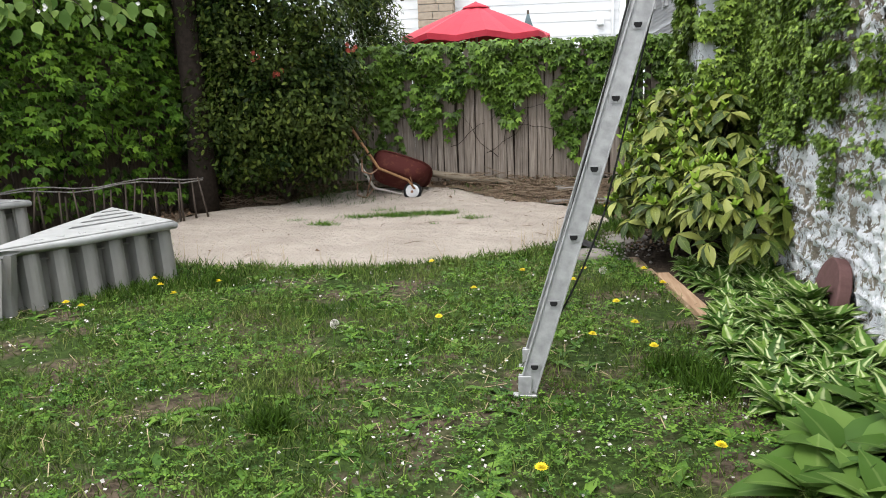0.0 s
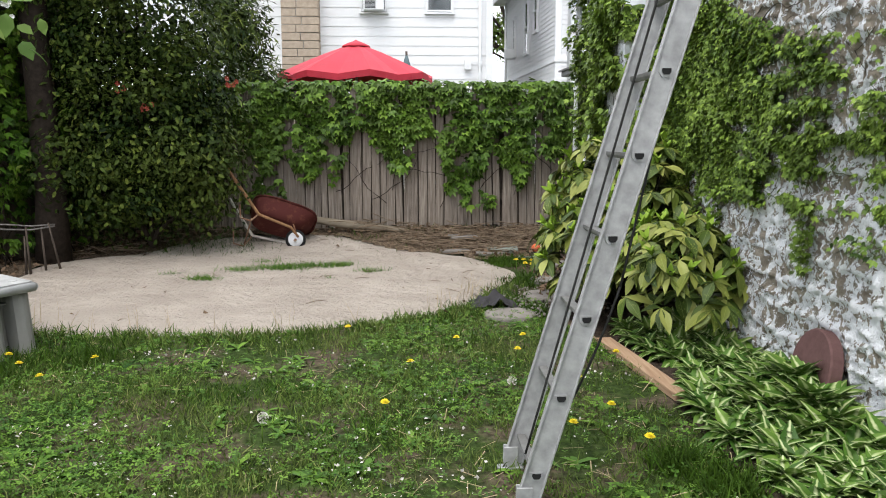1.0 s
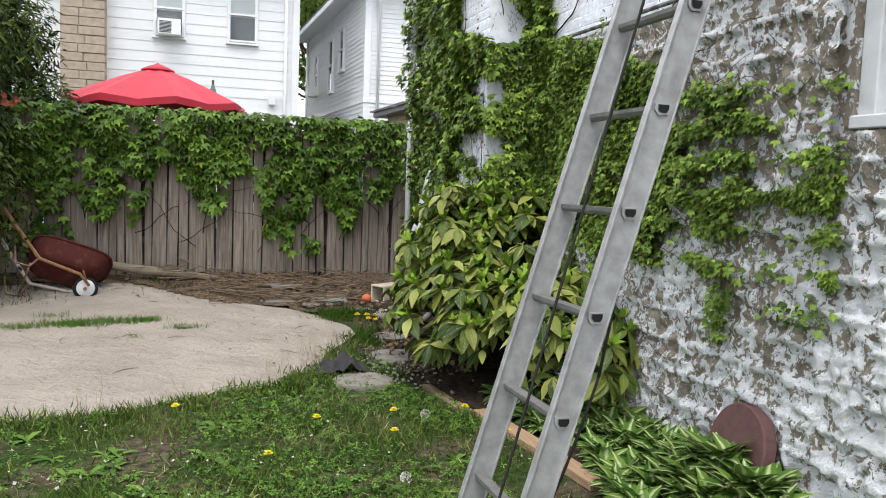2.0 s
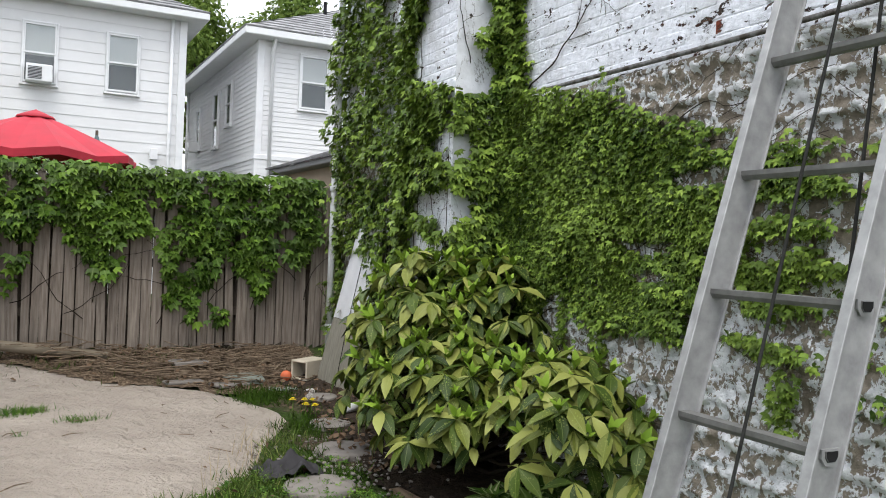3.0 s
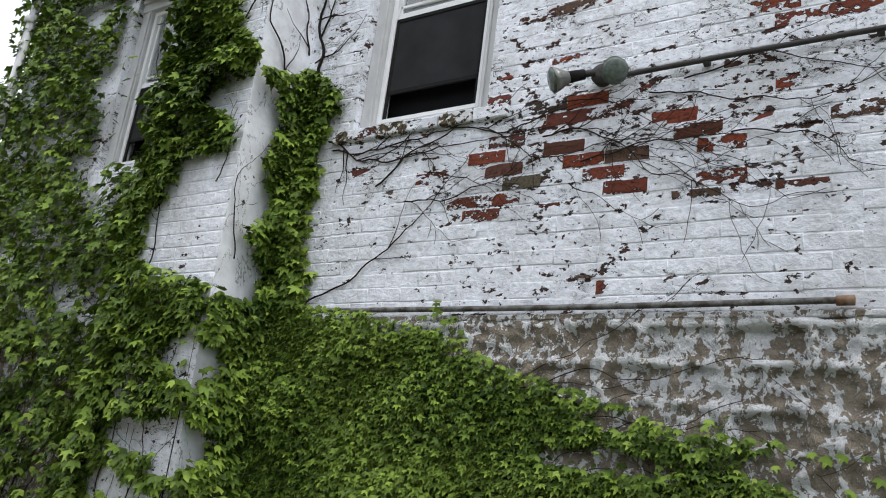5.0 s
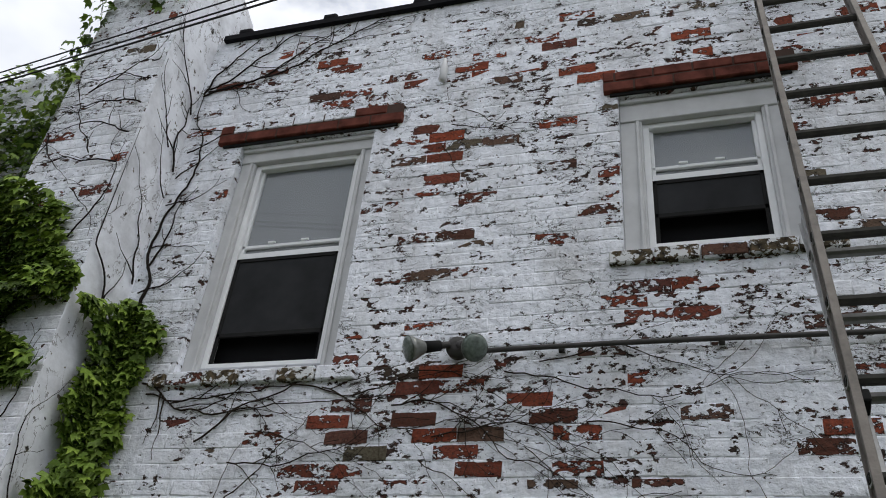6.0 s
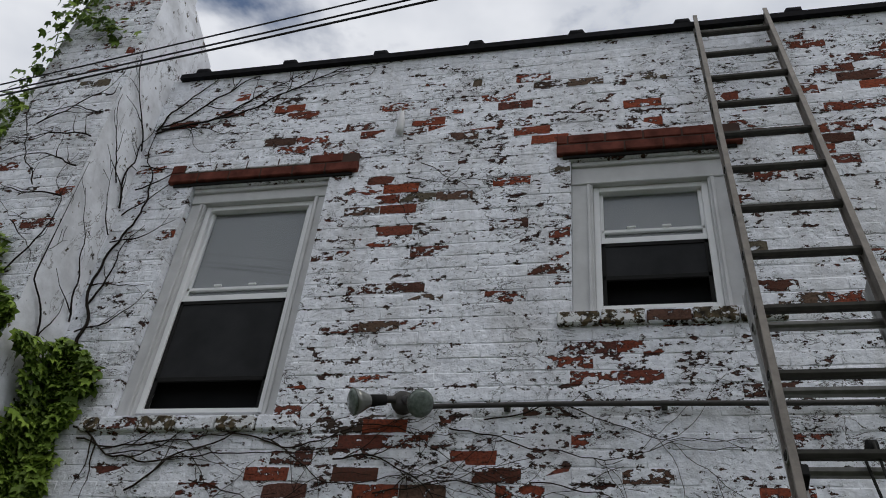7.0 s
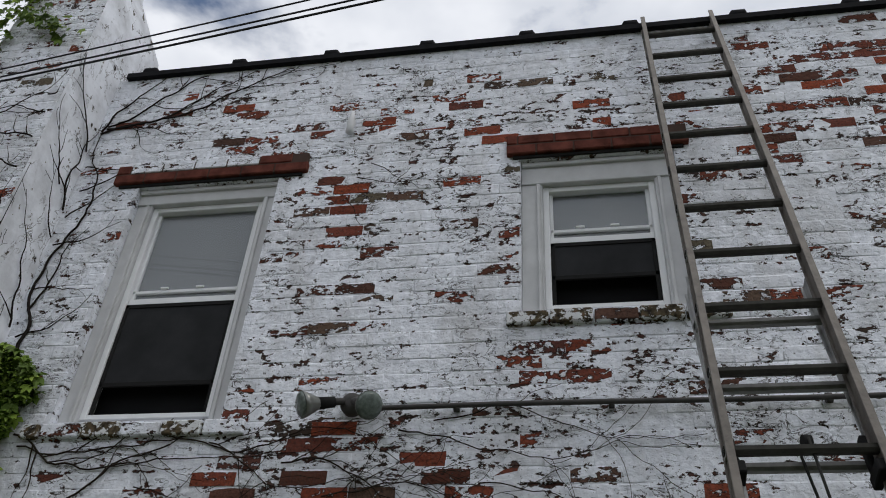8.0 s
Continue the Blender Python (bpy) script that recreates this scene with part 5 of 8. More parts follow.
def cover_side(x, z):
    """The chimney's flank: a column of ivy climbing the corner, whole below the ledge."""
    if z < 2.40:
        return 0.03 if x < 1.24 and (abs(z - 2.06) < 0.09 or abs(z - 1.66) < 0.08) else 1.2
    edge = lerp_at(z, [(2.40, 1.28), (2.50, 1.38), (2.62, 1.36), (2.72, 1.20), (2.80, 1.22), (2.86, 1.36), (3.07, 1.34), (3.12, 1.27), (3.37, 1.29), (3.60, 1.27), (3.63, 1.14), (3.69, 1.12), (3.72, 1.30), (3.78, 1.42), (3.84, 1.6)])
    return 1.2 if x > edge + 0.05 * noise.noise((x * 5, z * 9, 9)) else 0


def cover_corner(y, z):
    """The wall beside the column: its nearer half."""
    edge = lerp_at(z, [(2.36, 7.02), (2.55, 7.05), (2.79, 7.10), (3.11, 7.12), (3.44, 7.09), (3.55, 7.04), (3.64, 7.0), (3.70, 7.08), (3.78, 7.2), (3.86, 7.4)])
    return 1.2 if y > edge + 0.05 * noise.noise((y * 5, z * 9, 19)) else 0


def cover_far(y, z):
    """The stretch of wall between the chimney and the far corner."""
    v = 0.85 if z < 5.3 + 0.5 * noise.noise((y * 2, 0, 6)) else 0.3
    if W3[0] - 0.02 < y < W3[1] + 0.06 and W3[2] < z < W3[3]:
        v *= 0.03 if y > W3[0] + 0.05 else 0.3
    if noise.noise((y * 3.4, z * 3.0, 22)) > 0.22:
        v *= 0.15
    if 9.4 < y < 10.4 and z < 1.3:
        v *= 0.1
    for h in ((8.82, 1.05, 0.32, 0.23), (8.95, 1.43, 0.15, 0.13), (8.75, 0.72, 0.13, 0.1), (9.73, 3.02, 0.09, 0.14), (9.98, 2.92, 0.06, 0.12), (9.56, 2.06, 0.2, 0.09), (9.2, 2.57, 0.13, 0.1), (9.0, 2.44, 0.1, 0.1), (9.05, 3.35, 0.1, 0.35), (9.4, 2.4, 0.1, 0.06)):
        if ((y - h[0]) / h[2]) ** 2 + ((z - h[1]) / h[3]) ** 2 < 1:
            v *= 0.05
    return v


def wall_leaves(cover, n, u0, u1, z0, z1, place, out, size, layers=(0.02, 0.11)):
    """Random places over a wall where cover allows, as hanging leaves."""
    us, zs = RNG.uniform(u0, u1, n), RNG.uniform(z0, z1, n)
    keep = np.array([RNG.random() < cover(u, z) for u, z in zip(us, zs)])
    us, zs = us[keep], zs[keep]
    k = len(us)
    pts = np.array([place(u, z) for u, z in zip(us, zs)])
    o = np.array(out, float)
    lift = np.array([layers[0] + (layers[1] - layers[0]) * (0.5 + 0.8 * noise.noise((u * 3, z * 3, 40))) for u, z in zip(us, zs)]) * np.where(RNG.random(k) < 0.4, RNG.uniform(0.05, 0.35, k), RNG.uniform(0.8, 1.35, k))
    pts = pts + o * np.clip(lift, 0.012, None)[:, None]
    side = np.cross(o, (0, 0, 1))
    nrm = unit(o + RNG.normal(0, 0.45, (k, 3)) + np.array((0, 0, 0.75)))
    ups = unit(np.array((0, 0, -1.0)) + side * RNG.normal(0, 0.55, (k, 1)) + o * RNG.uniform(0.0, 0.55, (k, 1)))
    return frames_of(nrm, ups, RNG.uniform(*size, k), pts)


def stuff(name, me, label, category, parent=None):
    ob = new(name, me)
    if parent is not None:
        ob.parent = parent
    return tagged(ob, label, category, kind="stuff")


def chim_front_y0(z):
    return chim_corners(z)[0].y


mats = np.concatenate([
    wall_leaves(cover_right, 66000, 4.2, 7.32, 0.25, 2.45, lambda y, z: (WALL_X - 0.045, y, z), (-1, 0, 0), (0.021, 0.045), (0.008, 0.09)),
    wall_leaves(cover_side, 4400, 1.08, 1.52, 0.2, 3.9, lambda x, z: (x, 7.31, z), (-0.25, -1, 0), (0.04, 0.075), (0.01, 0.12)),
    wall_leaves(cover_corner, 2600, 6.95, 7.32, 2.36, 3.9, lambda y, z: (WALL_X - 0.01, y, z), (-1, -0.2, 0), (0.04, 0.075), (0.01, 0.13)),
    wall_leaves(cover_chimney, 15000, 7.3, 8.04, 0.15, 6.3, lambda y, z: (CHIM_X, max(y, chim_front_y0(z)), z), (-1, 0, 0), (0.04, 0.078), (0.01, 0.15)),
    wall_leaves(lambda x, z: 1.0 if z < 4.4 else 0.08, 3400, 1.05, 1.5, 0.2, 6.4, lambda x, z: (x, 8.03, z), (-0.4, 1, 0), (0.045, 0.085)),
    wall_leaves(cover_far, 24000, 8.02, 10.68, 0.15, 5.9, lambda y, z: (WALL_X - 0.02, y, z), (-1, 0, 0), (0.042, 0.08), (0.01, 0.18)),
    wall_leaves(lambda x, z: 0.9, 1500, 1.5, 1.9, 0.8, 6.0, lambda x, z: (x, 10.62, z), (-0.3, 1, 0), (0.06, 0.1), (0.02, 0.2)),
])
stuff("wall_ivy", scattered("wall_ivy", LOBED, mats, IVY), "dense green ivy climbing the wall and chimney", "ivy")


def cover_fence(x, z):
    low = 1.42 + 0.2 * noise.noise((x * 1.7, 0, 31)) + 0.12 * noise.noise((x * 5, 0, 33))
    for cx, w, d in ((-2.25, 0.22, 0.55), (-1.75, 0.28, 0.62), (-1.42, 0.13, 0.85), (-0.62, 0.25, 0.5), (0.05, 0.12, 0.75), (0.28, 0.25, 0.85), (0.8, 0.22, 0.5), (0.95, 0.14, 0.75), (1.35, 0.2, 0.35)):
        low = min(low, 1.42 - d * math.exp(-(((x - cx) / w) ** 2)))
    bare = (-1.22 < x < -0.95 and 0.6 < z < 1.55) or (-0.02 < x < 0.16 and z > 1.25 and z < 1.75) or (-1.6 < x < -1.48 and z < 1.45)
    v = min(max((z - low) / 0.06, 0), 1) * (0.3 if bare else 1.0)
    if gauss(x, z, 0.4, 0.62, 0.25, 0.16) > 0.4 or gauss(x, z, -2.3, 0.65, 0.3, 0.3) > 0.45:
        v = max(v, 0.6)
    return v * (0.12 if noise.noise((x * 3.8, z * 3.8, 14)) > 0.16 else 1)


mats = np.concatenate([
    wall_leaves(cover_fence, 9500, -3.4, 1.62, 0.35, 2.06, lambda x, z: (x, FENCE_Y - 0.02, z), (0, -1, 0), (0.065, 0.125), (0.02, 0.17)),
    wall_leaves(lambda x, z: 0.8, 700, -2.3, 1.65, 1.93, 2.06, lambda x, z: (x, FENCE_Y + 0.02, z), (0, -0.5, 0.8), (0.07, 0.11), (0.0, 0.05)),
])
stuff("fence_ivy", scattered("fence_ivy", LOBED, mats, FENCE_IVY), "broad-leaved green ivy hanging over the board fence", "ivy")

# stems of the ivy on the fence boards
bm = bmesh.new()
rs = random.Random(21)
for k in range(14):
    x, z = rs.uniform(-2.6, 1.5), rs.uniform(0.45, 1.0)
    pts = [(x, FENCE_Y - 0.025, z)]
    a = rs.uniform(0.3, 2.6)
    for s in range(9):
        a += rs.uniform(-0.5, 0.5)
        x, z = x + 0.10 * math.cos(a), min(z + 0.10 * abs(math.sin(a)), 1.9)
        pts.append((x, FENCE_Y - 0.024 - 0.012 * rs.random(), z))
    tube(bm, pts, [0.0045 - 0.0003 * i for i in range(len(pts))], 5)
stuff("fence_ivy_stems", bpy.data.meshes.new("fence_ivy_stems"), "thin brown ivy stems on the fence boards", "stems")
bm.to_mesh(bpy.data.objects["fence_ivy_stems"].data)
bm.free()
bpy.data.objects["fence_ivy_stems"].data.materials.append(VINE)


# strands of ivy round the chimney's head
ms = []
for line, n in (([(8.05, 4.9), (8.03, 5.3), (8.0, 5.7), (7.98, 6.1), (7.96, 6.4), (7.95, 6.8)], 190), ([(7.95, 6.55), (7.88, 6.35), (7.80, 6.1), (7.66, 5.95), (7.45, 5.85)], 120)):
    for k in range(n):
        u = RNG.uniform(0, len(line) - 1.001)
        i, f = int(u), u - int(u)
        y, z = line[i][0] * (1 - f) + line[i + 1][0] * f + RNG.normal(0, 0.045), line[i][1] * (1 - f) + line[i + 1][1] * f + RNG.normal(0, 0.04)
        o = np.array((-1.0, 0.3 if y > 7.94 else 0.0, 0.0))
        ms.append(frames_of(unit(o + RNG.normal(0, 0.4, 3) + np.array((0, 0, 0.4)))[None], unit(np.array((0, 0, -1.0)) + RNG.normal(0, 0.5, 3))[None], [RNG.uniform(0.04, 0.07)], np.array([(CHIM_X - RNG.uniform(0.01, 0.09), y, z)]))[0])
stuff("chimney_ivy", scattered("chimney_ivy", LOBED, np.array(ms), IVY), "thin strands of ivy on the chimney's head", "ivy")


# bare stems creeping over the painted brick
def creeper(bm, start, angle, length, rad, seed, place, fork=0.16, depth=0):
    """A branching stem in a wall's plane; place(u, z) gives the world point."""
    r = random.Random(seed)
    u, z = start
    pts, radii = [place(u, z)], [rad]
    n = int(length / 0.045)
    bend, aim = r.uniform(-0.012, 0.012), angle
    for s in range(n):
        if place is on_wall and any(w[0] - 0.04 < u < w[1] + 0.04 and w[2] - 0.03 < z < w[3] + 0.2 for w in (W1, W2)) or z > ROOF_Z - 0.05 and place is on_wall:
            break
        aim += bend
        angle += 0.25 * (aim - angle) + r.uniform(-0.36, 0.36)
        u, z = u + 0.045 * math.cos(angle), z + 0.045 * math.sin(angle)
        pts.append(place(u, z))
        radii.append(max(rad * (1 - 0.8 * (s + 1) / n), 0.0014))
        if depth < 3 and r.random() < fork:
            creeper(bm, (u, z), angle + r.choice((-1, 1)) * r.uniform(0.4, 0.9), length * r.uniform(0.15, 0.38), radii[-1] * 0.75, r.randrange(10**6), place, fork, depth + 1)
    if len(pts) > 2:
        tube(bm, pts, radii, 4, cap=False)


def on_wall(u, z):
    return (WALL_X - 0.012, u, z)


def on_corner(u, z):
    return (WALL_X - 0.013, min(u, 7.322), z)


def on_chimney_side(u, z):
    """u runs out from the wall, in metres, to the chimney's front edge."""
    fr, br = chim_corners(z)[:2]
    k = min(max(u / 0.40, 0.02), 0.98)
    return (WALL_X + (CHIM_X - WALL_X) * k, br.y + (fr.y - br.y) * k - 0.014, z)


def on_chimney_front(u, z):
    return (CHIM_X - 0.018, max(u, chim_front_y0(z) + 0.02), z)


def stems(name, runs, material, label):
    bm = bmesh.new()
    for args in runs:
        creeper(bm, *args)
    me = bpy.data.meshes.new(name)
    bm.to_mesh(me)
    bm.free()
    me.materials.append(material)
    return stuff(name, me, label, "stems")


PI = math.pi
stems("creeper_stems", [
    # from the ledge by the corner, fanning out towards the ladder under the window
    ((7.06, 2.42), -PI * 1.16, 1.3, 0.0055, 41, on_wall, 0.05), ((7.08, 3.36), -PI * 1.0, 1.4, 0.006, 5, on_wall, 0.2), ((7.04, 3.30), -PI * 0.99, 1.6, 0.005, 82, on_wall, 0.2), ((6.7, 3.05), -PI * 1.08, 1.1, 0.005, 7, on_wall, 0.22),
    ((6.5, 2.95), -PI * 1.03, 1.0, 0.004, 83, on_wall, 0.25), ((6.3, 3.34), -PI * 0.97, 1.5, 0.0045, 84, on_wall, 0.22), ((6.1, 3.30), -PI * 0.95, 1.1, 0.004, 85, on_wall, 0.25),
    ((5.75, 3.20), -PI * 0.98, 1.4, 0.0042, 9, on_wall, 0.22), ((5.55, 3.05), -PI * 0.96, 1.0, 0.0038, 86, on_wall, 0.25), ((5.25, 3.34), -PI * 0.96, 1.3, 0.0038, 33, on_wall, 0.2), ((5.1, 3.38), -PI * 0.98, 1.2, 0.0036, 87, on_wall, 0.2),
    ((4.9, 3.1), -PI * 0.95, 0.8, 0.0034, 88, on_wall, 0.2), ((5.6, 2.95), -PI * 0.8, 0.5, 0.003, 89, on_wall, 0.2), ((5.15, 3.0), -PI * 0.7, 0.45, 0.003, 90, on_wall, 0.2), ((6.4, 3.1), -PI * 0.85, 0.8, 0.0035, 91, on_wall, 0.25),
    ((5.62, 4.85), -PI * 0.9, 0.5, 0.003, 61, on_wall, 0.3), ((5.66, 4.7), -PI * 0.6, 0.4, 0.003, 62, on_wall, 0.3), ((5.55, 4.95), -PI * 0.8, 0.4, 0.003, 63, on_wall, 0.3),
], VINE, "dark bare creeper stems over the painted brick")
stems("dry_creeper_stems", [
    # one old stem climbs the corner, throwing shoots over the flank
    ((7.29, 3.5), PI * 0.5, 2.1, 0.0105, 11, on_corner, 0.05), ((0.17, 3.65), PI * 0.41, 1.1, 0.006, 12, on_chimney_side, 0.22), ((0.03, 3.95), PI * 0.40, 0.8, 0.0055, 71, on_chimney_side, 0.22), ((0.02, 4.55), PI * 0.20, 0.42, 0.0042, 92, on_chimney_side, 0.24),
    ((0.02, 4.75), PI * 0.40, 0.8, 0.0065, 93, on_chimney_side, 0.22), ((0.13, 4.85), PI * 0.36, 0.6, 0.0045, 94, on_chimney_side, 0.22), ((0.04, 5.2), PI * 0.36, 0.75, 0.0055, 95, on_chimney_side, 0.24), ((0.30, 2.6), PI * 0.52, 0.8, 0.004, 70, on_chimney_side, 0.1),
    ((7.96, 4.80), -PI * 0.6, 0.55, 0.005, 77, on_chimney_front, 0.15), ((7.62, 4.35), -PI * 0.7, 0.45, 0.004, 78, on_chimney_front, 0.15),
    ((7.42, 5.3), PI * 0.95, 0.5, 0.004, 72, on_chimney_front, 0.3), ((7.38, 4.72), PI * 0.12, 0.65, 0.0055, 75, on_chimney_front, 0.3), ((7.38, 4.95), PI * 0.06, 0.65, 0.0055, 76, on_chimney_front, 0.3), ((7.38, 5.15), PI * 0.04, 0.6, 0.0045, 74, on_chimney_front, 0.3), ((7.38, 4.5), PI * 0.1, 0.65, 0.0055, 73, on_chimney_front, 0.3),
    ((7.33, 5.40), -PI * 1.25, 0.8, 0.0065, 15, on_wall, 0.22), ((7.33, 5.38), -PI * 1.12, 1.3, 0.0065, 16, on_wall, 0.22), ((7.3, 5.42), -PI * 1.05, 1.8, 0.007, 17, on_wall, 0.26), ((7.3, 5.44), -PI * 1.16, 1.5, 0.006, 96, on_wall, 0.24), ((7.3, 4.9), -PI * 1.12, 0.6, 0.0045, 18, on_wall, 0.25),
    ((7.32, 4.5), -PI * 1.12, 0.45, 0.0042, 19, on_wall, 0.25), ((7.32, 4.2), -PI * 1.1, 0.4, 0.0042, 20, on_wall, 0.2), ((7.3, 3.9), -PI * 1.25, 0.5, 0.0045, 36, on_wall, 0.2), ((7.32, 4.7), -PI * 1.2, 0.5, 0.0042, 37, on_wall, 0.25), ((7.32, 5.1), -PI * 1.0, 0.7, 0.0042, 97, on_wall, 0.2),
    ((7.5, 4.0), PI * 0.6, 0.9, 0.0045, 21, on_chimney_front, 0.2), ((7.6, 4.6), PI * 0.4, 0.9, 0.0045, 22, on_chimney_front, 0.2), ((7.85, 2.55), PI * 0.52, 0.6, 0.004, 23, on_chimney_front, 0.16), ((7.45, 3.0), PI * 0.6, 0.5, 0.0035, 98, on_chimney_front, 0.2),
    ((7.8, 5.1), PI * 0.7, 0.7, 0.0045, 24, on_chimney_front, 0.2),
], VINE_PALE, "dry dark creeper stems on the chimney and wall")


def on_stone(u, z):
    return (WALL_X - 0.05, u, z)


stems("ivy_stem_mat", [((6.9 - 0.02 * k, 1.0 + 0.052 * k), PI * (1.02 + 0.03 * math.sin(k * 1.7)), 0.9 + 1.0 * abs(math.sin(k * 2.3)), 0.0045, 300 + k, on_stone, 0.06) for k in range(22)]
      + [((7.33 + 0.028 * k, 0.3 + 0.2 * (k % 4)), PI * 0.5, 1.45, 0.005, 400 + k, on_chimney_front, 0.10) for k in range(0, 24, 3)]
      + [((7.98 - 0.05 * k, 2.9), PI * 0.5, 1.2, 0.006, 440 + k, on_chimney_front, 0.1) for k in range(3)]
      + [((8.1 + 0.1 * k, 0.2 + 0.9 * (k % 3)), PI * 0.5, 2.8, 0.008, 460 + k, on_wall, 0.10) for k in range(0, 25, 3)], VINE, "mat of dark stems under the ivy leaves")


# ---- shrubs, hedge and trees ----
def cloud(centres, n, size, leaf, material, name, inner=0.45, droop=0.3):
    """Leaves in the outer shells of ellipsoids (x, y, z, rx, ry, rz), facing outwards with scatter."""
    ms = []
    total = sum(c[3] * c[4] * c[5] for c in centres) ** 1.0
    for x, y, z, rx, ry, rz in centres:
        k = int(n * rx * ry * rz / total)
        d = unit(RNG.normal(0, 1, (k, 3)))
        rad = RNG.uniform(inner ** 2, 1.0, k) ** 0.5
        wob = np.array([1 + 0.28 * noise.noise(Vector(v) * 2.3 + Vector((x, y, z))) for v in d])
        p = np.array((x, y, z)) + d * (rad * wob)[:, None] * np.array((rx, ry, rz))
        ok = p[:, 2] > 0.05
        p, d = p[ok], d[ok]
        nrm = unit(d + RNG.normal(0, 0.55, d.shape) + np.array((0, 0, 0.5)))
        ups = unit(d * 0.8 + RNG.normal(0, 0.7, d.shape) + np.array((0, 0, -droop)))
        ms.append(frames_of(nrm, ups, RNG.uniform(*size, len(p)), p))
    return scattered(name, leaf, np.concatenate(ms), material)


def branches(bm, base, tips, rad, seed, wander=0.12):
    r = random.Random(seed)
    for t in tips:
        a, b = Vector(base), Vector(t)
        pts = [a.lerp(b, k / 6) + Vector((r.uniform(-1, 1), r.uniform(-1, 1), r.uniform(-0.5, 0.5))) * wander * math.sin(math.pi * k / 6) for k in range(7)]
        tube(bm, pts, [rad * (1 - 0.8 * k / 6) for k in range(7)], 6)
    return bm


shrub = thing("flowering_shrub", (-3.5, 10.5, 0.1), "tall dark-leaved shrub with small red flowers by the fence", "shrub")
inv = shrub.matrix_world.inverted()
s_c = [(-3.45, 10.45, 1.5, 1.05, 0.75, 1.25), (-2.95, 10.5, 1.15, 0.72, 0.6, 0.95), (-4.0, 10.3, 1.2, 0.8, 0.7, 1.1), (-3.4, 10.5, 2.6, 0.95, 0.75, 0.8), (-2.9, 10.6, 2.0, 0.55, 0.5, 0.55), (-4.1, 10.4, 2.7, 0.8, 0.7, 0.9), (-3.6, 10.6, 0.7, 0.9, 0.5, 0.5)]
rsc = random.Random(31)
for cx, cy, cz, rx, ry, rz in list(s_c):
    for k in range(7):
        a, e = rsc.uniform(-2.6, -0.5), rsc.uniform(-0.5, 1.2)
        q = rsc.uniform(0.2, 0.34)
        if cx + rx * math.cos(a) * math.cos(e) > -2.75:
            continue
        s_c.append((cx + rx * math.cos(a) * math.cos(e), cy + ry * math.sin(a) * math.cos(e), cz + rz * math.sin(e), q * 1.3, q, q * 0.7))
ob = new("crown", cloud(s_c, 25000, (0.048, 0.098), OVAL, SHRUB_LEAF, "crown", 0.4))
ob.parent, ob.matrix_parent_inverse = shrub, inv
tagged(ob, "small dark green leaves", kind="stuff")
bm = branches(bmesh.new(), (-3.5, 10.5, 0.1), [(-3.0, 10.4, 1.6), (-3.4, 10.3, 2.6), (-4.0, 10.3, 2.4), (-2.7, 10.5, 1.3), (-4.3, 10.2, 1.5), (-3.6, 10.7, 3.0)], 0.035, 5)
ob = part("stem", bm, BARK, shrub)
ob.matrix_parent_inverse = inv
rf = random.Random(8)
for cx, cz in ((-3.3, 1.7), (-2.4, 1.95), (-3.6, 1.9)):
    bm = bmesh.new()
    for k in range(5):
        p = Vector((cx + rf.uniform(-0.09, 0.09), 9.78 + rf.uniform(-0.06, 0.06) + 0.25 * abs(cx + 3.3), cz + rf.uniform(-0.05, 0.05)))
        for q in range(5):
            a = q * 1.2566
            v = [bm.verts.new(p), bm.verts.new(p + Vector((0.022 * math.cos(a), -0.012, 0.03 * math.sin(a)))), bm.verts.new(p + Vector((0.03 * math.cos(a + 0.9), -0.012, 0.03 * math.sin(a + 0.9))))]
            bm.faces.new(v)
    ob = part("blossom", bm, RED_FLOWER, shrub, "red blossom cluster")
    ob.matrix_parent_inverse = inv

# ivy hedge on the yard's far left
hedge = thing("ivy_hedge", (-5.6, 8.6, 0.0), "high hedge of ivy along the yard's side", "hedge")
inv = hedge.matrix_world.inverted()
H_A, H_B = Vector((-4.35, 10.75, 0)), Vector((-6.9, 6.2, 0))
h_d = (H_B - H_A).normalized()
h_n = Vector((h_d.y * 1.0, -h_d.x, 0))
if h_n.x < 0:
    h_n = -h_n
ms = wall_leaves(lambda u, z: 1.0 if z > 0.75 + 0.2 * noise.noise((u * 2, 0, 3)) else 0.3, 15000, 0.0, (H_B - H_A).length + 1.5, 0.15, 4.4, lambda u, z: tuple(H_A + h_d * u + h_n * (0.25 * noise.noise((u * 1.6, z * 1.6, 4))) + Vector((0, 0, z))), tuple(h_n), (0.075, 0.125), (0.0, 0.35))
ob = new("leaves", scattered("leaves", LOBED, ms, HEDGE_LEAF))
ob.parent, ob.matrix_parent_inverse = hedge, inv
tagged(ob, "glossy green ivy leaves", kind="stuff")
bm = bmesh.new()
m = Matrix.Translation(H_A - h_n * 0.25) @ Matrix.Rotation(math.atan2(h_d.y, h_d.x), 4, "Z")
box(bm, -0.4, -0.1, 0, (H_B - H_A).length + 2.0, 0.1, 4.3, m=m)
ob = part("fence_core", bm, DARK_WOOD, hedge, "dark boards hidden behind the ivy")
ob.matrix_parent_inverse = inv
rs = random.Random(3)
bm = bmesh.new()
for k in range(40):
    u = rs.uniform(0, 5)
    p = H_A + h_d * u + h_n * rs.uniform(0.1, 0.25)
    pts = [p + Vector((rs.uniform(-0.05, 0.05), rs.uniform(-0.05, 0.05), 0.1 * s)) for s in range(12)]
    tube(bm, pts, 0.008, 4, cap=False)
ob = part("stem", bm, VINE, hedge)
ob.matrix_parent_inverse = inv
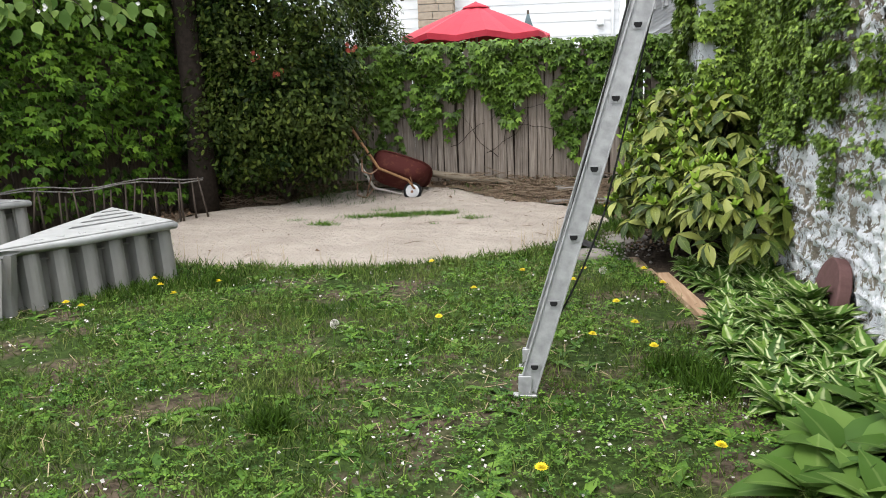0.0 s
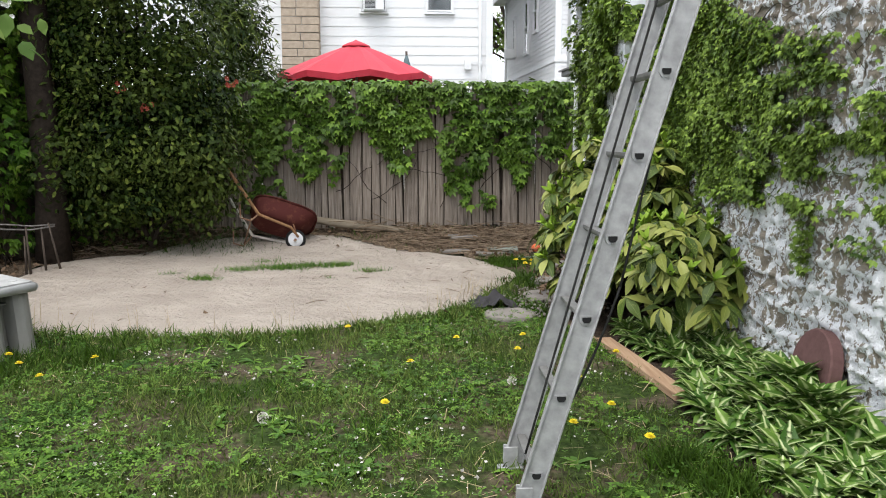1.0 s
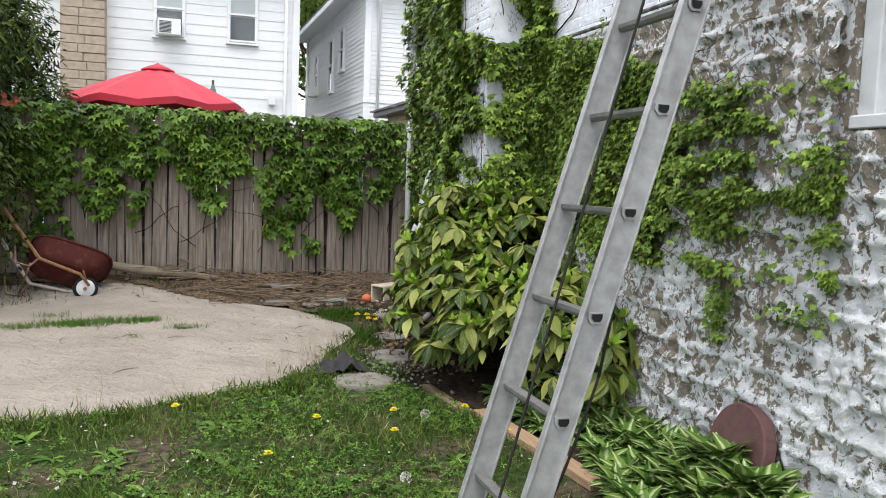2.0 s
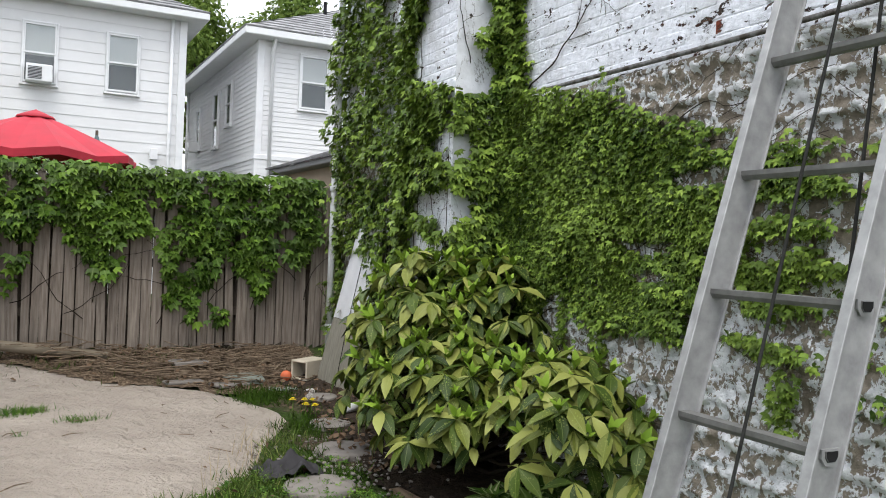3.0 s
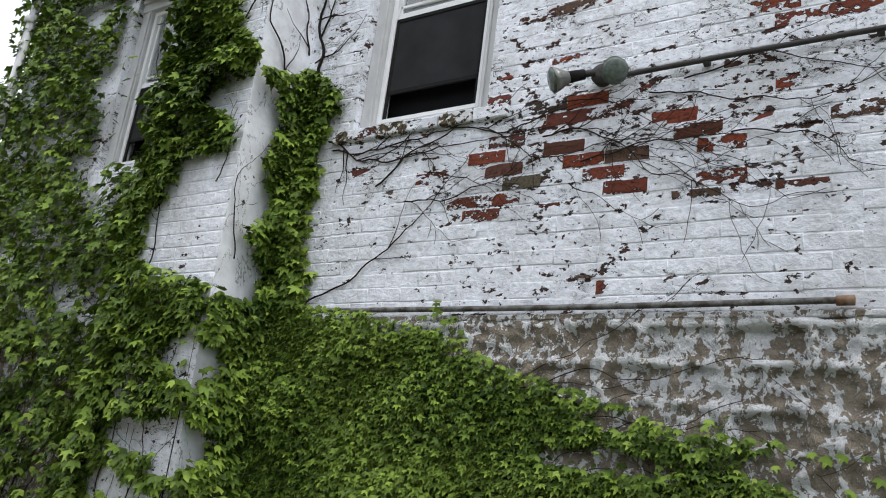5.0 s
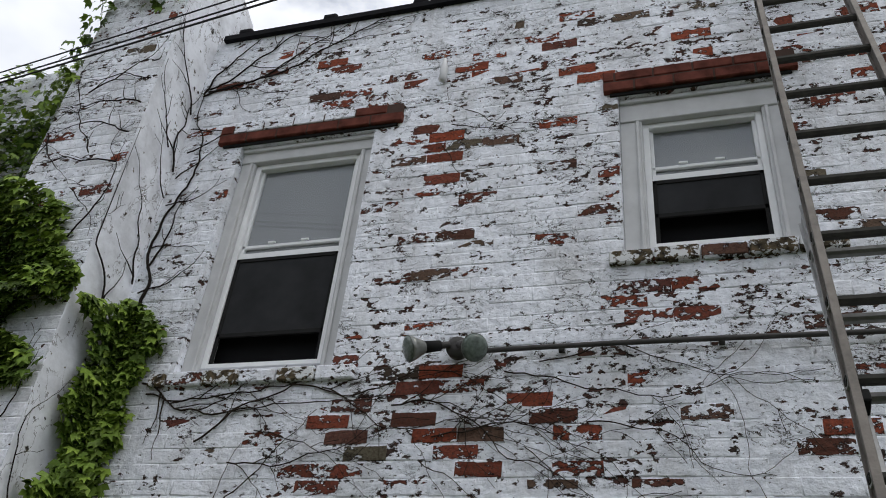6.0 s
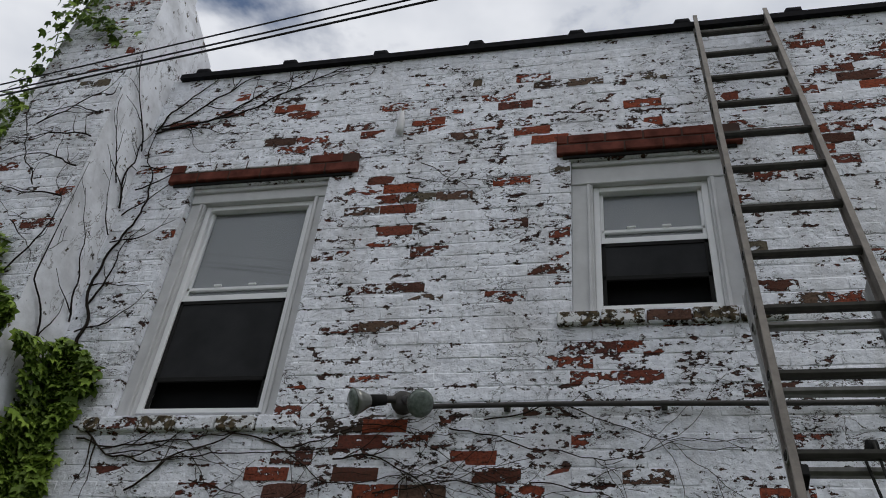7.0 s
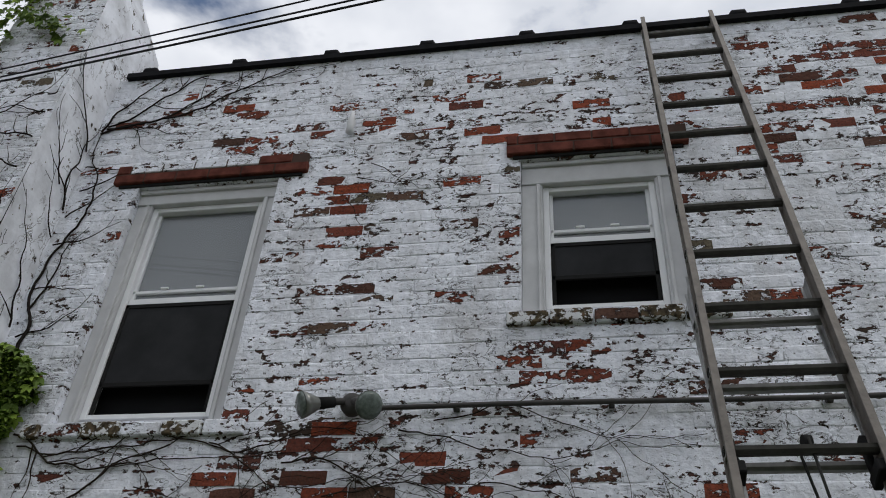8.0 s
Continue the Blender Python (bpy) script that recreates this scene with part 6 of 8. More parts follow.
trunk = thing("tree", (-4.42, 9.95, 0), "dark tree trunk beside the ivy hedge", "tree")
part("trunk", tubed([(0, 0, -0.1), (0.02, 0, 0.8), (-0.03, 0.02, 1.9), (-0.08, 0.05, 3.2), (-0.1, 0.05, 4.6)], [0.2, 0.16, 0.15, 0.15, 0.14], 10), BARK, trunk)
# crown enlarged, mostly unseen, to block sky light from the shrub and hedge
ob = new("crown", cloud([(-0.2, -0.2, 4.4, 2.2, 1.9, 0.9), (1.1, -0.3, 4.3, 1.5, 1.4, 0.7)], 11000, (0.07, 0.12), OVAL, SHRUB_LEAF, "crown", 0.2))
ob.parent = trunk
tagged(ob, "dark leaves, spread wide out of view to shade the shrub", kind="stuff")

conifer = thing("yew_tree", (-2.6, 12.95, 0), "dark bushy yew behind the fence", "conifer")
NEEDLE = leaf_shape([(0, 0.0), (0.5, 0.10), (1.0, 0.0)], 0.1, 0.1)
ob = new("crown", cloud([(0, 0, 2.1, 0.42, 0.4, 0.5), (-0.35, 0, 2.9, 0.55, 0.5, 0.7), (-0.6, 0.1, 3.7, 0.5, 0.5, 0.7), (-0.3, 0, 1.4, 0.6, 0.5, 0.8)], 14000, (0.09, 0.17), NEEDLE, SHRUB_LEAF, "crown", 0.25))
ob.parent = conifer
tagged(ob, kind="stuff")
part("trunk", tubed([(-0.2, 0, 0), (-0.3, 0, 1.6), (-0.5, 0.1, 3.8)], [0.07, 0.06, 0.03]), BARK, conifer)


def far_tree(x, y, top, rad, seed, n):
    ob = thing("tree", (x, y, 0), "tall spring-green tree behind the houses", "tree")
    r = random.Random(seed)
    tips = [Vector((r.uniform(-1, 1) * rad, r.uniform(-1, 1) * rad, top * r.uniform(0.4, 1.0))) for _ in range(34)]
    bm = bmesh.new()
    tube(bm, [(0, 0, 0), (0.1, 0, top * 0.3), (0, 0.1, top * 0.55)], [0.28, 0.2, 0.12], 8)
    part("trunk", bm, BARK, ob)
    tagged(part("branchwork", branches(bmesh.new(), (0, 0, top * 0.38), tips, 0.07, seed, 0.4), BARK, ob), "bare dark branchwork", kind="stuff")
    c = [(t.x * 0.9, t.y * 0.9, t.z, rad * 0.24, rad * 0.24, rad * 0.22) for t in tips]
    cr = new("crown", cloud(c, n, (0.14, 0.26), OVAL, FAR_LEAF, "crown", 0.1))
    cr.parent = ob
    tagged(cr, kind="stuff")
    return ob


far_tree(4.7, 34, 11.3, 3.9, 2, 26000)
far_tree(-9.0, 30, 10.0, 3.2, 3, 3000)

# overhanging blossom branch at the lawn's far side, from a slim tree out of view
branch = thing("blossom_tree", (-4.6, 3.2, 0.0), "slim tree with an overhanging branch of bright leaves and white blossom", "tree")
inv = branch.matrix_world.inverted()
bm = tubed([(-4.6, 3.2, -0.1), (-4.55, 3.25, 1.2), (-4.45, 3.4, 2.6)], [0.07, 0.06, 0.045], 8)
tube(bm, [(-4.47, 3.38, 2.4), (-3.6, 3.9, 2.45), (-2.9, 4.3, 2.2), (-2.35, 4.5, 1.95)], [0.035, 0.025, 0.014, 0.005], 6)
tips = [(-2.32, 4.46, 1.82), (-2.48, 4.3, 1.80), (-2.68, 4.2, 1.80), (-2.9, 4.1, 1.85), (-2.55, 4.55, 1.93), (-2.75, 4.5, 1.95), (-3.0, 4.4, 2.0)]
branches(bm, (-2.95, 4.28, 2.2), tips, 0.008, 4, 0.05)
ob = part("trunk", bm, BARK, branch)
ob.matrix_parent_inverse = inv
ms = []
for t in tips:
    k = 11
    p = np.array(t) + RNG.normal(0, 0.07, (k, 3)) + np.array((0, 0, 0.05))
    nrm = unit(np.array((0.3, -0.6, 0.6)) + RNG.normal(0, 0.4, (k, 3)))
    ms.append(frames_of(nrm, unit(np.array((0.1, 0, -1.0)) + RNG.normal(0, 0.4, (k, 3))), RNG.uniform(0.07, 0.12, k), p))
ob = new("leaves", scattered("leaves", leaf_shape([(0, 0.0), (0.25, 0.24), (0.6, 0.28), (1.0, 0.0)], 0.2, 0.2), np.concatenate(ms), TREE_LEAF))
ob.parent, ob.matrix_parent_inverse = branch, inv
tagged(ob, "bright yellow-green leaves", kind="stuff")
bm = bmesh.new()
for t in tips[:5]:
    for k in range(7):
        p = Vector(t) + Vector((RNG.normal(0, 0.03), RNG.normal(0, 0.03), 0.09 + RNG.normal(0, 0.04)))
        for q in range(5):
            a = q * 1.2566
            bm.faces.new([bm.verts.new(p), bm.verts.new(p + Vector((0.011 * math.cos(a), -0.006, 0.011 * math.sin(a)))), bm.verts.new(p + Vector((0.011 * math.cos(a + 1), -0.006, 0.011 * math.sin(a + 1))))])
ob = part("blossom", bm, WHITE_FLOWER, branch, "white blossom")
ob.matrix_parent_inverse = inv

# ---- the speckled shrub by the wall ----
AUC_LEAF = leaf_shape([(0, 0.015), (0.12, 0.07), (0.35, 0.19), (0.6, 0.2), (0.82, 0.11), (1.0, 0.0)], 0.3, 0.35)
aucuba = thing("aucuba_shrub", (1.0, 6.9, 0.05), "broad evergreen shrub with large speckled yellow-green leaves", "shrub")
inv = aucuba.matrix_world.inverted()
auc = [(0.99, 7.30, 0.66, 0.56, 0.60, 0.74), (1.13, 6.2, 0.40, 0.46, 0.78, 0.50), (0.82, 6.75, 0.42, 0.46, 0.55, 0.5), (1.22, 7.0, 0.75, 0.4, 0.5, 0.6), (1.0, 6.75, 0.38, 0.42, 0.5, 0.52)]
whorls = []
for x, y, z, rx, ry, rz in auc:
    for k in range(int(620 * rx * ry)):
        d = unit(RNG.normal(0, 1, 3))
        if d[2] < -0.35:
            d[2] *= -1
        w = 1 + 0.16 * noise.noise(Vector(d) * 3 + Vector((x, y, z)))
        p = np.array((x, y, z)) + d * np.array((rx, ry, rz)) * w * RNG.uniform(0.72, 1.0)
        inside = any(((p[0] - c[0]) / c[3]) ** 2 + ((p[1] - c[1]) / c[4]) ** 2 + ((p[2] - c[2]) / c[5]) ** 2 < 0.5 for c in auc)
        if not inside and p[2] > (0.34 if p[1] < 6.7 else 0.24) and p[0] < 1.47:
            whorls.append((p, d))
ms, shoots = [], []
for p, d in whorls:
    k = RNG.integers(5, 8)
    a0 = RNG.uniform(0, 6.28)
    ax = Vector(unit(d + np.array((0, 0, 0.9))))
    s1 = ax.orthogonal().normalized()
    s2 = ax.cross(s1)
    for q in range(k):
        a = a0 + q * 2.4
        side = s1 * math.cos(a) + s2 * math.sin(a)
        along = (side * 1.0 + Vector(d) * 0.35 + Vector((RNG.normal(0, 0.25), RNG.normal(0, 0.25), 0.35 - RNG.uniform(0, 1.5)))).normalized()
        nrm = (ax + Vector((RNG.normal(0, 0.3), RNG.normal(0, 0.3), 0.5)) + side * 0.3).normalized()
        ms.append(frames_of(np.array([nrm]), np.array([along]), [RNG.uniform(0.11, 0.185)], np.array([p]))[0])
    for q in range(6):   # young upright shoots
        if d[2] > 0.0 and (p[0] * 37) % 1.0 < 0.6:
            side = s1 * math.cos(q * 1.57 + a0) + s2 * math.sin(q * 1.57 + a0)
            along = (ax + side * 0.45).normalized()
            shoots.append(frames_of(np.array([tuple(side * -1 + ax * 0.2)]), np.array([along]), [RNG.uniform(0.055, 0.11)], np.array([p]))[0])
ob = new("young_foliage", scattered("young_foliage", AUC_LEAF, np.array(shoots), YOUNG))
ob.parent, ob.matrix_parent_inverse = aucuba, inv
tagged(ob, "bright upright young shoots", kind="stuff")
ms = np.array(ms)
# the leaves facing the lawn are single pieces, the rest one mass
order = np.argsort(ms[:, 0, 3] * 0.9 + ms[:, 1, 3] * 0.5 - ms[:, 2, 3] * 0.3)
near, rest = order[:290], order[290:]
ob = new("foliage", scattered("foliage", AUC_LEAF, ms[rest], AUCUBA))
ob.parent, ob.matrix_parent_inverse = aucuba, inv
tagged(ob, kind="stuff")
leaf_me = quick_mesh("leaf", AUC_LEAF[0], AUC_LEAF[1], AUCUBA, AUC_LEAF[2][AUC_LEAF[1]].reshape(-1, 2))
for k in near:
    ob = new("leaf", leaf_me)
    ob.parent, ob.matrix_parent_inverse = aucuba, inv
    ob.matrix_world = Matrix([(*row,) for row in ms[k]] + [(0, 0, 0, 1)])
bm = branches(bmesh.new(), (1.05, 7.1, 0.03), [tuple(p * 0.94 + np.array((1.0, 6.9, 0.1)) * 0.06) for p, d in whorls[::6]], 0.016, 9, 0.05)
ob = part("stem", bm, BARK, aucuba)
ob.matrix_parent_inverse = inv

# ---- hostas ----
HOSTA_LEAF = leaf_shape([(0, 0.012), (0.14, 0.03), (0.26, 0.25), (0.45, 0.33), (0.64, 0.30), (0.84, 0.16), (1.0, 0.0)], 0.4, 0.9)
hosta_me = quick_mesh("leaf", HOSTA_LEAF[0], HOSTA_LEAF[1], HOSTA, HOSTA_LEAF[2][HOSTA_LEAF[1]].reshape(-1, 2))


def rosette(ob, me, n, size, seed, spread=1.0):
    """Leaves springing from one foot and arching over."""
    r = random.Random(seed)
    for k in range(n):
        a = k * 2.39996 + r.uniform(-0.3, 0.3)
        rise = 0.35 + 1.25 * (1 - (k + 0.5) / n) * spread
        leaf = new("leaf", me)
        leaf.parent = ob
        s = size * r.uniform(0.75, 1.1)
        along = Vector((math.cos(a) * math.cos(rise), math.sin(a) * math.cos(rise), math.sin(rise)))
        nrm = Vector((-math.cos(a) * math.sin(rise), -math.sin(a) * math.sin(rise), math.cos(rise)))
        x = along.cross(nrm)
        leaf.matrix_basis = Matrix(((x.x * s, along.x * s, nrm.x * s, 0.02 * math.cos(a)), (x.y * s, along.y * s, nrm.y * s, 0.02 * math.sin(a)), (x.z * s, along.z * s, nrm.z * s, 0.0), (0, 0, 0, 1)))
    return ob


hosta = rosette(thing("hosta", (0.92, 5.0, 0.05), "low hosta with cream-streaked green leaves in the wall bed", "hosta", "hostas along the wall"), hosta_me, 26, 0.105, 1, 0.95)
spots = []
rh = random.Random(12)
y = 3.36
while y < 6.35:
    x0 = 0.80 if y < 4.8 else max(0.80 - 0.13 * (y - 4.9) + 0.16, 0.78)
    n = 6 if y < 4.9 else 5 if y < 5.9 else 4
    for k in range(n):
        spots.append((x0 + (1.38 - x0) * (k + rh.uniform(0.1, 0.9)) / n, y + rh.uniform(-0.08, 0.08)))
    y += 0.155
spots += [(1.2, 4.36), (1.22, 4.52), (1.21, 4.68), (1.2, 4.84), (1.27, 4.25), (1.12, 4.45), (1.12, 4.6)]
for k, (x, y) in enumerate(spots):
    c = copy_thing(hosta, pose(x, y, 0.05 + 0.03 * (x - 0.8) + 0.14 * math.exp(-((x - 1.34) ** 2 + 0.5 * (y - 4.6) ** 2) / 0.05), rh.uniform(-8, 8), rh.uniform(-8, 8), rh.uniform(0, 360)))
    f = rh.uniform(0.85, 1.15) * (1.15 if x > 1.12 else 1.0)
    c.matrix_basis = c.matrix_basis @ Matrix.Diagonal((f, f, f, 1))

# one big plain-leaved plant near the path
BROAD = leaf_shape([(0, 0.02), (0.2, 0.03), (0.28, 0.2), (0.46, 0.30), (0.64, 0.28), (0.83, 0.16), (1.0, 0.0)], 0.25, 0.5)
broad_me = quick_mesh("leaf", BROAD[0], BROAD[1], BIG_LEAF, BROAD[2][BROAD[1]].reshape(-1, 2))
for k, (x, y, n, s) in enumerate(((0.95, 2.98, 24, 0.29), (1.22, 3.3, 20, 0.28), (0.98, 2.6, 24, 0.29), (1.26, 2.92, 24, 0.30), (1.32, 2.1, 18, 0.36), (0.78, 2.74, 14, 0.25), (1.2, 2.65, 18, 0.29))):
    rosette(thing("broad_leaved_plant", (x, y, 0.02), "clump of large plain green pointed leaves at the lawn's edge", "plant", "broad-leaved clumps", turn=k * 50), broad_me, n, s, 40 + k, 0.6)


# ---- lawn ----
def lawn_points(n, x0, x1, y0, y1, dens):
    xs, ys = RNG.uniform(x0, x1, n), RNG.uniform(y0, y1, n)
    keep = np.array([not in_sand(x, y, 0.0) and not in_bed(x, y) and RNG.random() < dens(x, y) for x, y in zip(xs, ys)])
    xs, ys = xs[keep], ys[keep]
    zs = np.array([ground_z(x, y) for x, y in zip(xs, ys)])
    return np.stack([xs, ys, zs], 1)


def thick(x, y):
    """Patchy growth: bare in the worn middle, thick by the sand's rim."""
    v = 0.42 + 1.0 * noise.noise((x * 1.1, y * 1.1, 60)) + 0.75 * noise.noise((x * 3.3, y * 3.3, 61))
    rim = max(0.0, 1 - abs(math.hypot(x - SAND_C[0], y - SAND_C[1]) - 2.45) / 0.5)
    return min(max(v + 0.5 * rim, 0.06), 1.0) * (0.25 if y > 8.3 else 1)


BLADE = (np.array([(-0.5, 0, 0), (0.5, 0, 0), (-0.34, 0.14, 0.55), (0.34, 0.14, 0.55), (0, 0.52, 0.95)]) * np.array((0.09, 1, 1)), np.array([(0, 1, 3), (0, 3, 2), (2, 3, 4)]), np.array([(0, 0), (1, 0), (0.1, 0.6), (0.9, 0.6), (0.5, 1)]))


def blades(p, size, flat=0.35):
    k = len(p)
    a = RNG.uniform(0, 2 * math.pi, k)
    lean = RNG.normal(0, flat, (k, 2))
    nrm = np.stack([lean[:, 0], lean[:, 1], np.ones(k)], 1)
    ups = np.stack([np.cos(a), np.sin(a), np.zeros(k)], 1)
    return frames_of(nrm, ups, RNG.uniform(*size, k), p)


p = lawn_points(150000, -4.3, 1.15, 1.6, 7.6, thick)
stuff("lawn_grass", scattered("lawn_grass", BLADE, blades(p, (0.03, 0.075), 0.55), GRASS), "short patchy green lawn grass", "grass")
p = lawn_points(16000, -6.0, 1.4, -2.0, 1.8, lambda x, y: 0.7)
stuff("lawn_grass", scattered("lawn_grass", BLADE, blades(p, (0.05, 0.1), 0.5), GRASS), "lawn grass by the path's start", "grass")

# longer tufts along the sand's near rim and here and there
tuft = []
for k in range(60):
    a = RNG.uniform(-2.75, -0.25)
    rr = sand_edge(a) + RNG.uniform(0.0, 0.2)
    c = np.array((SAND_C[0] + 1.02 * rr * math.cos(a), SAND_C[1] + rr * math.sin(a), 0.0))
    tuft.append(c + np.concatenate([RNG.normal(0, 0.07, (40, 2)), np.zeros((40, 1))], 1))
for x, y in ((-0.9, 6.55), (-0.3, 6.8)):
    tuft.append(np.array((x, y, 0)) + np.concatenate([RNG.normal(0, 0.05, (260, 2)), np.zeros((260, 1))], 1))
tuft = np.concatenate(tuft)
stuff("grass_tufts", scattered("grass_tufts", BLADE, blades(tuft, (0.05, 0.11), 0.45), GRASS), "longer grass tufts at the edge of the sand", "grass")
dark = np.concatenate([np.array((x, y, 0)) + np.concatenate([RNG.normal(0, w, (n, 2)), np.zeros((n, 1))], 1) for x, y, n, w in ((-1.27, 3.21, 520, 0.034), (1.0, 3.75, 250, 0.06), (0.62, 3.75, 700, 0.08), (0.5, 4.0, 400, 0.07), (-3.0, 5.6, 500, 0.2), (-2.6, 5.9, 300, 0.12))])
stuff("dark_tufts", scattered("dark_tufts", BLADE, blades(dark, (0.06, 0.12), 0.45), TUFT), "dark green grass tufts in the lawn", "grass")
tall = []
for k in range(26):
    a = RNG.uniform(-2.5, -0.3)
    rr = sand_edge(a) + RNG.uniform(-0.1, 0.05)
    tall.append((SAND_C[0] + 1.02 * rr * math.cos(a) + RNG.normal(0, 0.05), SAND_C[1] + rr * math.sin(a), 0.0))
stuff("seed_stalks", scattered("seed_stalks", (BLADE[0] * np.array((0.25, 0.5, 1)), *BLADE[1:]), blades(np.array(tall * 3) + RNG.normal(0, 0.03, (len(tall) * 3, 3)) * np.array((1, 1, 0)), (0.16, 0.27), 0.25), STRAW), "thin dry seed stalks by the sand", "grass")

# clover and creeping weeds
TREFOIL = (np.array([(0, 0, 0)] + [(r_ * math.cos(a), r_ * math.sin(a), 0.05 * r_) for q in range(3) for r_, a in ((0.5, q * 2.094 - 0.5), (0.95, q * 2.094 - 0.28), (0.95, q * 2.094 + 0.28), (0.5, q * 2.094 + 0.5))]),
           np.array([t for q in range(3) for t in ((0, 1 + 4 * q, 2 + 4 * q), (0, 2 + 4 * q, 3 + 4 * q), (0, 3 + 4 * q, 4 + 4 * q))]), np.full((13, 2), 0.2))
p = lawn_points(80000, -4.3, 1.15, 1.6, 7.5, lambda x, y: min(max(0.32 + 1.2 * noise.noise((x * 1.1, y * 1.1, 70)), 0.03), 1))
p[:, 2] += RNG.uniform(0.008, 0.05, len(p))
nrm = unit(np.array((0, 0, 1.0)) + RNG.normal(0, 0.35, (len(p), 3)))
a = RNG.uniform(0, 6.28, len(p))
stuff("clover", scattered("clover", TREFOIL, frames_of(nrm, np.stack([np.cos(a), np.sin(a), 0 * a], 1), RNG.uniform(0.009, 0.023, len(p)), p), CLOVER), "clover and low weeds among the grass", "clover")
WEED = leaf_shape([(0, 0.02), (0.3, 0.12), (0.6, 0.17), (1.0, 0.0)], 0.2, 0.5)
ws = []
for c in lawn_points(420, -4.0, 1.0, 2.2, 7.3, lambda x, y: 0.8):
    k = 8
    a = np.arange(k) * 2.4 + RNG.uniform(0, 6)
    rise = RNG.uniform(0.1, 0.7, k)
    al = np.stack([np.cos(a) * np.cos(rise), np.sin(a) * np.cos(rise), np.sin(rise)], 1)
    nr = np.stack([-np.cos(a) * np.sin(rise), -np.sin(a) * np.sin(rise), np.cos(rise)], 1)
    ws.append(frames_of(nr, al, RNG.uniform(0.05, 0.12, k), np.tile(c, (k, 1))))
stuff("lawn_weeds", scattered("lawn_weeds", WEED, np.concatenate(ws), CLOVER), "flat rosettes of broad-leaved weeds in the lawn", "weeds")

# fallen petals, straw and bits
CHIP = (np.array([(-0.5, -0.4, 0), (0.5, -0.35, 0.12), (0.4, 0.45, 0), (-0.4, 0.4, 0.15)]), np.array([(0, 1, 2), (0, 2, 3)]), np.zeros((4, 2)))
p = lawn_points(13000, -4.2, 0.9, 1.9, 6.9, lambda x, y: min(max(0.42 - 0.10 * (y - 2.2) - 0.10 * abs(x + 1.6) + 1.1 * noise.noise((x * 3, y * 3, 80)) - 0.5 * noise.noise((x * 1.1, y * 1.1, 60)), 0.03), 1))
p[:, 2] += RNG.uniform(0.012, 0.05, len(p))
stuff("fallen_petals", scattered("fallen_petals", CHIP, frames_of(unit(np.array((0, 0, 1.0)) + RNG.normal(0, 0.5, (len(p), 3))), unit(RNG.normal(0, 1, (len(p), 3))), 0.004 + 0.015 * RNG.random(len(p)) ** 2.2, p), PETAL), "fallen white petals scattered on the lawn", "petals")
STALK = (np.array([(-0.02, -0.5, 0), (0.02, -0.5, 0), (0.02, 0.5, 0.06), (-0.02, 0.5, 0.06)]), np.array([(0, 1, 2), (0, 2, 3)]), np.zeros((4, 2)))
p = lawn_points(2300, -4.2, 1.0, 1.9, 7.2, lambda x, y: min(max(0.5 - 0.9 * noise.noise((x * 0.9, y * 0.9, 60)), 0.0), 1))
p[:, 2] += RNG.uniform(0.006, 0.03, len(p))
stuff("dry_grass_bits", scattered("dry_grass_bits", STALK, frames_of(unit(np.array((0, 0, 1.0)) + RNG.normal(0, 0.15, (len(p), 3))), unit(RNG.normal(0, 1, (len(p), 3)) * np.array((1, 1, 0.1))), RNG.uniform(0.04, 0.12, len(p)), p), STRAW), "dry straw-coloured grass bits on bare soil", "straw")

# dandelions
def dandelion(kind):
    ob = thing("dandelion", (0, 0, -5), "yellow dandelion flower in the grass" if kind else "white dandelion seed head in the grass", "flower", "dandelions in the lawn")
    part("stem", tubed([(0, 0, 0), (0.005, 0, 0.05), (0, 0.004, 0.095)], 0.0025, 5), CLOVER, ob)
    bm = bmesh.new()
    if kind:
        for ring, (rad, z, n) in enumerate(((0.026, 0.0, 14), (0.018, 0.006, 11), (0.010, 0.010, 8))):
            for q in range(n):
                a = 2 * math.pi * q / n + ring
                d, s = Vector((math.cos(a), math.sin(a), 0.25 + 0.25 * ring)), Vector((-math.sin(a), math.cos(a), 0)) * 0.004
                c = Vector((0, 0, 0.094 + z))
                bm.faces.new([bm.verts.new(c - s * 0.5), bm.verts.new(c + d * rad * 0.7 - s), bm.verts.new(c + d * rad), bm.verts.new(c + d * rad * 0.7 + s), bm.verts.new(c + s * 0.5)])
        part("flower_head", bm, YELLOW, ob, "bright yellow flower head")
    else:
        r = random.Random(1)
        for q in range(60):
            d = Vector((r.gauss(0, 1), r.gauss(0, 1), r.gauss(0, 1))).normalized()
            c = Vector((0, 0, 0.11))
            o = d.orthogonal().normalized() * 0.006
            bm.faces.new([bm.verts.new(c + d * 0.022), bm.verts.new(c + d * 0.026 + o), bm.verts.new(c + d * 0.026 - o)])
            bm.faces.new([bm.verts.new(c), bm.verts.new(c + d * 0.024 + o * 0.1), bm.verts.new(c + d * 0.024 - o * 0.1)])
        part("seed_head", bm, PETAL, ob, "fluffy white seed head")
    return ob


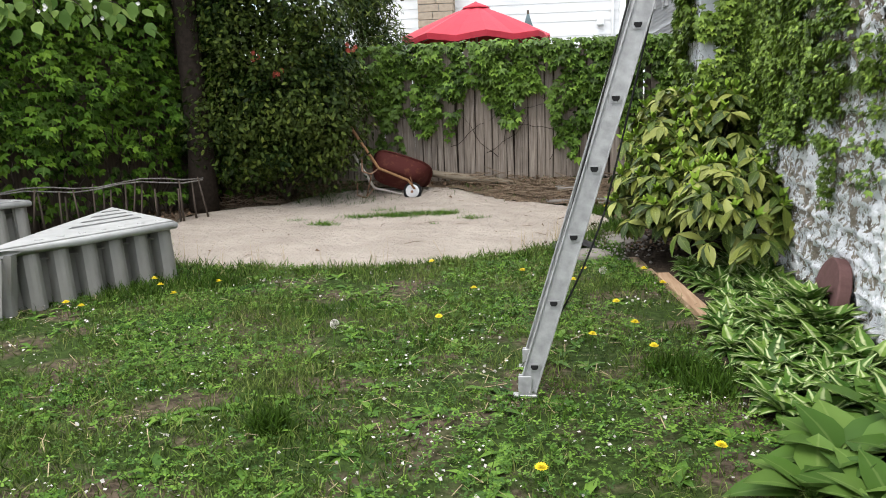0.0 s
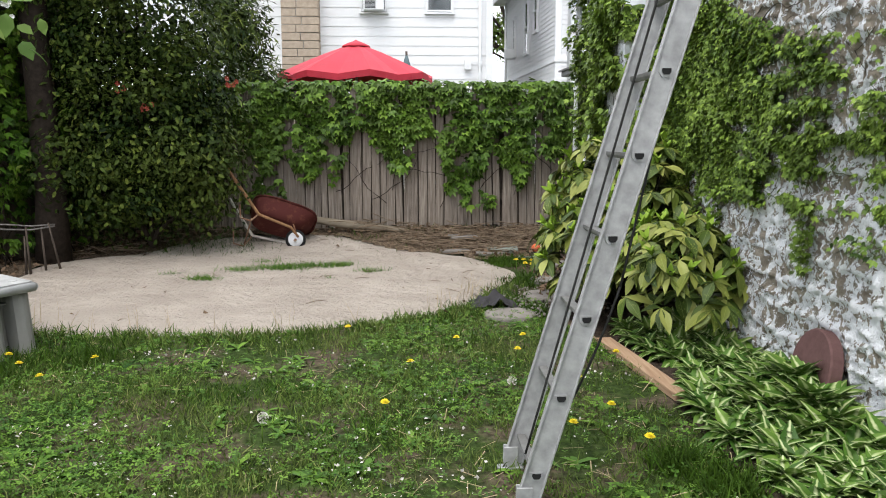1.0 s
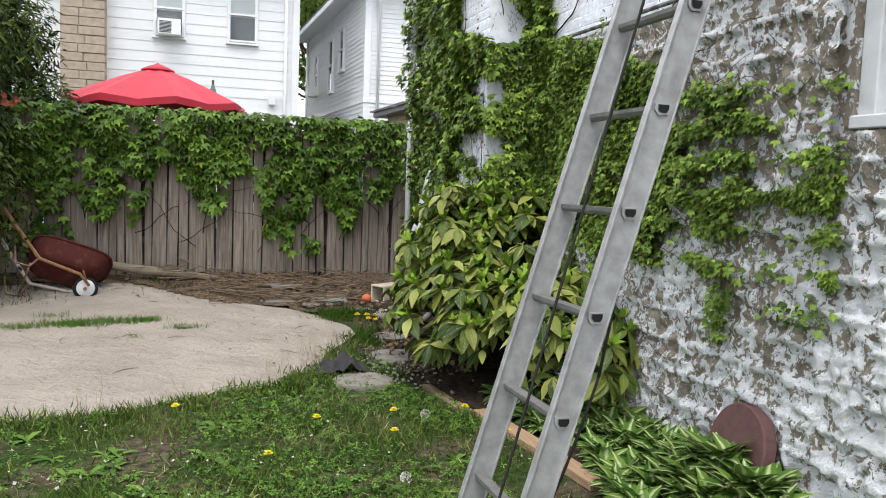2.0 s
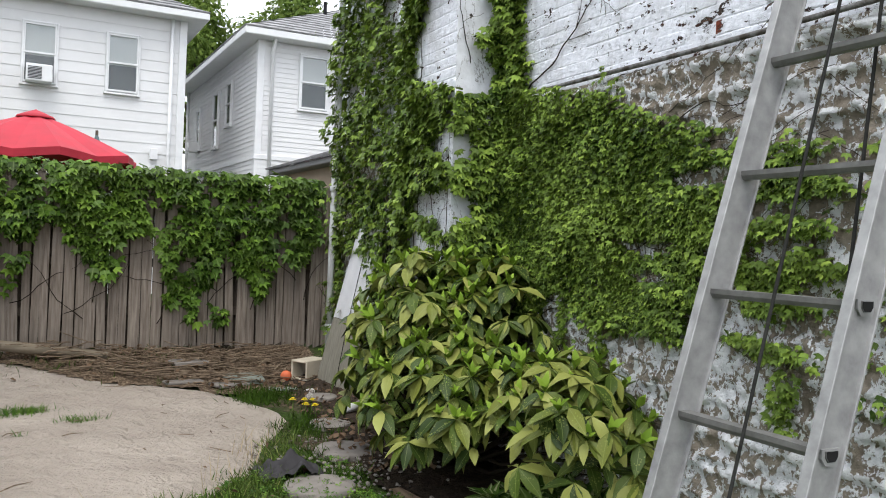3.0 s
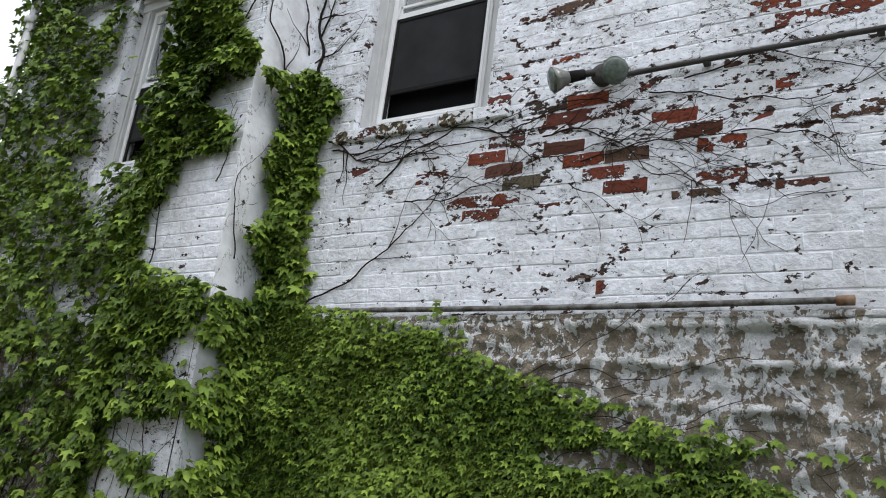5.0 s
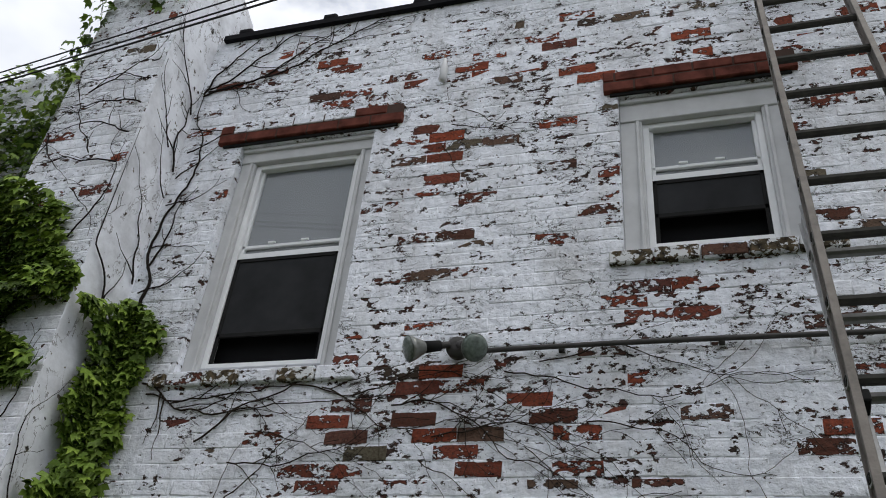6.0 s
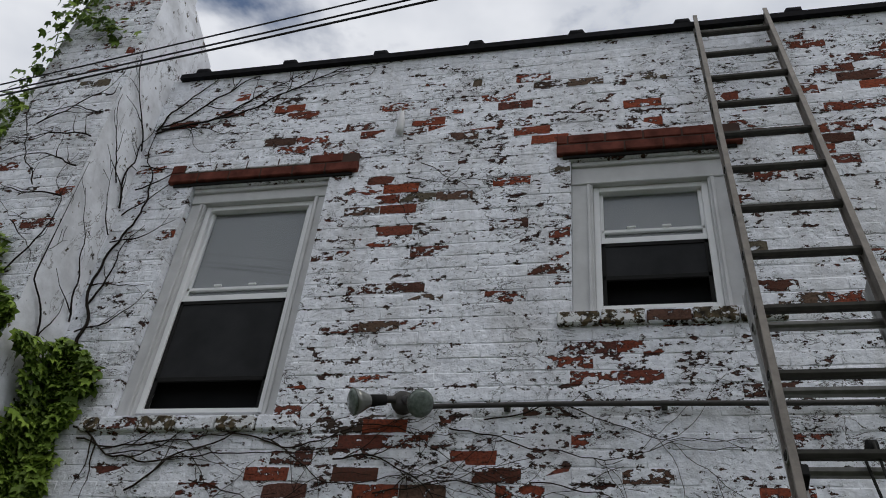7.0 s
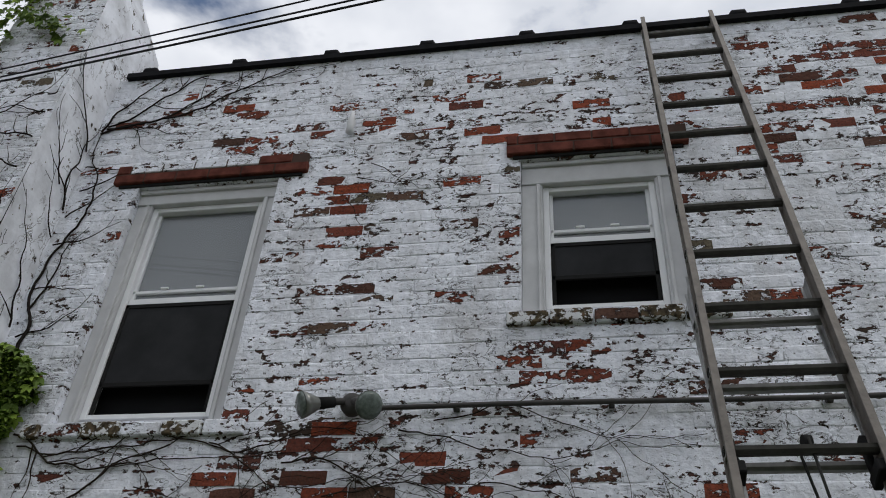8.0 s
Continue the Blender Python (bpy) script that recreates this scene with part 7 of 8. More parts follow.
flower, puff = dandelion(True), dandelion(False)
FLOWERS = [(0.47, 2.94), (0.55, 5.95), (0.30, 5.05), (0.35, 4.6), (-0.6, 5.4), (-0.75, 4.7), (0.05, 5.6), (0.15, 5.95), (-2.6, 5.2), (-2.85, 5.5), (-3.1, 4.9), (-3.25, 5.0), (-3.0, 5.7), (-2.45, 5.6), (0.1, 4.35), (0.62, 5.5), (-0.15, 2.75), (-1.0, 6.3), (-0.3, 5.9), (-3.4, 4.4), (0.4, 4.15)]
for k, (x, y) in enumerate(FLOWERS):
    spot = pose(x, y, ground_z(x, y), 6 * math.sin(k * 2.1), 6 * math.cos(k * 1.3), k * 47)
    if k:
        copy_thing(flower, spot)
    else:
        flower.matrix_world = spot
for k, (x, y) in enumerate(((0.25, 5.75), (-0.1, 4.9), (0.78, 8.95), (0.85, 9.1), (-1.3, 4.4))):
    spot = pose(x, y, ground_z(x, y) + 0.02, 5, 4, k * 31)
    if k:
        copy_thing(puff, spot)
    else:
        puff.matrix_world = spot

# weeds on and beside the sand
ms = []
for x, y, n, w in ((-2.5, 8.62, 220, 0.08), (-2.2, 9.1, 380, 0.12), (-1.85, 9.2, 800, 0.14), (-1.55, 9.3, 600, 0.13), (-1.25, 9.36, 300, 0.09), (-0.92, 8.95, 160, 0.08), (-2.06, 9.65, 90, 0.1), (-1.3, 8.6, 12, 0.03), (-2.9, 8.9, 50, 0.06)):
    c = np.concatenate([RNG.normal((x, y), (w, w * 0.5), (n, 2)), np.full((n, 1), 0.03)], 1)
    ms.append(blades(c, (0.03, 0.075), 0.75))
stuff("sand_weeds", scattered("sand_weeds", BLADE, np.concatenate(ms), CLOVER), "small bright green weeds growing in the sand", "weeds")
ms = []
for x, y, n, w in ((0.62, 9.7, 800, 0.16), (0.55, 9.4, 500, 0.13), (0.5, 8.3, 330, 0.10), (0.55, 8.0, 130, 0.10), (0.35, 7.6, 80, 0.08), (0.7, 8.6, 150, 0.12), (-2.6, 10.75, 500, 0.25), (-3.2, 10.8, 400, 0.3), (-0.2, 11.2, 250, 0.4), (-1.0, 11.2, 200, 0.3), (0.45, 7.1, 160, 0.08)):
    c = np.concatenate([RNG.normal((x, y), (w, w), (n, 2)), np.zeros((n, 1))], 1)
    c[:, 2] = [ground_z(a, b) + 0.02 for a, b in c[:, :2]]
    ms.append(blades(c, (0.035, 0.09), 0.6))
stuff("edge_grass", scattered("edge_grass", BLADE, np.concatenate(ms), TUFT), "grass tufts by the stepping stones", "grass")


# ---- things in the yard ----
def wheelbarrow():
    ob = thing("wheelbarrow", (-1.86, 10.66, ground_z(-1.86, 10.66) + 0.10), "rusty wheelbarrow with a dark red tub, tipped up on its wheel", "wheelbarrow")
    turn = pose(0, 0, 0, 0, 19, 6) @ pose(0, 0, 0, -48, 0, 0)

    def piece(name, bm, mat, label=""):
        bmesh.ops.transform(bm, matrix=turn, verts=bm.verts)
        return part(name, bm, mat, ob, label)

    bm = bmesh.new()
    rings = []
    for k in range(7):              # tub: rounded shell, narrower and shorter at its floor
        u = k / 6
        z = 0.10 + 0.22 * u
        grow = 0.62 + 0.38 * u ** 0.6
        ring = []
        for s in range(28):
            a = 2 * math.pi * s / 28
            ex = 0.39 * grow * (abs(math.cos(a)) ** 0.55) * (1 if math.cos(a) >= 0 else -1)
            ey = 0.25 * grow * (abs(math.sin(a)) ** 0.55) * (1 if math.sin(a) >= 0 else -1)
            ring.append(bm.verts.new((-0.28 + ex + 0.06 * u, ey, z)))
        rings.append(ring)
    for a, b in zip(rings, rings[1:]):
        for s in range(28):
            bm.faces.new((a[s], a[(s + 1) % 28], b[(s + 1) % 28], b[s])).smooth = True
    bm.faces.new(rings[0][::-1])
    inside = [[bm.verts.new(v.co + Vector((0.012 * (-0.3 - v.co.x), -0.05 * v.co.y, 0.012))) for v in ring] for ring in (rings[-1], rings[3], rings[0])]
    for s in range(28):
        bm.faces.new((rings[-1][s], rings[-1][(s + 1) % 28], inside[0][(s + 1) % 28], inside[0][s]))
    for a, b in zip(inside, inside[1:]):
        for s in range(28):
            bm.faces.new((a[s], a[(s + 1) % 28], b[(s + 1) % 28], b[s])).smooth = True
    bm.faces.new(inside[-1])
    tub = piece("tub", bm, TUB)
    rim = tubed([(-0.22 + 0.395 * (abs(math.cos(a)) ** 0.55) * (1 if math.cos(a) >= 0 else -1), 0.255 * (abs(math.sin(a)) ** 0.55) * (1 if math.sin(a) >= 0 else -1), 0.32) for a in [2 * math.pi * s / 40 for s in range(41)]], 0.011, 6)
    bmesh.ops.transform(rim, matrix=turn, verts=rim.verts)
    part("rim", rim, TUB, tub)
    up = turn.to_3x3().inverted() @ Vector((0.02, 0, 0.16))
    for sy, mat, tip in ((-1, BARROW_WOOD, -1.12), (1, plain("pale_worn_handle", (0.45, 0.42, 0.37), 0.7, 0, 0.2), -1.0)):
        piece("handle", tubed([(0.02, 0.06 * sy, 0.0), (-0.10, 0.15 * sy, 0.03), (-0.50, 0.2 * sy, 0.03), Vector((tip * 0.86, 0.24 * sy - 0.13, 0.20)) + up], [0.014, 0.016, 0.018, 0.02], 8), mat)
        piece("leg", tubed([(-0.50, 0.2 * sy, 0.04), (-0.56, 0.24 * sy, -0.14), (-0.68, 0.24 * sy, -0.14), (-0.74, 0.23 * sy, 0.06)], 0.011, 6), RUSTY)
        piece("brace", tubed([(0.0, 0.07 * sy, 0.0), (-0.12, 0.16 * sy, 0.16)], 0.009, 6), RUSTY)
    piece("cross_bar", tubed([(-0.56, -0.24, -0.1), (-0.56, 0.24, -0.1)], 0.009, 6), RUSTY)
    wheel = new("wheel")
    wheel.parent = ob
    w = pose(0, 0, 0, 90, 0, 0)
    for nm, prof, mat in (("tyre", [(0.085, -0.026), (0.11, -0.022), (0.122, 0.0), (0.11, 0.022), (0.085, 0.026)], RUBBER), ("rim", [(0.02, -0.034), (0.088, -0.03), (0.09, 0.0), (0.088, 0.03), (0.02, 0.034)], WHITE_PAINT)):
        bm = lathe(bmesh.new(), prof, 24, w)
        bmesh.ops.transform(bm, matrix=pose(0, 0, 0, -14, 0, 8), verts=bm.verts)
        part(nm, bm, mat, wheel)
    bm = tubed([(0, -0.06, 0), (0, 0.06, 0)], 0.018, 10)
    part("axle", bm, RUSTY, wheel)
    return ob


wheelbarrow()


def plastic_steps(A, B, C, label):
    """A wedge-shaped moulded step block over the corners A, B, C: deep upright flutes, a thick rounded rim, slots in the top."""
    H = 0.45
    A, B, C = (Vector((*p, 0)) for p in (A, B, C))
    o = (A + B + C) / 3
    ob = thing("plastic_steps", (o.x, o.y, 0.0), label, "pool steps", "plastic step blocks")
    A, B, C = A - o, B - o, C - o
    bm = bmesh.new()
    for p, q in ((A, B), (C, A), (B, C)):
        d = (q - p).normalized()
        out = Vector((d.y, -d.x, 0))
        if out.dot((p + q) / 2) < 0:
            out = -out
        L = (q - p).length
        n = max(int(L / 0.2), 1)
        w = L / n
        pts = []
        for k in range(n):
            pts += [(k * w + 0.002, -0.10)] + [(k * w + w * (0.06 + 0.54 * q / 5), 0.035 * math.sin(math.pi * q / 5)) for q in range(6)] + [(k * w + w * 0.62, -0.10)]
        lo = [bm.verts.new(p + d * u + out * (v + 0.005)) for u, v in pts]
        hi = [bm.verts.new(p + d * u + out * (v - 0.04) + Vector((0, 0, H - 0.04))) for u, v in pts]
        for k in range(len(pts) - 1):
            bm.faces.new((lo[k], lo[k + 1], hi[k + 1], hi[k]))
    bmesh.ops.recalc_face_normals(bm, faces=bm.faces)
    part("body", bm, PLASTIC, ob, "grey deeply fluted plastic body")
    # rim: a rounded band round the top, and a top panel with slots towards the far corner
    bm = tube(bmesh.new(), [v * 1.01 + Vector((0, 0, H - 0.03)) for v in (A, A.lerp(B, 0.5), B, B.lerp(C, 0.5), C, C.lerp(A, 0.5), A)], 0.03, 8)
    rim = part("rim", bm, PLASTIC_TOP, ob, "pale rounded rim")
    bm = bmesh.new()
    f = [0.0, 0.30, 0.36, 0.46, 0.52, 0.62, 0.68, 0.78, 0.84, 1.0]
    rows = [(A.lerp(C, u), B.lerp(C, u)) for u in f]
    for k in range(len(f) - 1):
        (a0, b0), (a1, b1) = rows[k], rows[k + 1]
        if k in (1, 3, 5, 7):   # slots: only their ends are closed
            for s0, s1 in ((0.0, 0.1), (0.72, 1.0)):
                q = [a0.lerp(b0, s0), a0.lerp(b0, s1), a1.lerp(b1, s1), a1.lerp(b1, s0)]
                bm.faces.new([bm.verts.new(v + Vector((0, 0, H - 0.004))) for v in q])
        else:
            bm.faces.new([bm.verts.new(v + Vector((0, 0, H - 0.004))) for v in (a0, b0, b1, a1)])
    bmesh.ops.remove_doubles(bm, verts=bm.verts, dist=0.001)
    bmesh.ops.recalc_face_normals(bm, faces=bm.faces)
    if sum(fc.normal.z for fc in bm.faces) < 0:
        bmesh.ops.reverse_faces(bm, faces=bm.faces)
    made = bmesh.ops.extrude_face_region(bm, geom=list(bm.faces))
    for v in made["geom"]:
        if isinstance(v, bmesh.types.BMVert):
            v.co.z += 0.012
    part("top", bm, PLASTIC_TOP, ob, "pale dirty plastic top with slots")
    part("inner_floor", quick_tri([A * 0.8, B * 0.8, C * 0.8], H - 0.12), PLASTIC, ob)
    k = 0
    while 0.1 + 0.13 * k < 0.95:
        c = A.lerp(B, 0.06 + 0.12 * k).lerp(C, 0.09)
        part("stud", lathe(bmesh.new(), [(0.03, H + 0.006), (0.026, H + 0.014), (0.006, H + 0.016)], 8, Matrix.Translation(c)), PLASTIC_TOP, ob)
        k += 1
    return ob


def quick_tri(pts, z):
    bm = bmesh.new()
    lo, hi = [bm.verts.new((p.x, p.y, z - 0.01)) for p in pts], [bm.verts.new((p.x, p.y, z)) for p in pts]
    bm.faces.new(hi), bm.faces.new(lo[::-1])
    for k in range(3):
        bm.faces.new((lo[k - 1], lo[k], hi[k], hi[k - 1]))
    return bm


plastic_steps((-3.03, 6.18), (-3.72, 4.85), (-4.02, 7.05), "grey plastic step block with a pale slotted top on the grass")
plastic_steps((-5.30, 7.75), (-6.1, 6.5), (-6.4, 8.0), "grey plastic step block lying before the hedge")

# wire-and-stick edging before the hedge
edging = thing("stick_edging", (-5.2, 9.4, 0), "low broken rail of grey sticks and wire before the hedge", "edging")
e_a, e_b = Vector((-4.15, 9.3, 0)), Vector((-6.2, 7.3, 0))
bm = bmesh.new()
inv = edging.matrix_world.inverted()
re_ = random.Random(2)
for k in range(26):
    p = e_a.lerp(e_b, k / 25) + Vector((re_.uniform(-0.05, 0.05), re_.uniform(-0.05, 0.05), 0))
    # sticks get the dark wood to carry the shade they stand in
    ob = part("stick", tubed([p, p + Vector((re_.uniform(-0.08, 0.08), re_.uniform(-0.08, 0.08), re_.uniform(0.35, 0.55)))], [0.014, 0.009], 6), DARK_WOOD, edging)
    ob.matrix_parent_inverse = inv
bm.free()
for z in (0.52, 0.49):
    ob = part("rail", tubed([e_a.lerp(e_b, k / 12) + Vector((0.02, 0.03 * (z - 0.42) * 10, z + 0.03 * math.sin(k * 1.3 + z * 20))) for k in range(13)], 0.008, 6), RAIL_WOOD, edging)
    ob.matrix_parent_inverse = inv


def round_stone(x, y, r, seed, label, z=None):
    ob = thing("stepping_stone", (x, y, (ground_z(x, y) if z is None else z) + 0.0), label, "stepping stone", "round stepping stones")
    q = random.Random(seed)
    bm = lathe(bmesh.new(), [(r * 0.98, -0.03), (r, 0.01), (r * 0.985, 0.03), (r * 0.94, 0.038), (r * 0.6, 0.04 + 0.003), (0.01, 0.041)], 28)
    for v in bm.verts:
        v.co.x *= 1 + 0.03 * noise.noise(v.co * 8 + Vector((seed, 0, 0)))
        v.co.z += 0.004 * noise.noise(v.co * 14)
    part("slab", bm, CONCRETE, ob)
    return ob


round_stone(0.20, 6.96, 0.205, 1, "round grey concrete stepping stone by the lawn's edge")
round_stone(0.60, 7.62, 0.20, 2, "round grey concrete stepping stone under the shrub")
round_stone(1.01, 9.3, 0.14, 3, "small round grey stone among the weeds", 0.02)
round_stone(0.75, 8.35, 0.16, 4, "round grey concrete stepping stone among the grass")


def slab(x, y, w, d, h, turn, mat, label, tilt=0):
    ob = thing("paving_slab", (x, y, ground_z(x, y) + 0.015), label, "slab", "loose paving slabs", turn=turn)
    bm = boxed(-w / 2, -d / 2, 0, w / 2, d / 2, h, bevel=0.008, m=pose(0, 0, 0, tilt, 0, 0))
    for v in bm.verts:
        v.co += Vector((0.02 * noise.noise(v.co * 7 + Vector((x, y, 0))), 0.02 * noise.noise(v.co * 7 + Vector((y, x, 3))), 0))
    part("stone", bm, mat, ob)
    return ob


slab(0.17, 10.9, 0.34, 0.26, 0.035, 12, CONCRETE, "flat pale stone slab by the fence")
slab(0.62, 10.45, 0.36, 0.42, 0.05, -8, SLATE, "flat grey-green slate slab by the sand")
slab(0.42, 10.2, 0.3, 0.22, 0.03, 20, CONCRETE, "worn flat stone at the sand's edge")
slab(0.85, 9.9, 0.28, 0.13, 0.02, -15, SLATE, "thin piece of slate in the grass", 3)
slab(0.05, 10.4, 0.34, 0.12, 0.03, 6, CONCRETE, "pale flat stone half buried in mulch")
slab(1.1, 9.75, 0.2, 0.09, 0.02, 30, WHITE_PAINT, "chalky white stone fragment in the weeds")

# timber edge of the bed
lumber = thing("timber_edging", (0.745, 5.47, ground_z(0.7, 5.4)), "short length of fresh orange-brown timber edging the bed", "timber", turn=6.5)
part("plank", boxed(-0.05, -0.62, 0.0, 0.05, 0.60, 0.045, bevel=0.004), LUMBER, lumber)
old_edge = thing("timber_edging", (0.575, 6.42, ground_z(0.6, 6.4)), "older greyed timber edging sunk in the bed", "timber", turn=7.5)
part("plank", boxed(-0.04, -0.30, -0.01, 0.04, 0.34, 0.03, bevel=0.004), m_old_wood("greyed_timber", (0.33, 0.24, 0.165), (0.17, 0.115, 0.08), 1), old_edge)

# a bank of soil against the wall, and the arched edging stone on it
bm = lathe(bmesh.new(), [(0.62, -0.02), (0.45, 0.05), (0.28, 0.11), (0.12, 0.14), (0.01, 0.145)], 28, Matrix.Translation((1.36, 4.63, 0.03)) @ Matrix.Diagonal((0.55, 1.0, 1.0, 1.0)))
for v in bm.verts:
    v.co.z += 0.012 * noise.noise(v.co * 9)
    v.co.x = min(v.co.x, WALL_X + 0.02)
tagged(mesh_ob("soil_bank", bm, BED), "dark soil banked against the wall", "soil", kind="structure")
arch = thing("arched_edging_stone", (1.37, 4.63, 0.17), "dusky red arched concrete edging stone against the wall", "edging stone")
bm = bmesh.new()
prof = [(-0.19, 0.0), (0.19, 0.0)] + [(0.19 * math.cos(a), 0.08 + 0.19 * math.sin(a)) for a in [math.pi * k / 14 for k in range(15)]]
fr, bk = [bm.verts.new((0.035, y, z)) for y, z in prof], [bm.verts.new((-0.035, y, z)) for y, z in prof]
bm.faces.new(fr), bm.faces.new(bk[::-1])
for k in range(len(prof)):
    bm.faces.new((fr[k - 1], bk[k - 1], bk[k], fr[k]))
bmesh.ops.recalc_face_normals(bm, faces=bm.faces)
bmesh.ops.bevel(bm, geom=[e for e in bm.edges if abs(e.verts[0].co.x - e.verts[1].co.x) < 1e-6], offset=0.008, segments=1, affect="EDGES")
bmesh.ops.transform(bm, matrix=pose(0, 0, 0, 0, 12, 0), verts=bm.verts)
part("stone", bm, RED_STONE, arch)

# leaning board and downspout at the far corner
board = thing("leaning_board", (1.3, 9.8, 0.0), "old board leaning on the wall, white above and bare grey below", "board")
inv = board.matrix_world.inverted()


def board_piece(name, u0, u1, mat, label):
    """A stretch of the board between two shares of its height."""
    bl, br, tr, tl = Vector((1.16, 10.22, 0.03)), Vector((1.20, 9.42, 0.03)), Vector((1.42, 9.36, 1.52)), Vector((1.42, 9.90, 1.52))
    q = [bl.lerp(tl, u0), br.lerp(tr, u0), br.lerp(tr, u1), bl.lerp(tl, u1)]
    bm = bmesh.new()
    fr, bk = [bm.verts.new(p) for p in q], [bm.verts.new(p + Vector((0.035, 0.0, 0.004))) for p in q]
    bm.faces.new(fr), bm.faces.new(bk[::-1])
    for k in range(4):
        bm.faces.new((fr[k - 1], bk[k - 1], bk[k], fr[k]))
    bmesh.ops.recalc_face_normals(bm, faces=bm.faces)
    ob = part(name, bm, mat, board, label)
    ob.matrix_parent_inverse = inv


board_piece("lower_part", 0.0, 0.42, m_old_wood("green_grey_bare_wood", (0.38, 0.36, 0.30), (0.2, 0.185, 0.15)), "bare green-grey wood")
board_piece("upper_part", 0.423, 1.0, RENDER, "peeling white paint")
# flat near-black disc paints the shade inside the knob hole
bm = lathe(bmesh.new(), [(0.036, 0.0), (0.036, 0.004)], 16, pose(1.283, 9.52, 0.66, 0, -81, 0))
for v in bm.verts:
    v.co.z = 0.66 + (v.co.z - 0.66) * 1.8
ob = part("knob_hole", bm, DARK, board, "near-black oval disc painting the shade in the knob hole")
ob.matrix_parent_inverse = inv
ob = part("split", tubed([(1.185, 9.72, 0.05), (1.262, 9.68, 0.6), (1.40, 9.58, 1.45)], 0.0035, 4), DARK, board, "dark split along the grain")
ob.matrix_parent_inverse = inv

spout = thing("downspout", (1.40, 10.60, 0.0), "white painted round downspout at the wall's corner", "downspout")
part("pipe", tubed([(0, 0, 0.25), (0.0, 0, 1.5), (0.02, 0, 5.8)], 0.036, 12), WHITE_PAINT, spout)
for z in (0.48, 1.9, 3.4, 4.9):
    part("bracket", lathe(bmesh.new(), [(0.038, z), (0.046, z + 0.006), (0.046, z + 0.05), (0.038, z + 0.056)], 12), WHITE_PAINT, spout)
frag = thing("drain_fitting", (1.13, 10.34, ground_z(1.13, 10.34) + 0.03), "broken cream plastic drain fitting on the ground", "drain pipe", turn=35)
frag.matrix_basis = frag.matrix_basis @ Matrix.Diagonal((1.3, 1.3, 1.4, 1))
bm = bmesh.new()
for a in ((-0.13, -0.075, 0, 0.13, -0.06, 0.14), (-0.13, 0.06, 0, 0.13, 0.075, 0.14), (-0.13, -0.06, 0, 0.13, 0.06, 0.015), (-0.13, -0.06, 0.125, 0.13, 0.06, 0.14)):
    box(bm, *a, bevel=0.004)
part("boot", bm, plain("cream_plastic", (0.56, 0.5, 0.4), 0.5, 0, 0.1), frag)
part("collar", tubed([(0.13, 0, 0.07), (0.2, 0, 0.085), (0.27, 0.0, 0.12)], [0.06, 0.055, 0.055], 14), WHITE_PAINT, frag)
ball = thing("ball", (1.0, 10.32, ground_z(1.0, 10.32) + 0.01), "small scuffed orange ball in the weeds", "ball")
part("shell", lathe(bmesh.new(), [(0.055 * math.sin(a), 0.055 - 0.055 * math.cos(a)) for a in [math.pi * (k + 0.15) / 10.3 for k in range(11)]], 20), plain("orange_rubber", (0.6, 0.14, 0.06), 0.6, 0, 0.15), ball)
pipe_bit = thing("pipe_piece", (1.03, 8.63, 0.09), "short grey pipe with a white end on the soil", "pipe")
part("pipe", tubed([(0.03, 0.0, 0), (0.13, 0.05, 0.035), (0.2, 0.12, 0.06)], 0.03, 10), CONCRETE, pipe_bit)
part("collar", tubed([(-0.07, -0.02, -0.01), (0.035, 0.0, 0)], 0.034, 10), WHITE_PAINT, pipe_bit)

rag = thing("crumpled_cloth", (0.11, 7.22, 0.02), "crumpled dark grey cloth at the sand's edge", "cloth")
xs = np.linspace(-0.19, 0.19, 22)
grid_sheet("sheet", xs, np.linspace(-0.13, 0.15, 18), lambda x, y: max(0.0, 0.085 * (1 - (x / 0.2) ** 2) * (1 - (y / 0.17) ** 2) * (1 + 1.1 * noise.noise((x * 11, y * 11, 3))) + 0.045 * noise.noise((x * 17, y * 17, 7)) + 0.03 * gauss(x, y, 0.02, 0.05, 0.03, 0.03)), plain("dark_grey_cloth", (0.045, 0.043, 0.045), 0.9, 0, 0.25, 20), parent=rag)

# log and branches before the fence
log = thing("log", (-1.1, 11.12, 0.24), "bare grey log lying along the fence", "log", turn=-1)
part("bark", tubed([(-0.6, 0.02, 0.10), (-0.2, 0, 0.04), (0.15, 0.01, 0.0), (0.55, -0.02, -0.05)], [0.045, 0.05, 0.045, 0.038], 10), m_old_wood("pale_log_wood", (0.34, 0.29, 0.22), (0.17, 0.14, 0.1), 0), log)
bm = bmesh.new()
rs = random.Random(30)
for k in range(900):
    x = rs.uniform(-4.3, 1.35)
    y = rs.uniform(10.15, 11.25) if x > -3.6 else rs.uniform(9.2, 10.6)
    if in_sand(x, y, 0.05):
        continue
    a, ln = rs.gauss(0.0, 0.5), rs.uniform(0.08, 0.55)
    z = ground_z(x, y) + rs.uniform(0.03, 0.10) + (0.08 if -1.8 < x < -0.7 and y > 10.8 else 0)
    d = Vector((math.cos(a), math.sin(a), rs.gauss(0, 0.12)))
    side = Vector((-d.y, d.x, 0.2)) * rs.uniform(-0.05, 0.05)
    p = Vector((x, y, z))
    tube(bm, [p - d * ln / 2, p + side, p + d * ln / 2], [rs.uniform(0.003, 0.011), 0.006, 0.003], 4, cap=False)
me = bpy.data.meshes.new("brush_pile")
bm.to_mesh(me)
bm.free()
me.materials.append(STICK)
stuff("brush_pile", me, "dry twigs and branches strewn along the fence", "twigs")
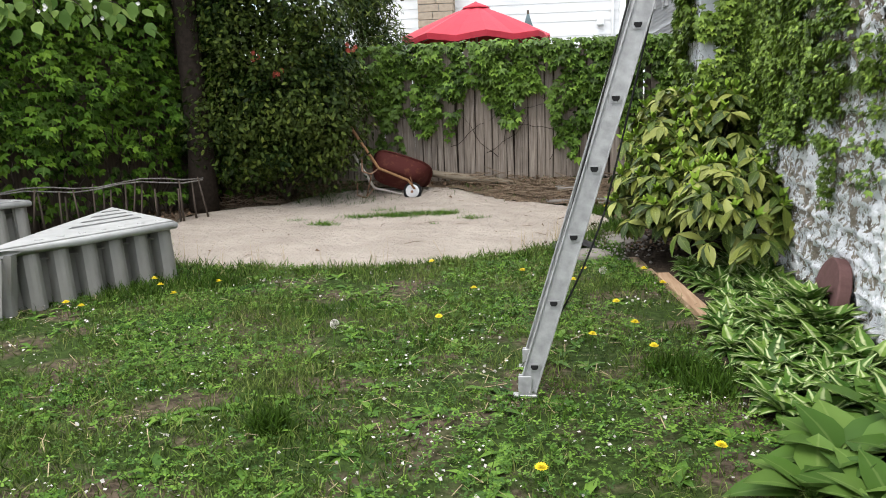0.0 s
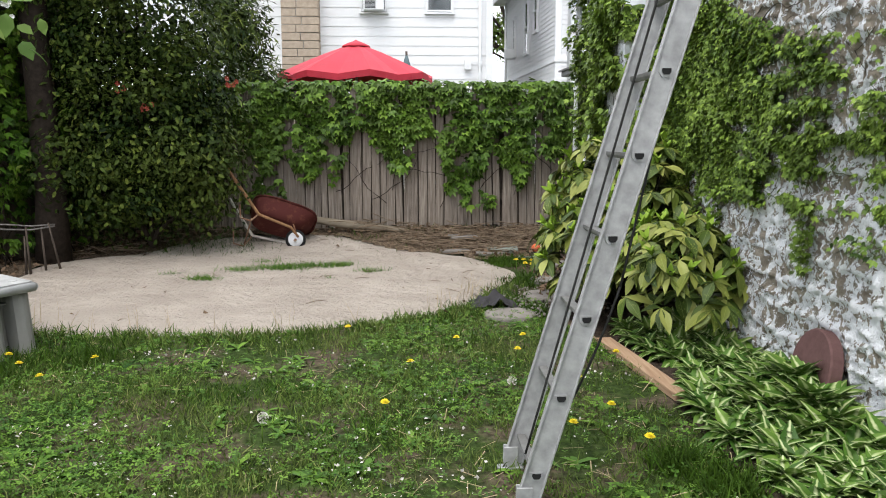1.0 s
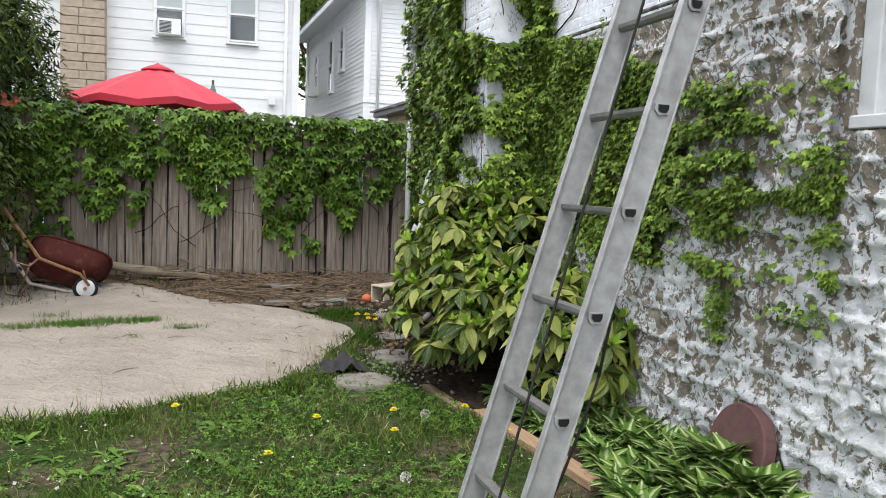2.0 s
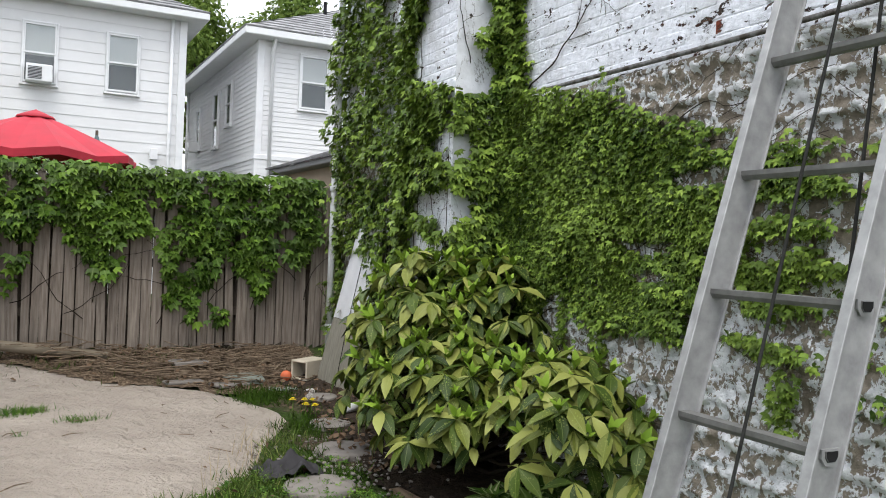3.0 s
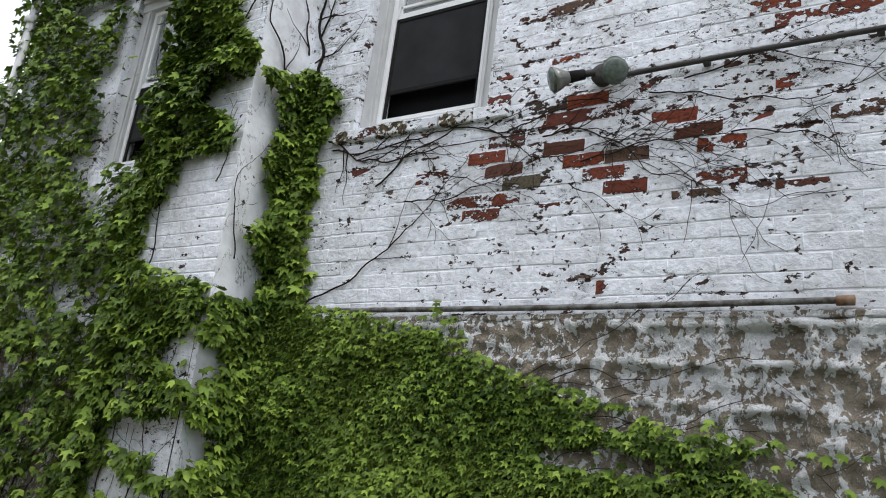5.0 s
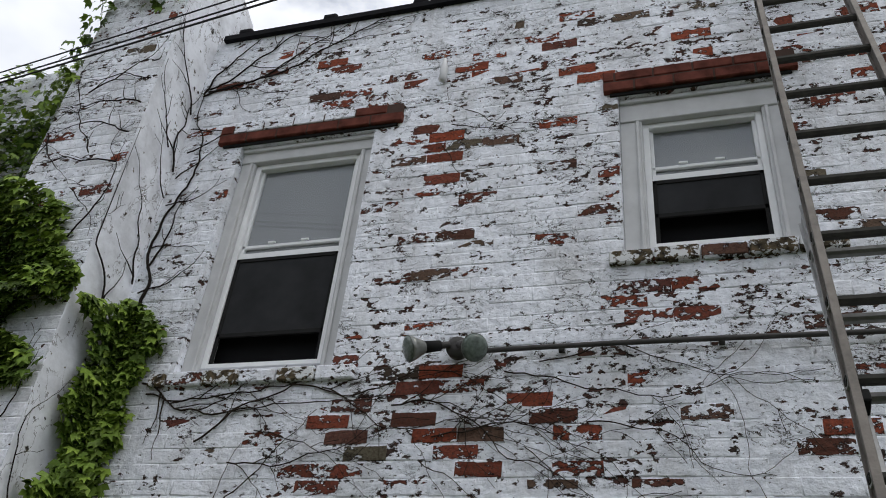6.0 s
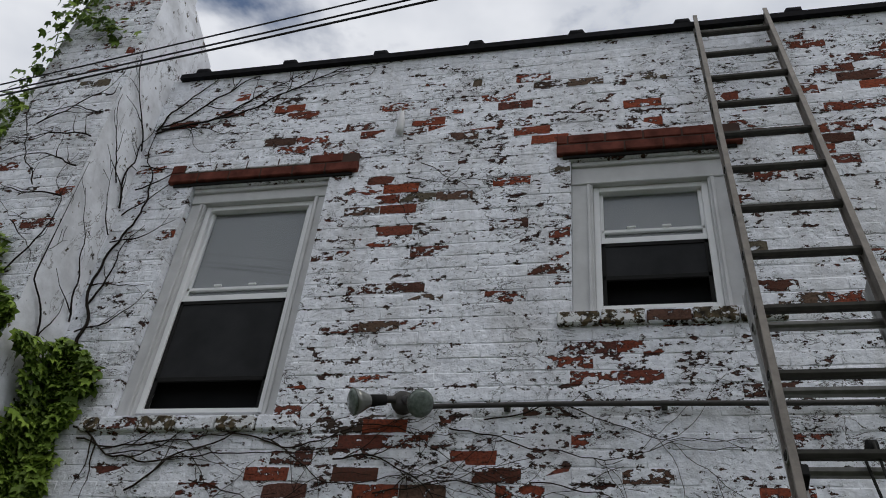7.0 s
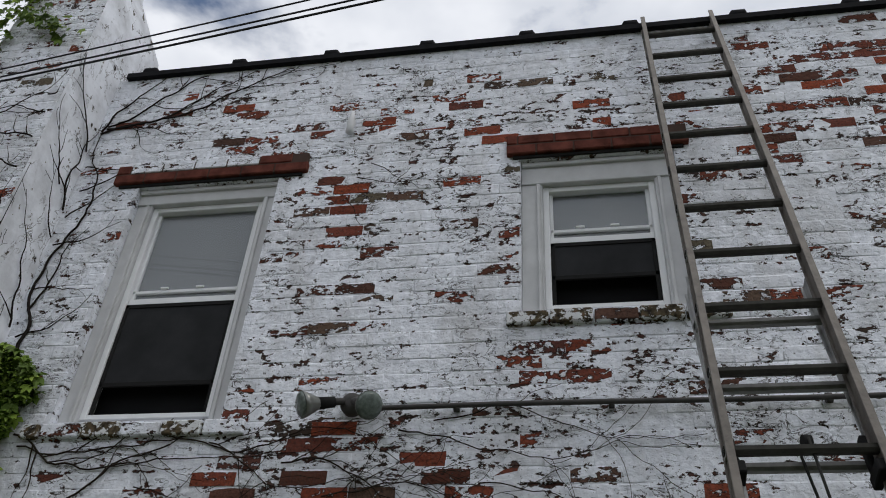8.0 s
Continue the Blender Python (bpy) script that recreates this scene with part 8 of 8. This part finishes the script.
# leaf litter and chips over mulch, bed and sand
LITTER = plain("brown_leaf_litter", (0.15, 0.10, 0.065), 0.95, 0, 0.4, 30)
n = 5200
xs, ys = RNG.uniform(-5.5, 1.45, n), RNG.uniform(6.8, 11.3, n)
keep = np.array([(in_mulch(x, y) or (in_bed(x, y) and y > 7) or RNG.random() < 0.06) and not (in_sand(x, y, 0.0) and RNG.random() < 0.9) for x, y in zip(xs, ys)])
xs, ys = xs[keep], ys[keep]
p = np.stack([xs, ys, [ground_z(x, y) + 0.045 for x, y in zip(xs, ys)]], 1) + RNG.uniform(-0.012, 0.03, (len(xs), 3))
stuff("leaf_litter", scattered("leaf_litter", CHIP, frames_of(unit(np.array((0, 0, 1.0)) + RNG.normal(0, 0.5, (len(p), 3))), unit(RNG.normal(0, 1, (len(p), 3))), RNG.uniform(0.015, 0.05, len(p)), p), LITTER), "dead brown leaves on the mulch", "leaf litter")
# twigs on the sand
bm = bmesh.new()
for k in range(28):
    a, rr = rs.uniform(0, 6.28), 2.2 * math.sqrt(rs.random())
    if rs.random() < 0.5:
        a = rs.uniform(-0.6, 0.8)
    p = Vector((SAND_C[0] + rr * math.cos(a), SAND_C[1] + rr * math.sin(a), 0.05 + ground_z(SAND_C[0] + rr * math.cos(a), SAND_C[1] + rr * math.sin(a))))
    b, ln = rs.uniform(0, 3.14), rs.uniform(0.04, 0.25)
    d = Vector((math.cos(b), math.sin(b), 0))
    tube(bm, [p - d * ln / 2, p + Vector((-d.y, d.x, 0.3)) * 0.015, p + d * ln / 2], [0.003, 0.004, 0.002], 4, cap=False)
me = bpy.data.meshes.new("sand_twigs")
bm.to_mesh(me)
bm.free()
me.materials.append(STICK)
stuff("sand_twigs", me, "thin dry twigs lying on the sand", "twigs")
# pebbles by the stepping stones
PEB = lathe(bmesh.new(), [(0.5, -0.2), (0.9, 0.1), (0.7, 0.5), (0.2, 0.62)], 6)
PEB.verts.ensure_lookup_table()
bmesh.ops.triangulate(PEB, faces=PEB.faces)
pv, pf = np.array([v.co[:] for v in PEB.verts]), np.array([[v.index for v in f.verts] for f in PEB.faces])
PEB.free()
n = 260
p = np.concatenate([RNG.normal((0.5, 7.3), (0.2, 0.35), (n, 2)), np.full((n, 1), 0.03)], 1)
stuff("pebbles", scattered("pebbles", (pv, pf, np.zeros((len(pv), 2))), frames_of(unit(np.array((0, 0, 1.0)) + RNG.normal(0, 0.3, (n, 3))), unit(RNG.normal(0, 1, (n, 3))), RNG.uniform(0.006, 0.02, n), p), CONCRETE), "small grey pebbles by the stepping stones", "pebbles")
# dandelions by the stones
for k, (x, y) in enumerate(((0.53, 8.27), (0.58, 8.3), (0.5, 8.22), (0.6, 8.2), (0.47, 8.35))):
    copy_thing(flower, pose(x, y, 0.09 + 0.02 * (k % 3), 5, 8 * (k % 2), k * 60) @ Matrix.Scale(1.2, 4))

# ---- fittings on the brick wall ----
conduit = thing("conduit", (WALL_X, 4.6, 3.435), "grey steel conduit run along the brick wall", "conduit")
inv = conduit.matrix_world.inverted()
ob = part("pipe", tubed([(WALL_X - 0.04, y, 3.432 + 0.004 * math.sin(y * 3)) for y in np.arange(5.40, Y_NEAR, -0.3)], 0.012, 8), STEEL, conduit)
ob.matrix_parent_inverse = inv
for y in (5.0, 4.35, 3.5, 2.6):
    ob = part("strap", tubed([(WALL_X - 0.025, y - 0.012, 3.432), (WALL_X - 0.025, y + 0.012, 3.432)], 0.022, 8), STEEL, conduit)
    ob.matrix_parent_inverse = inv

flood = thing("floodlight", (WALL_X - 0.02, 5.46, 3.45), "twin outdoor floodlight with two glass bulbs on a grey box", "floodlight")
part("box", lathe(bmesh.new(), [(0.05, 0.0), (0.052, 0.03), (0.045, 0.046), (0.02, 0.052)], 20, pose(0, 0, 0, 0, -90, 0)), STEEL, flood)
for a, tgt, nm in ((0.10, (-0.55, 0.75, -0.35), 1), (-0.05, (-0.72, -0.6, -0.5), 2)):
    d = Vector(tgt).normalized()
    o = Vector((-0.055, a * 0.3, 0.0))
    part("arm", tubed([o, o + d * 0.05], 0.016, 8), STEEL, flood)
    part("socket", tubed([o + d * 0.045, o + d * 0.12], [0.024, 0.028], 12), RUBBER if nm == 1 else STEEL, flood)
    m = Matrix.Translation(o + d * 0.11) @ d.to_track_quat("Z", "Y").to_matrix().to_4x4()
    bulb = part("bulb", lathe(bmesh.new(), [(0.024, 0.0), (0.03, 0.015), (0.052, 0.06), (0.06, 0.085)], 20, m), plain("silvered_glass", (0.26, 0.265, 0.25), 0.22, 0.5, 0.3), flood, "silvered glass bulb")
    part("lens", lathe(bmesh.new(), [(0.058, 0.086), (0.045, 0.094), (0.004, 0.098)], 20, m), plain("greenish_lens_glass", (0.13, 0.155, 0.14), 0.12, 0, 0.5, 60), bulb, "greenish ribbed lens")

ledge = thing("ledge_pipe", (WALL_X, 5.8, LEDGE_Z), "old iron pipe along the ledge above the stonework", "pipe")
inv = ledge.matrix_world.inverted()
ob = part("pipe", tubed([(WALL_X - 0.045, y, 2.375 + 0.004 * math.sin(y * 2)) for y in np.linspace(7.30, 4.50, 18)], 0.013, 8), m_rust("worn_iron_pipe", (0.24, 0.24, 0.24), (0.08, 0.07, 0.06), 0.5), ledge)
ob.matrix_parent_inverse = inv
ob = part("end_cap", tubed([(WALL_X - 0.045, 4.52, 2.375), (WALL_X - 0.045, 4.46, 2.375)], 0.019, 8), RUSTY, ledge, "rusty pipe cap")
ob.matrix_parent_inverse = inv
ledge_lip = mesh_ob("trim_ledge", boxed(WALL_X - 0.04, Y_NEAR, LEDGE_Z - 0.012, WALL_X + 0.01, 7.27, LEDGE_Z + 0.016, bevel=0.006), STONE)
tagged(ledge_lip, "projecting mortar ledge above the stonework", "ledge", kind="structure")

insul = thing("cable_anchor", (WALL_X - 0.03, 5.70, 5.27), "small white porcelain cable anchor on the wall", "insulator")
part("spool", lathe(bmesh.new(), [(0.012, -0.09), (0.026, -0.075), (0.02, -0.03), (0.026, 0.0), (0.018, 0.04), (0.008, 0.1)], 12), WHITE_PAINT, insul)
part("hook", tubed([(0.03, 0, 0.1), (-0.01, 0, 0.12), (0.0, 0, 0.07)], 0.005, 6), RUSTY, insul)

# overhead cables
def cable(a, b, sag, r, parent):
    a, b = Vector(a), Vector(b)
    ob = part("cable", tubed([a.lerp(b, k / 24) - Vector((0, 0, sag * 4 * (k / 24) * (1 - k / 24))) for k in range(25)], r, 6), CABLE, parent)
    return ob


lines = thing("overhead_cables", (0, 0, 0), "three black overhead cables crossing above the yard", "cables")
for z_far, z_near, drop, r_ in ((5.40, 5.72, 0.62, 0.0045), (5.35, 5.63, 0.66, 0.005), (5.32, 5.58, 0.68, 0.006)):
    cable((-2.8, -16.0, z_near), (1.27, 10.62, z_far), drop, r_, lines)


# ---- bricks: single pieces where the view dwells, the rest joined ----
BR_L, BR_H, STEP_L, STEP_H = 0.2006, 0.071, 0.202, 0.0745


def brick_shape(seed, length=BR_L):
    """A worn brick face: a slab with chamfered, slightly uneven edges; local x out of the wall, y along, z up."""
    r = random.Random(seed)
    j = lambda s: r.uniform(-s, s)  # noqa: E731
    l, h, d = length / 2, BR_H / 2, 0.0009
    outer = [(-l + j(0.003), -h + j(0.003)), (l + j(0.003), -h + j(0.003)), (l + j(0.003), h + j(0.003)), (-l + j(0.003), h + j(0.003))]
    inner = [(y * (1 - 0.005 / l), z * (1 - 0.006 / h)) for y, z in outer]
    co = [(0.004, y, z) for y, z in outer] + [(-d * 0.55, y, z) for y, z in outer] + [(-d + j(0.0005), y, z) for y, z in inner]
    f = [(0, 1, 5, 4), (1, 2, 6, 5), (2, 3, 7, 6), (3, 0, 4, 7), (4, 5, 9, 8), (5, 6, 10, 9), (6, 7, 11, 10), (7, 4, 8, 11), (8, 9, 10, 11)]
    return np.array(co, float), np.array(f)[:, ::-1]


def brick_mesh(seed, length=BR_L):
    co, f = brick_shape(seed, length)
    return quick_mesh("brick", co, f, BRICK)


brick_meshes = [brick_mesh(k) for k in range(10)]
rbk = random.Random(77)
single, joined = [], []
row = 0
z = LEDGE_Z + 0.06
while z < ROOF_Z - 0.03:
    y = 1.2 + (0.101 if row % 2 else 0.0)
    while y < 7.34:
        lintel = any(w[0] - 0.13 < y < w[1] + 0.13 and w[3] - 0.02 < z < w[3] + 0.17 for w in (W1, W2))
        near_edge = [w for w in (W1, W2) if w[2] - 0.02 < z < w[3] + 0.02 and w[0] - 0.1 < y < w[1] + 0.1]
        length = BR_L
        yy = y
        ok = not lintel
        for w in near_edge:
            if w[0] + 0.09 < y < w[1] - 0.09:
                ok = False
            elif y <= w[0] + 0.09:
                hi = w[0] - 0.004
                lo = y - BR_L / 2
                length, yy = hi - lo, (hi + lo) / 2
                if y + BR_L / 2 < hi:
                    length, yy = BR_L, y
            else:
                lo = w[1] + 0.004
                hi = y + BR_L / 2
                length, yy = hi - lo, (hi + lo) / 2
                if y - BR_L / 2 > lo:
                    length, yy = BR_L, y
        if ok and length > 0.03:
            turn = pose(WALL_X + rbk.uniform(-0.0015, 0.0015), yy, z + rbk.uniform(-0.002, 0.002), rbk.uniform(-0.4, 0.4), rbk.uniform(-0.5, 0.5), rbk.uniform(-0.25, 0.25))
            (single if length == BR_L and 4.3 < y < 6.2 and 2.65 < z < 4.85 else joined).append((turn, length, rbk.randrange(1000)))
        y += STEP_L
    z += STEP_H
    row += 1
rbk.shuffle(single)
for turn, length, seed in single[:300]:
    ob = new("brick", brick_meshes[seed % 10])
    ob.parent = wall_main
    ob.matrix_world = turn
joined += single[300:]


def joined_bricks(name, rows, parent, label):
    cos, faces, base = [], [], 0
    for turn, length, seed in rows:
        co, f = brick_shape(seed, length)
        m = np.array(turn)
        cos.append(co @ m[:3, :3].T + m[:3, 3])
        faces.append(f + base)
        base += len(co)
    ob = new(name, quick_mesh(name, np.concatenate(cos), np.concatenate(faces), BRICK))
    ob.parent = parent
    return tagged(ob, label, kind="stuff")


joined_bricks("brickwork", joined, wall_main, "courses of brick under flaking white paint")

# brickwork of the chimney's front
rows = []
z, row = 2.39, 0
while z < CH_TOP - 0.05:
    fr, br, bl, fl = chim_corners(z)
    for a, b in ((fr, fl),):
        along = b - a
        n = max(int(along.length / STEP_L), 1)
        step = along.length / n
        d = along.normalized()
        yaw = math.degrees(math.atan2(-d.x, d.y))
        for k in range(n + (row % 2)):
            u0, u1 = (k - 0.5 * (row % 2)) * step, (k + 1 - 0.5 * (row % 2)) * step
            u0, u1 = max(u0, 0.0), min(u1, along.length)
            if u1 - u0 > 0.04:
                p = a + d * (u0 + u1) / 2
                rows.append((pose(p.x, p.y, z, 0, 0, yaw), u1 - u0 - 0.004, rbk.randrange(1000)))
    z += STEP_H
    row += 1
joined_bricks("chimney_brickwork", rows, chimney, "brick courses of the chimney under flaking white paint")

# red brick lintels and sloping brick sills
def lintel(w, over, parent_name, label):
    y0, y1, z0, z1 = w
    ob = tagged(new(parent_name), label, "lintel", kind="structure")
    for r_ in range(2):
        y = y0 - over + (0.1 if r_ else 0)
        while y < y1 + over - 0.05:
            ln = min(0.198, y1 + over - y)
            part("brick", boxed(WALL_X - 0.032, y, z1 + 0.022 + 0.072 * r_, WALL_X + 0.1, y + ln - 0.008, z1 + 0.086 + 0.072 * r_, bevel=0.005), LINTEL_BRICK if r_ == 0 or w is W2 or rbk.random() < 0.3 else BRICK, ob)
            y += ln
    part("mortar", boxed(WALL_X - 0.026, y0 - over + 0.005, z1 + 0.024, WALL_X + 0.09, y1 + over - 0.01, z1 + 0.155), plain("dirty_mortar", (0.075, 0.05, 0.042), 0.95), ob)
    # black strip stands in for the shadow between lintel and casing
    part("steel_angle", boxed(WALL_X - 0.012, y0 - over + 0.03, z1 + 0.002, WALL_X + 0.1, y1 + over - 0.04, z1 + 0.019), RUBBER, ob, "black strip painting the shadow under the lintel")
    return ob


def sill(w, past, mats, parent_name, label):
    """A row of bricks under a window, its paint worn to a different degree on each."""
    y0, y1, z0, z1 = w
    ob = tagged(new(parent_name), label, "sill", kind="structure")
    y, k = y0 - 0.13, 0
    while y < y1 + past - 0.05:
        ln = min(0.2, y1 + past - y)
        part("brick", boxed(WALL_X - 0.030 - 0.004 * (k % 2), y, z0 - 0.086, WALL_X + 0.1, y + ln - 0.008, z0 - 0.014 - 0.003 * (k % 3), bevel=0.007), mats[k % len(mats)], ob)
        y, k = y + ln, k + 1
    return ob


def m_mossy_brick():
    """White paint gone to flakes over brown, mossy brick."""
    n = Nodes("mossy_flaked_brick")
    b = n.noise(22, 7, 0.68, n.scaled((1, 1, 1.3)), 0.3)
    under = n.ramp(n.noise(30, 4), (0.35, (0.022, 0.018, 0.014)), (0.6, (0.11, 0.085, 0.05)), (0.75, (0.15, 0.06, 0.04)))
    col = n.mix(n.ramp(b, (0.50, 0.0), (0.515, 1.0)), under, (0.66, 0.67, 0.68))
    return n.done(col, 0.9, 0, n.bump(b, 0.8, 0.008))


MOSSY = m_mossy_brick()
lintel(W1, 0.165, "lintel", "bare red brick lintel over the tall window")
lintel(W2, 0.08, "lintel", "bare red brick lintel over the small window")
sill(W1, 0.12, (BRICK, MOSSY), "sill", "painted brick sill under the tall window")
sill(W2, 0.075, (MOSSY, MOSSY, BRICK), "sill", "mossy brick sill under the small window")

# the wall does not run square to the fence: the yard and all beyond it lie a little askew to it
ASKEW = Matrix.Translation((0.3, 4.8, 0)) @ Matrix.Rotation(radians(1.1), 4, "Z") @ Matrix.Translation((-0.3, -4.8, 0))
ALONG_THE_WALL = ("wall", "chimney", "roof", "window", "extension", "creeper", "dry_creeper", "ivy_stem", "trim", "ledge", "conduit", "floodlight", "cable", "overhead", "lintel", "sill", "sun",
                  "hosta", "broad_leaved", "timber", "arched", "soil_bank", "planting", "aucuba", "downspout", "leaning", "drain")
for ob in list(scene.objects):
    if ob.parent is None and ob.type != "CAMERA" and not ob.name.startswith(ALONG_THE_WALL):
        ob.matrix_basis = ASKEW @ ob.matrix_basis
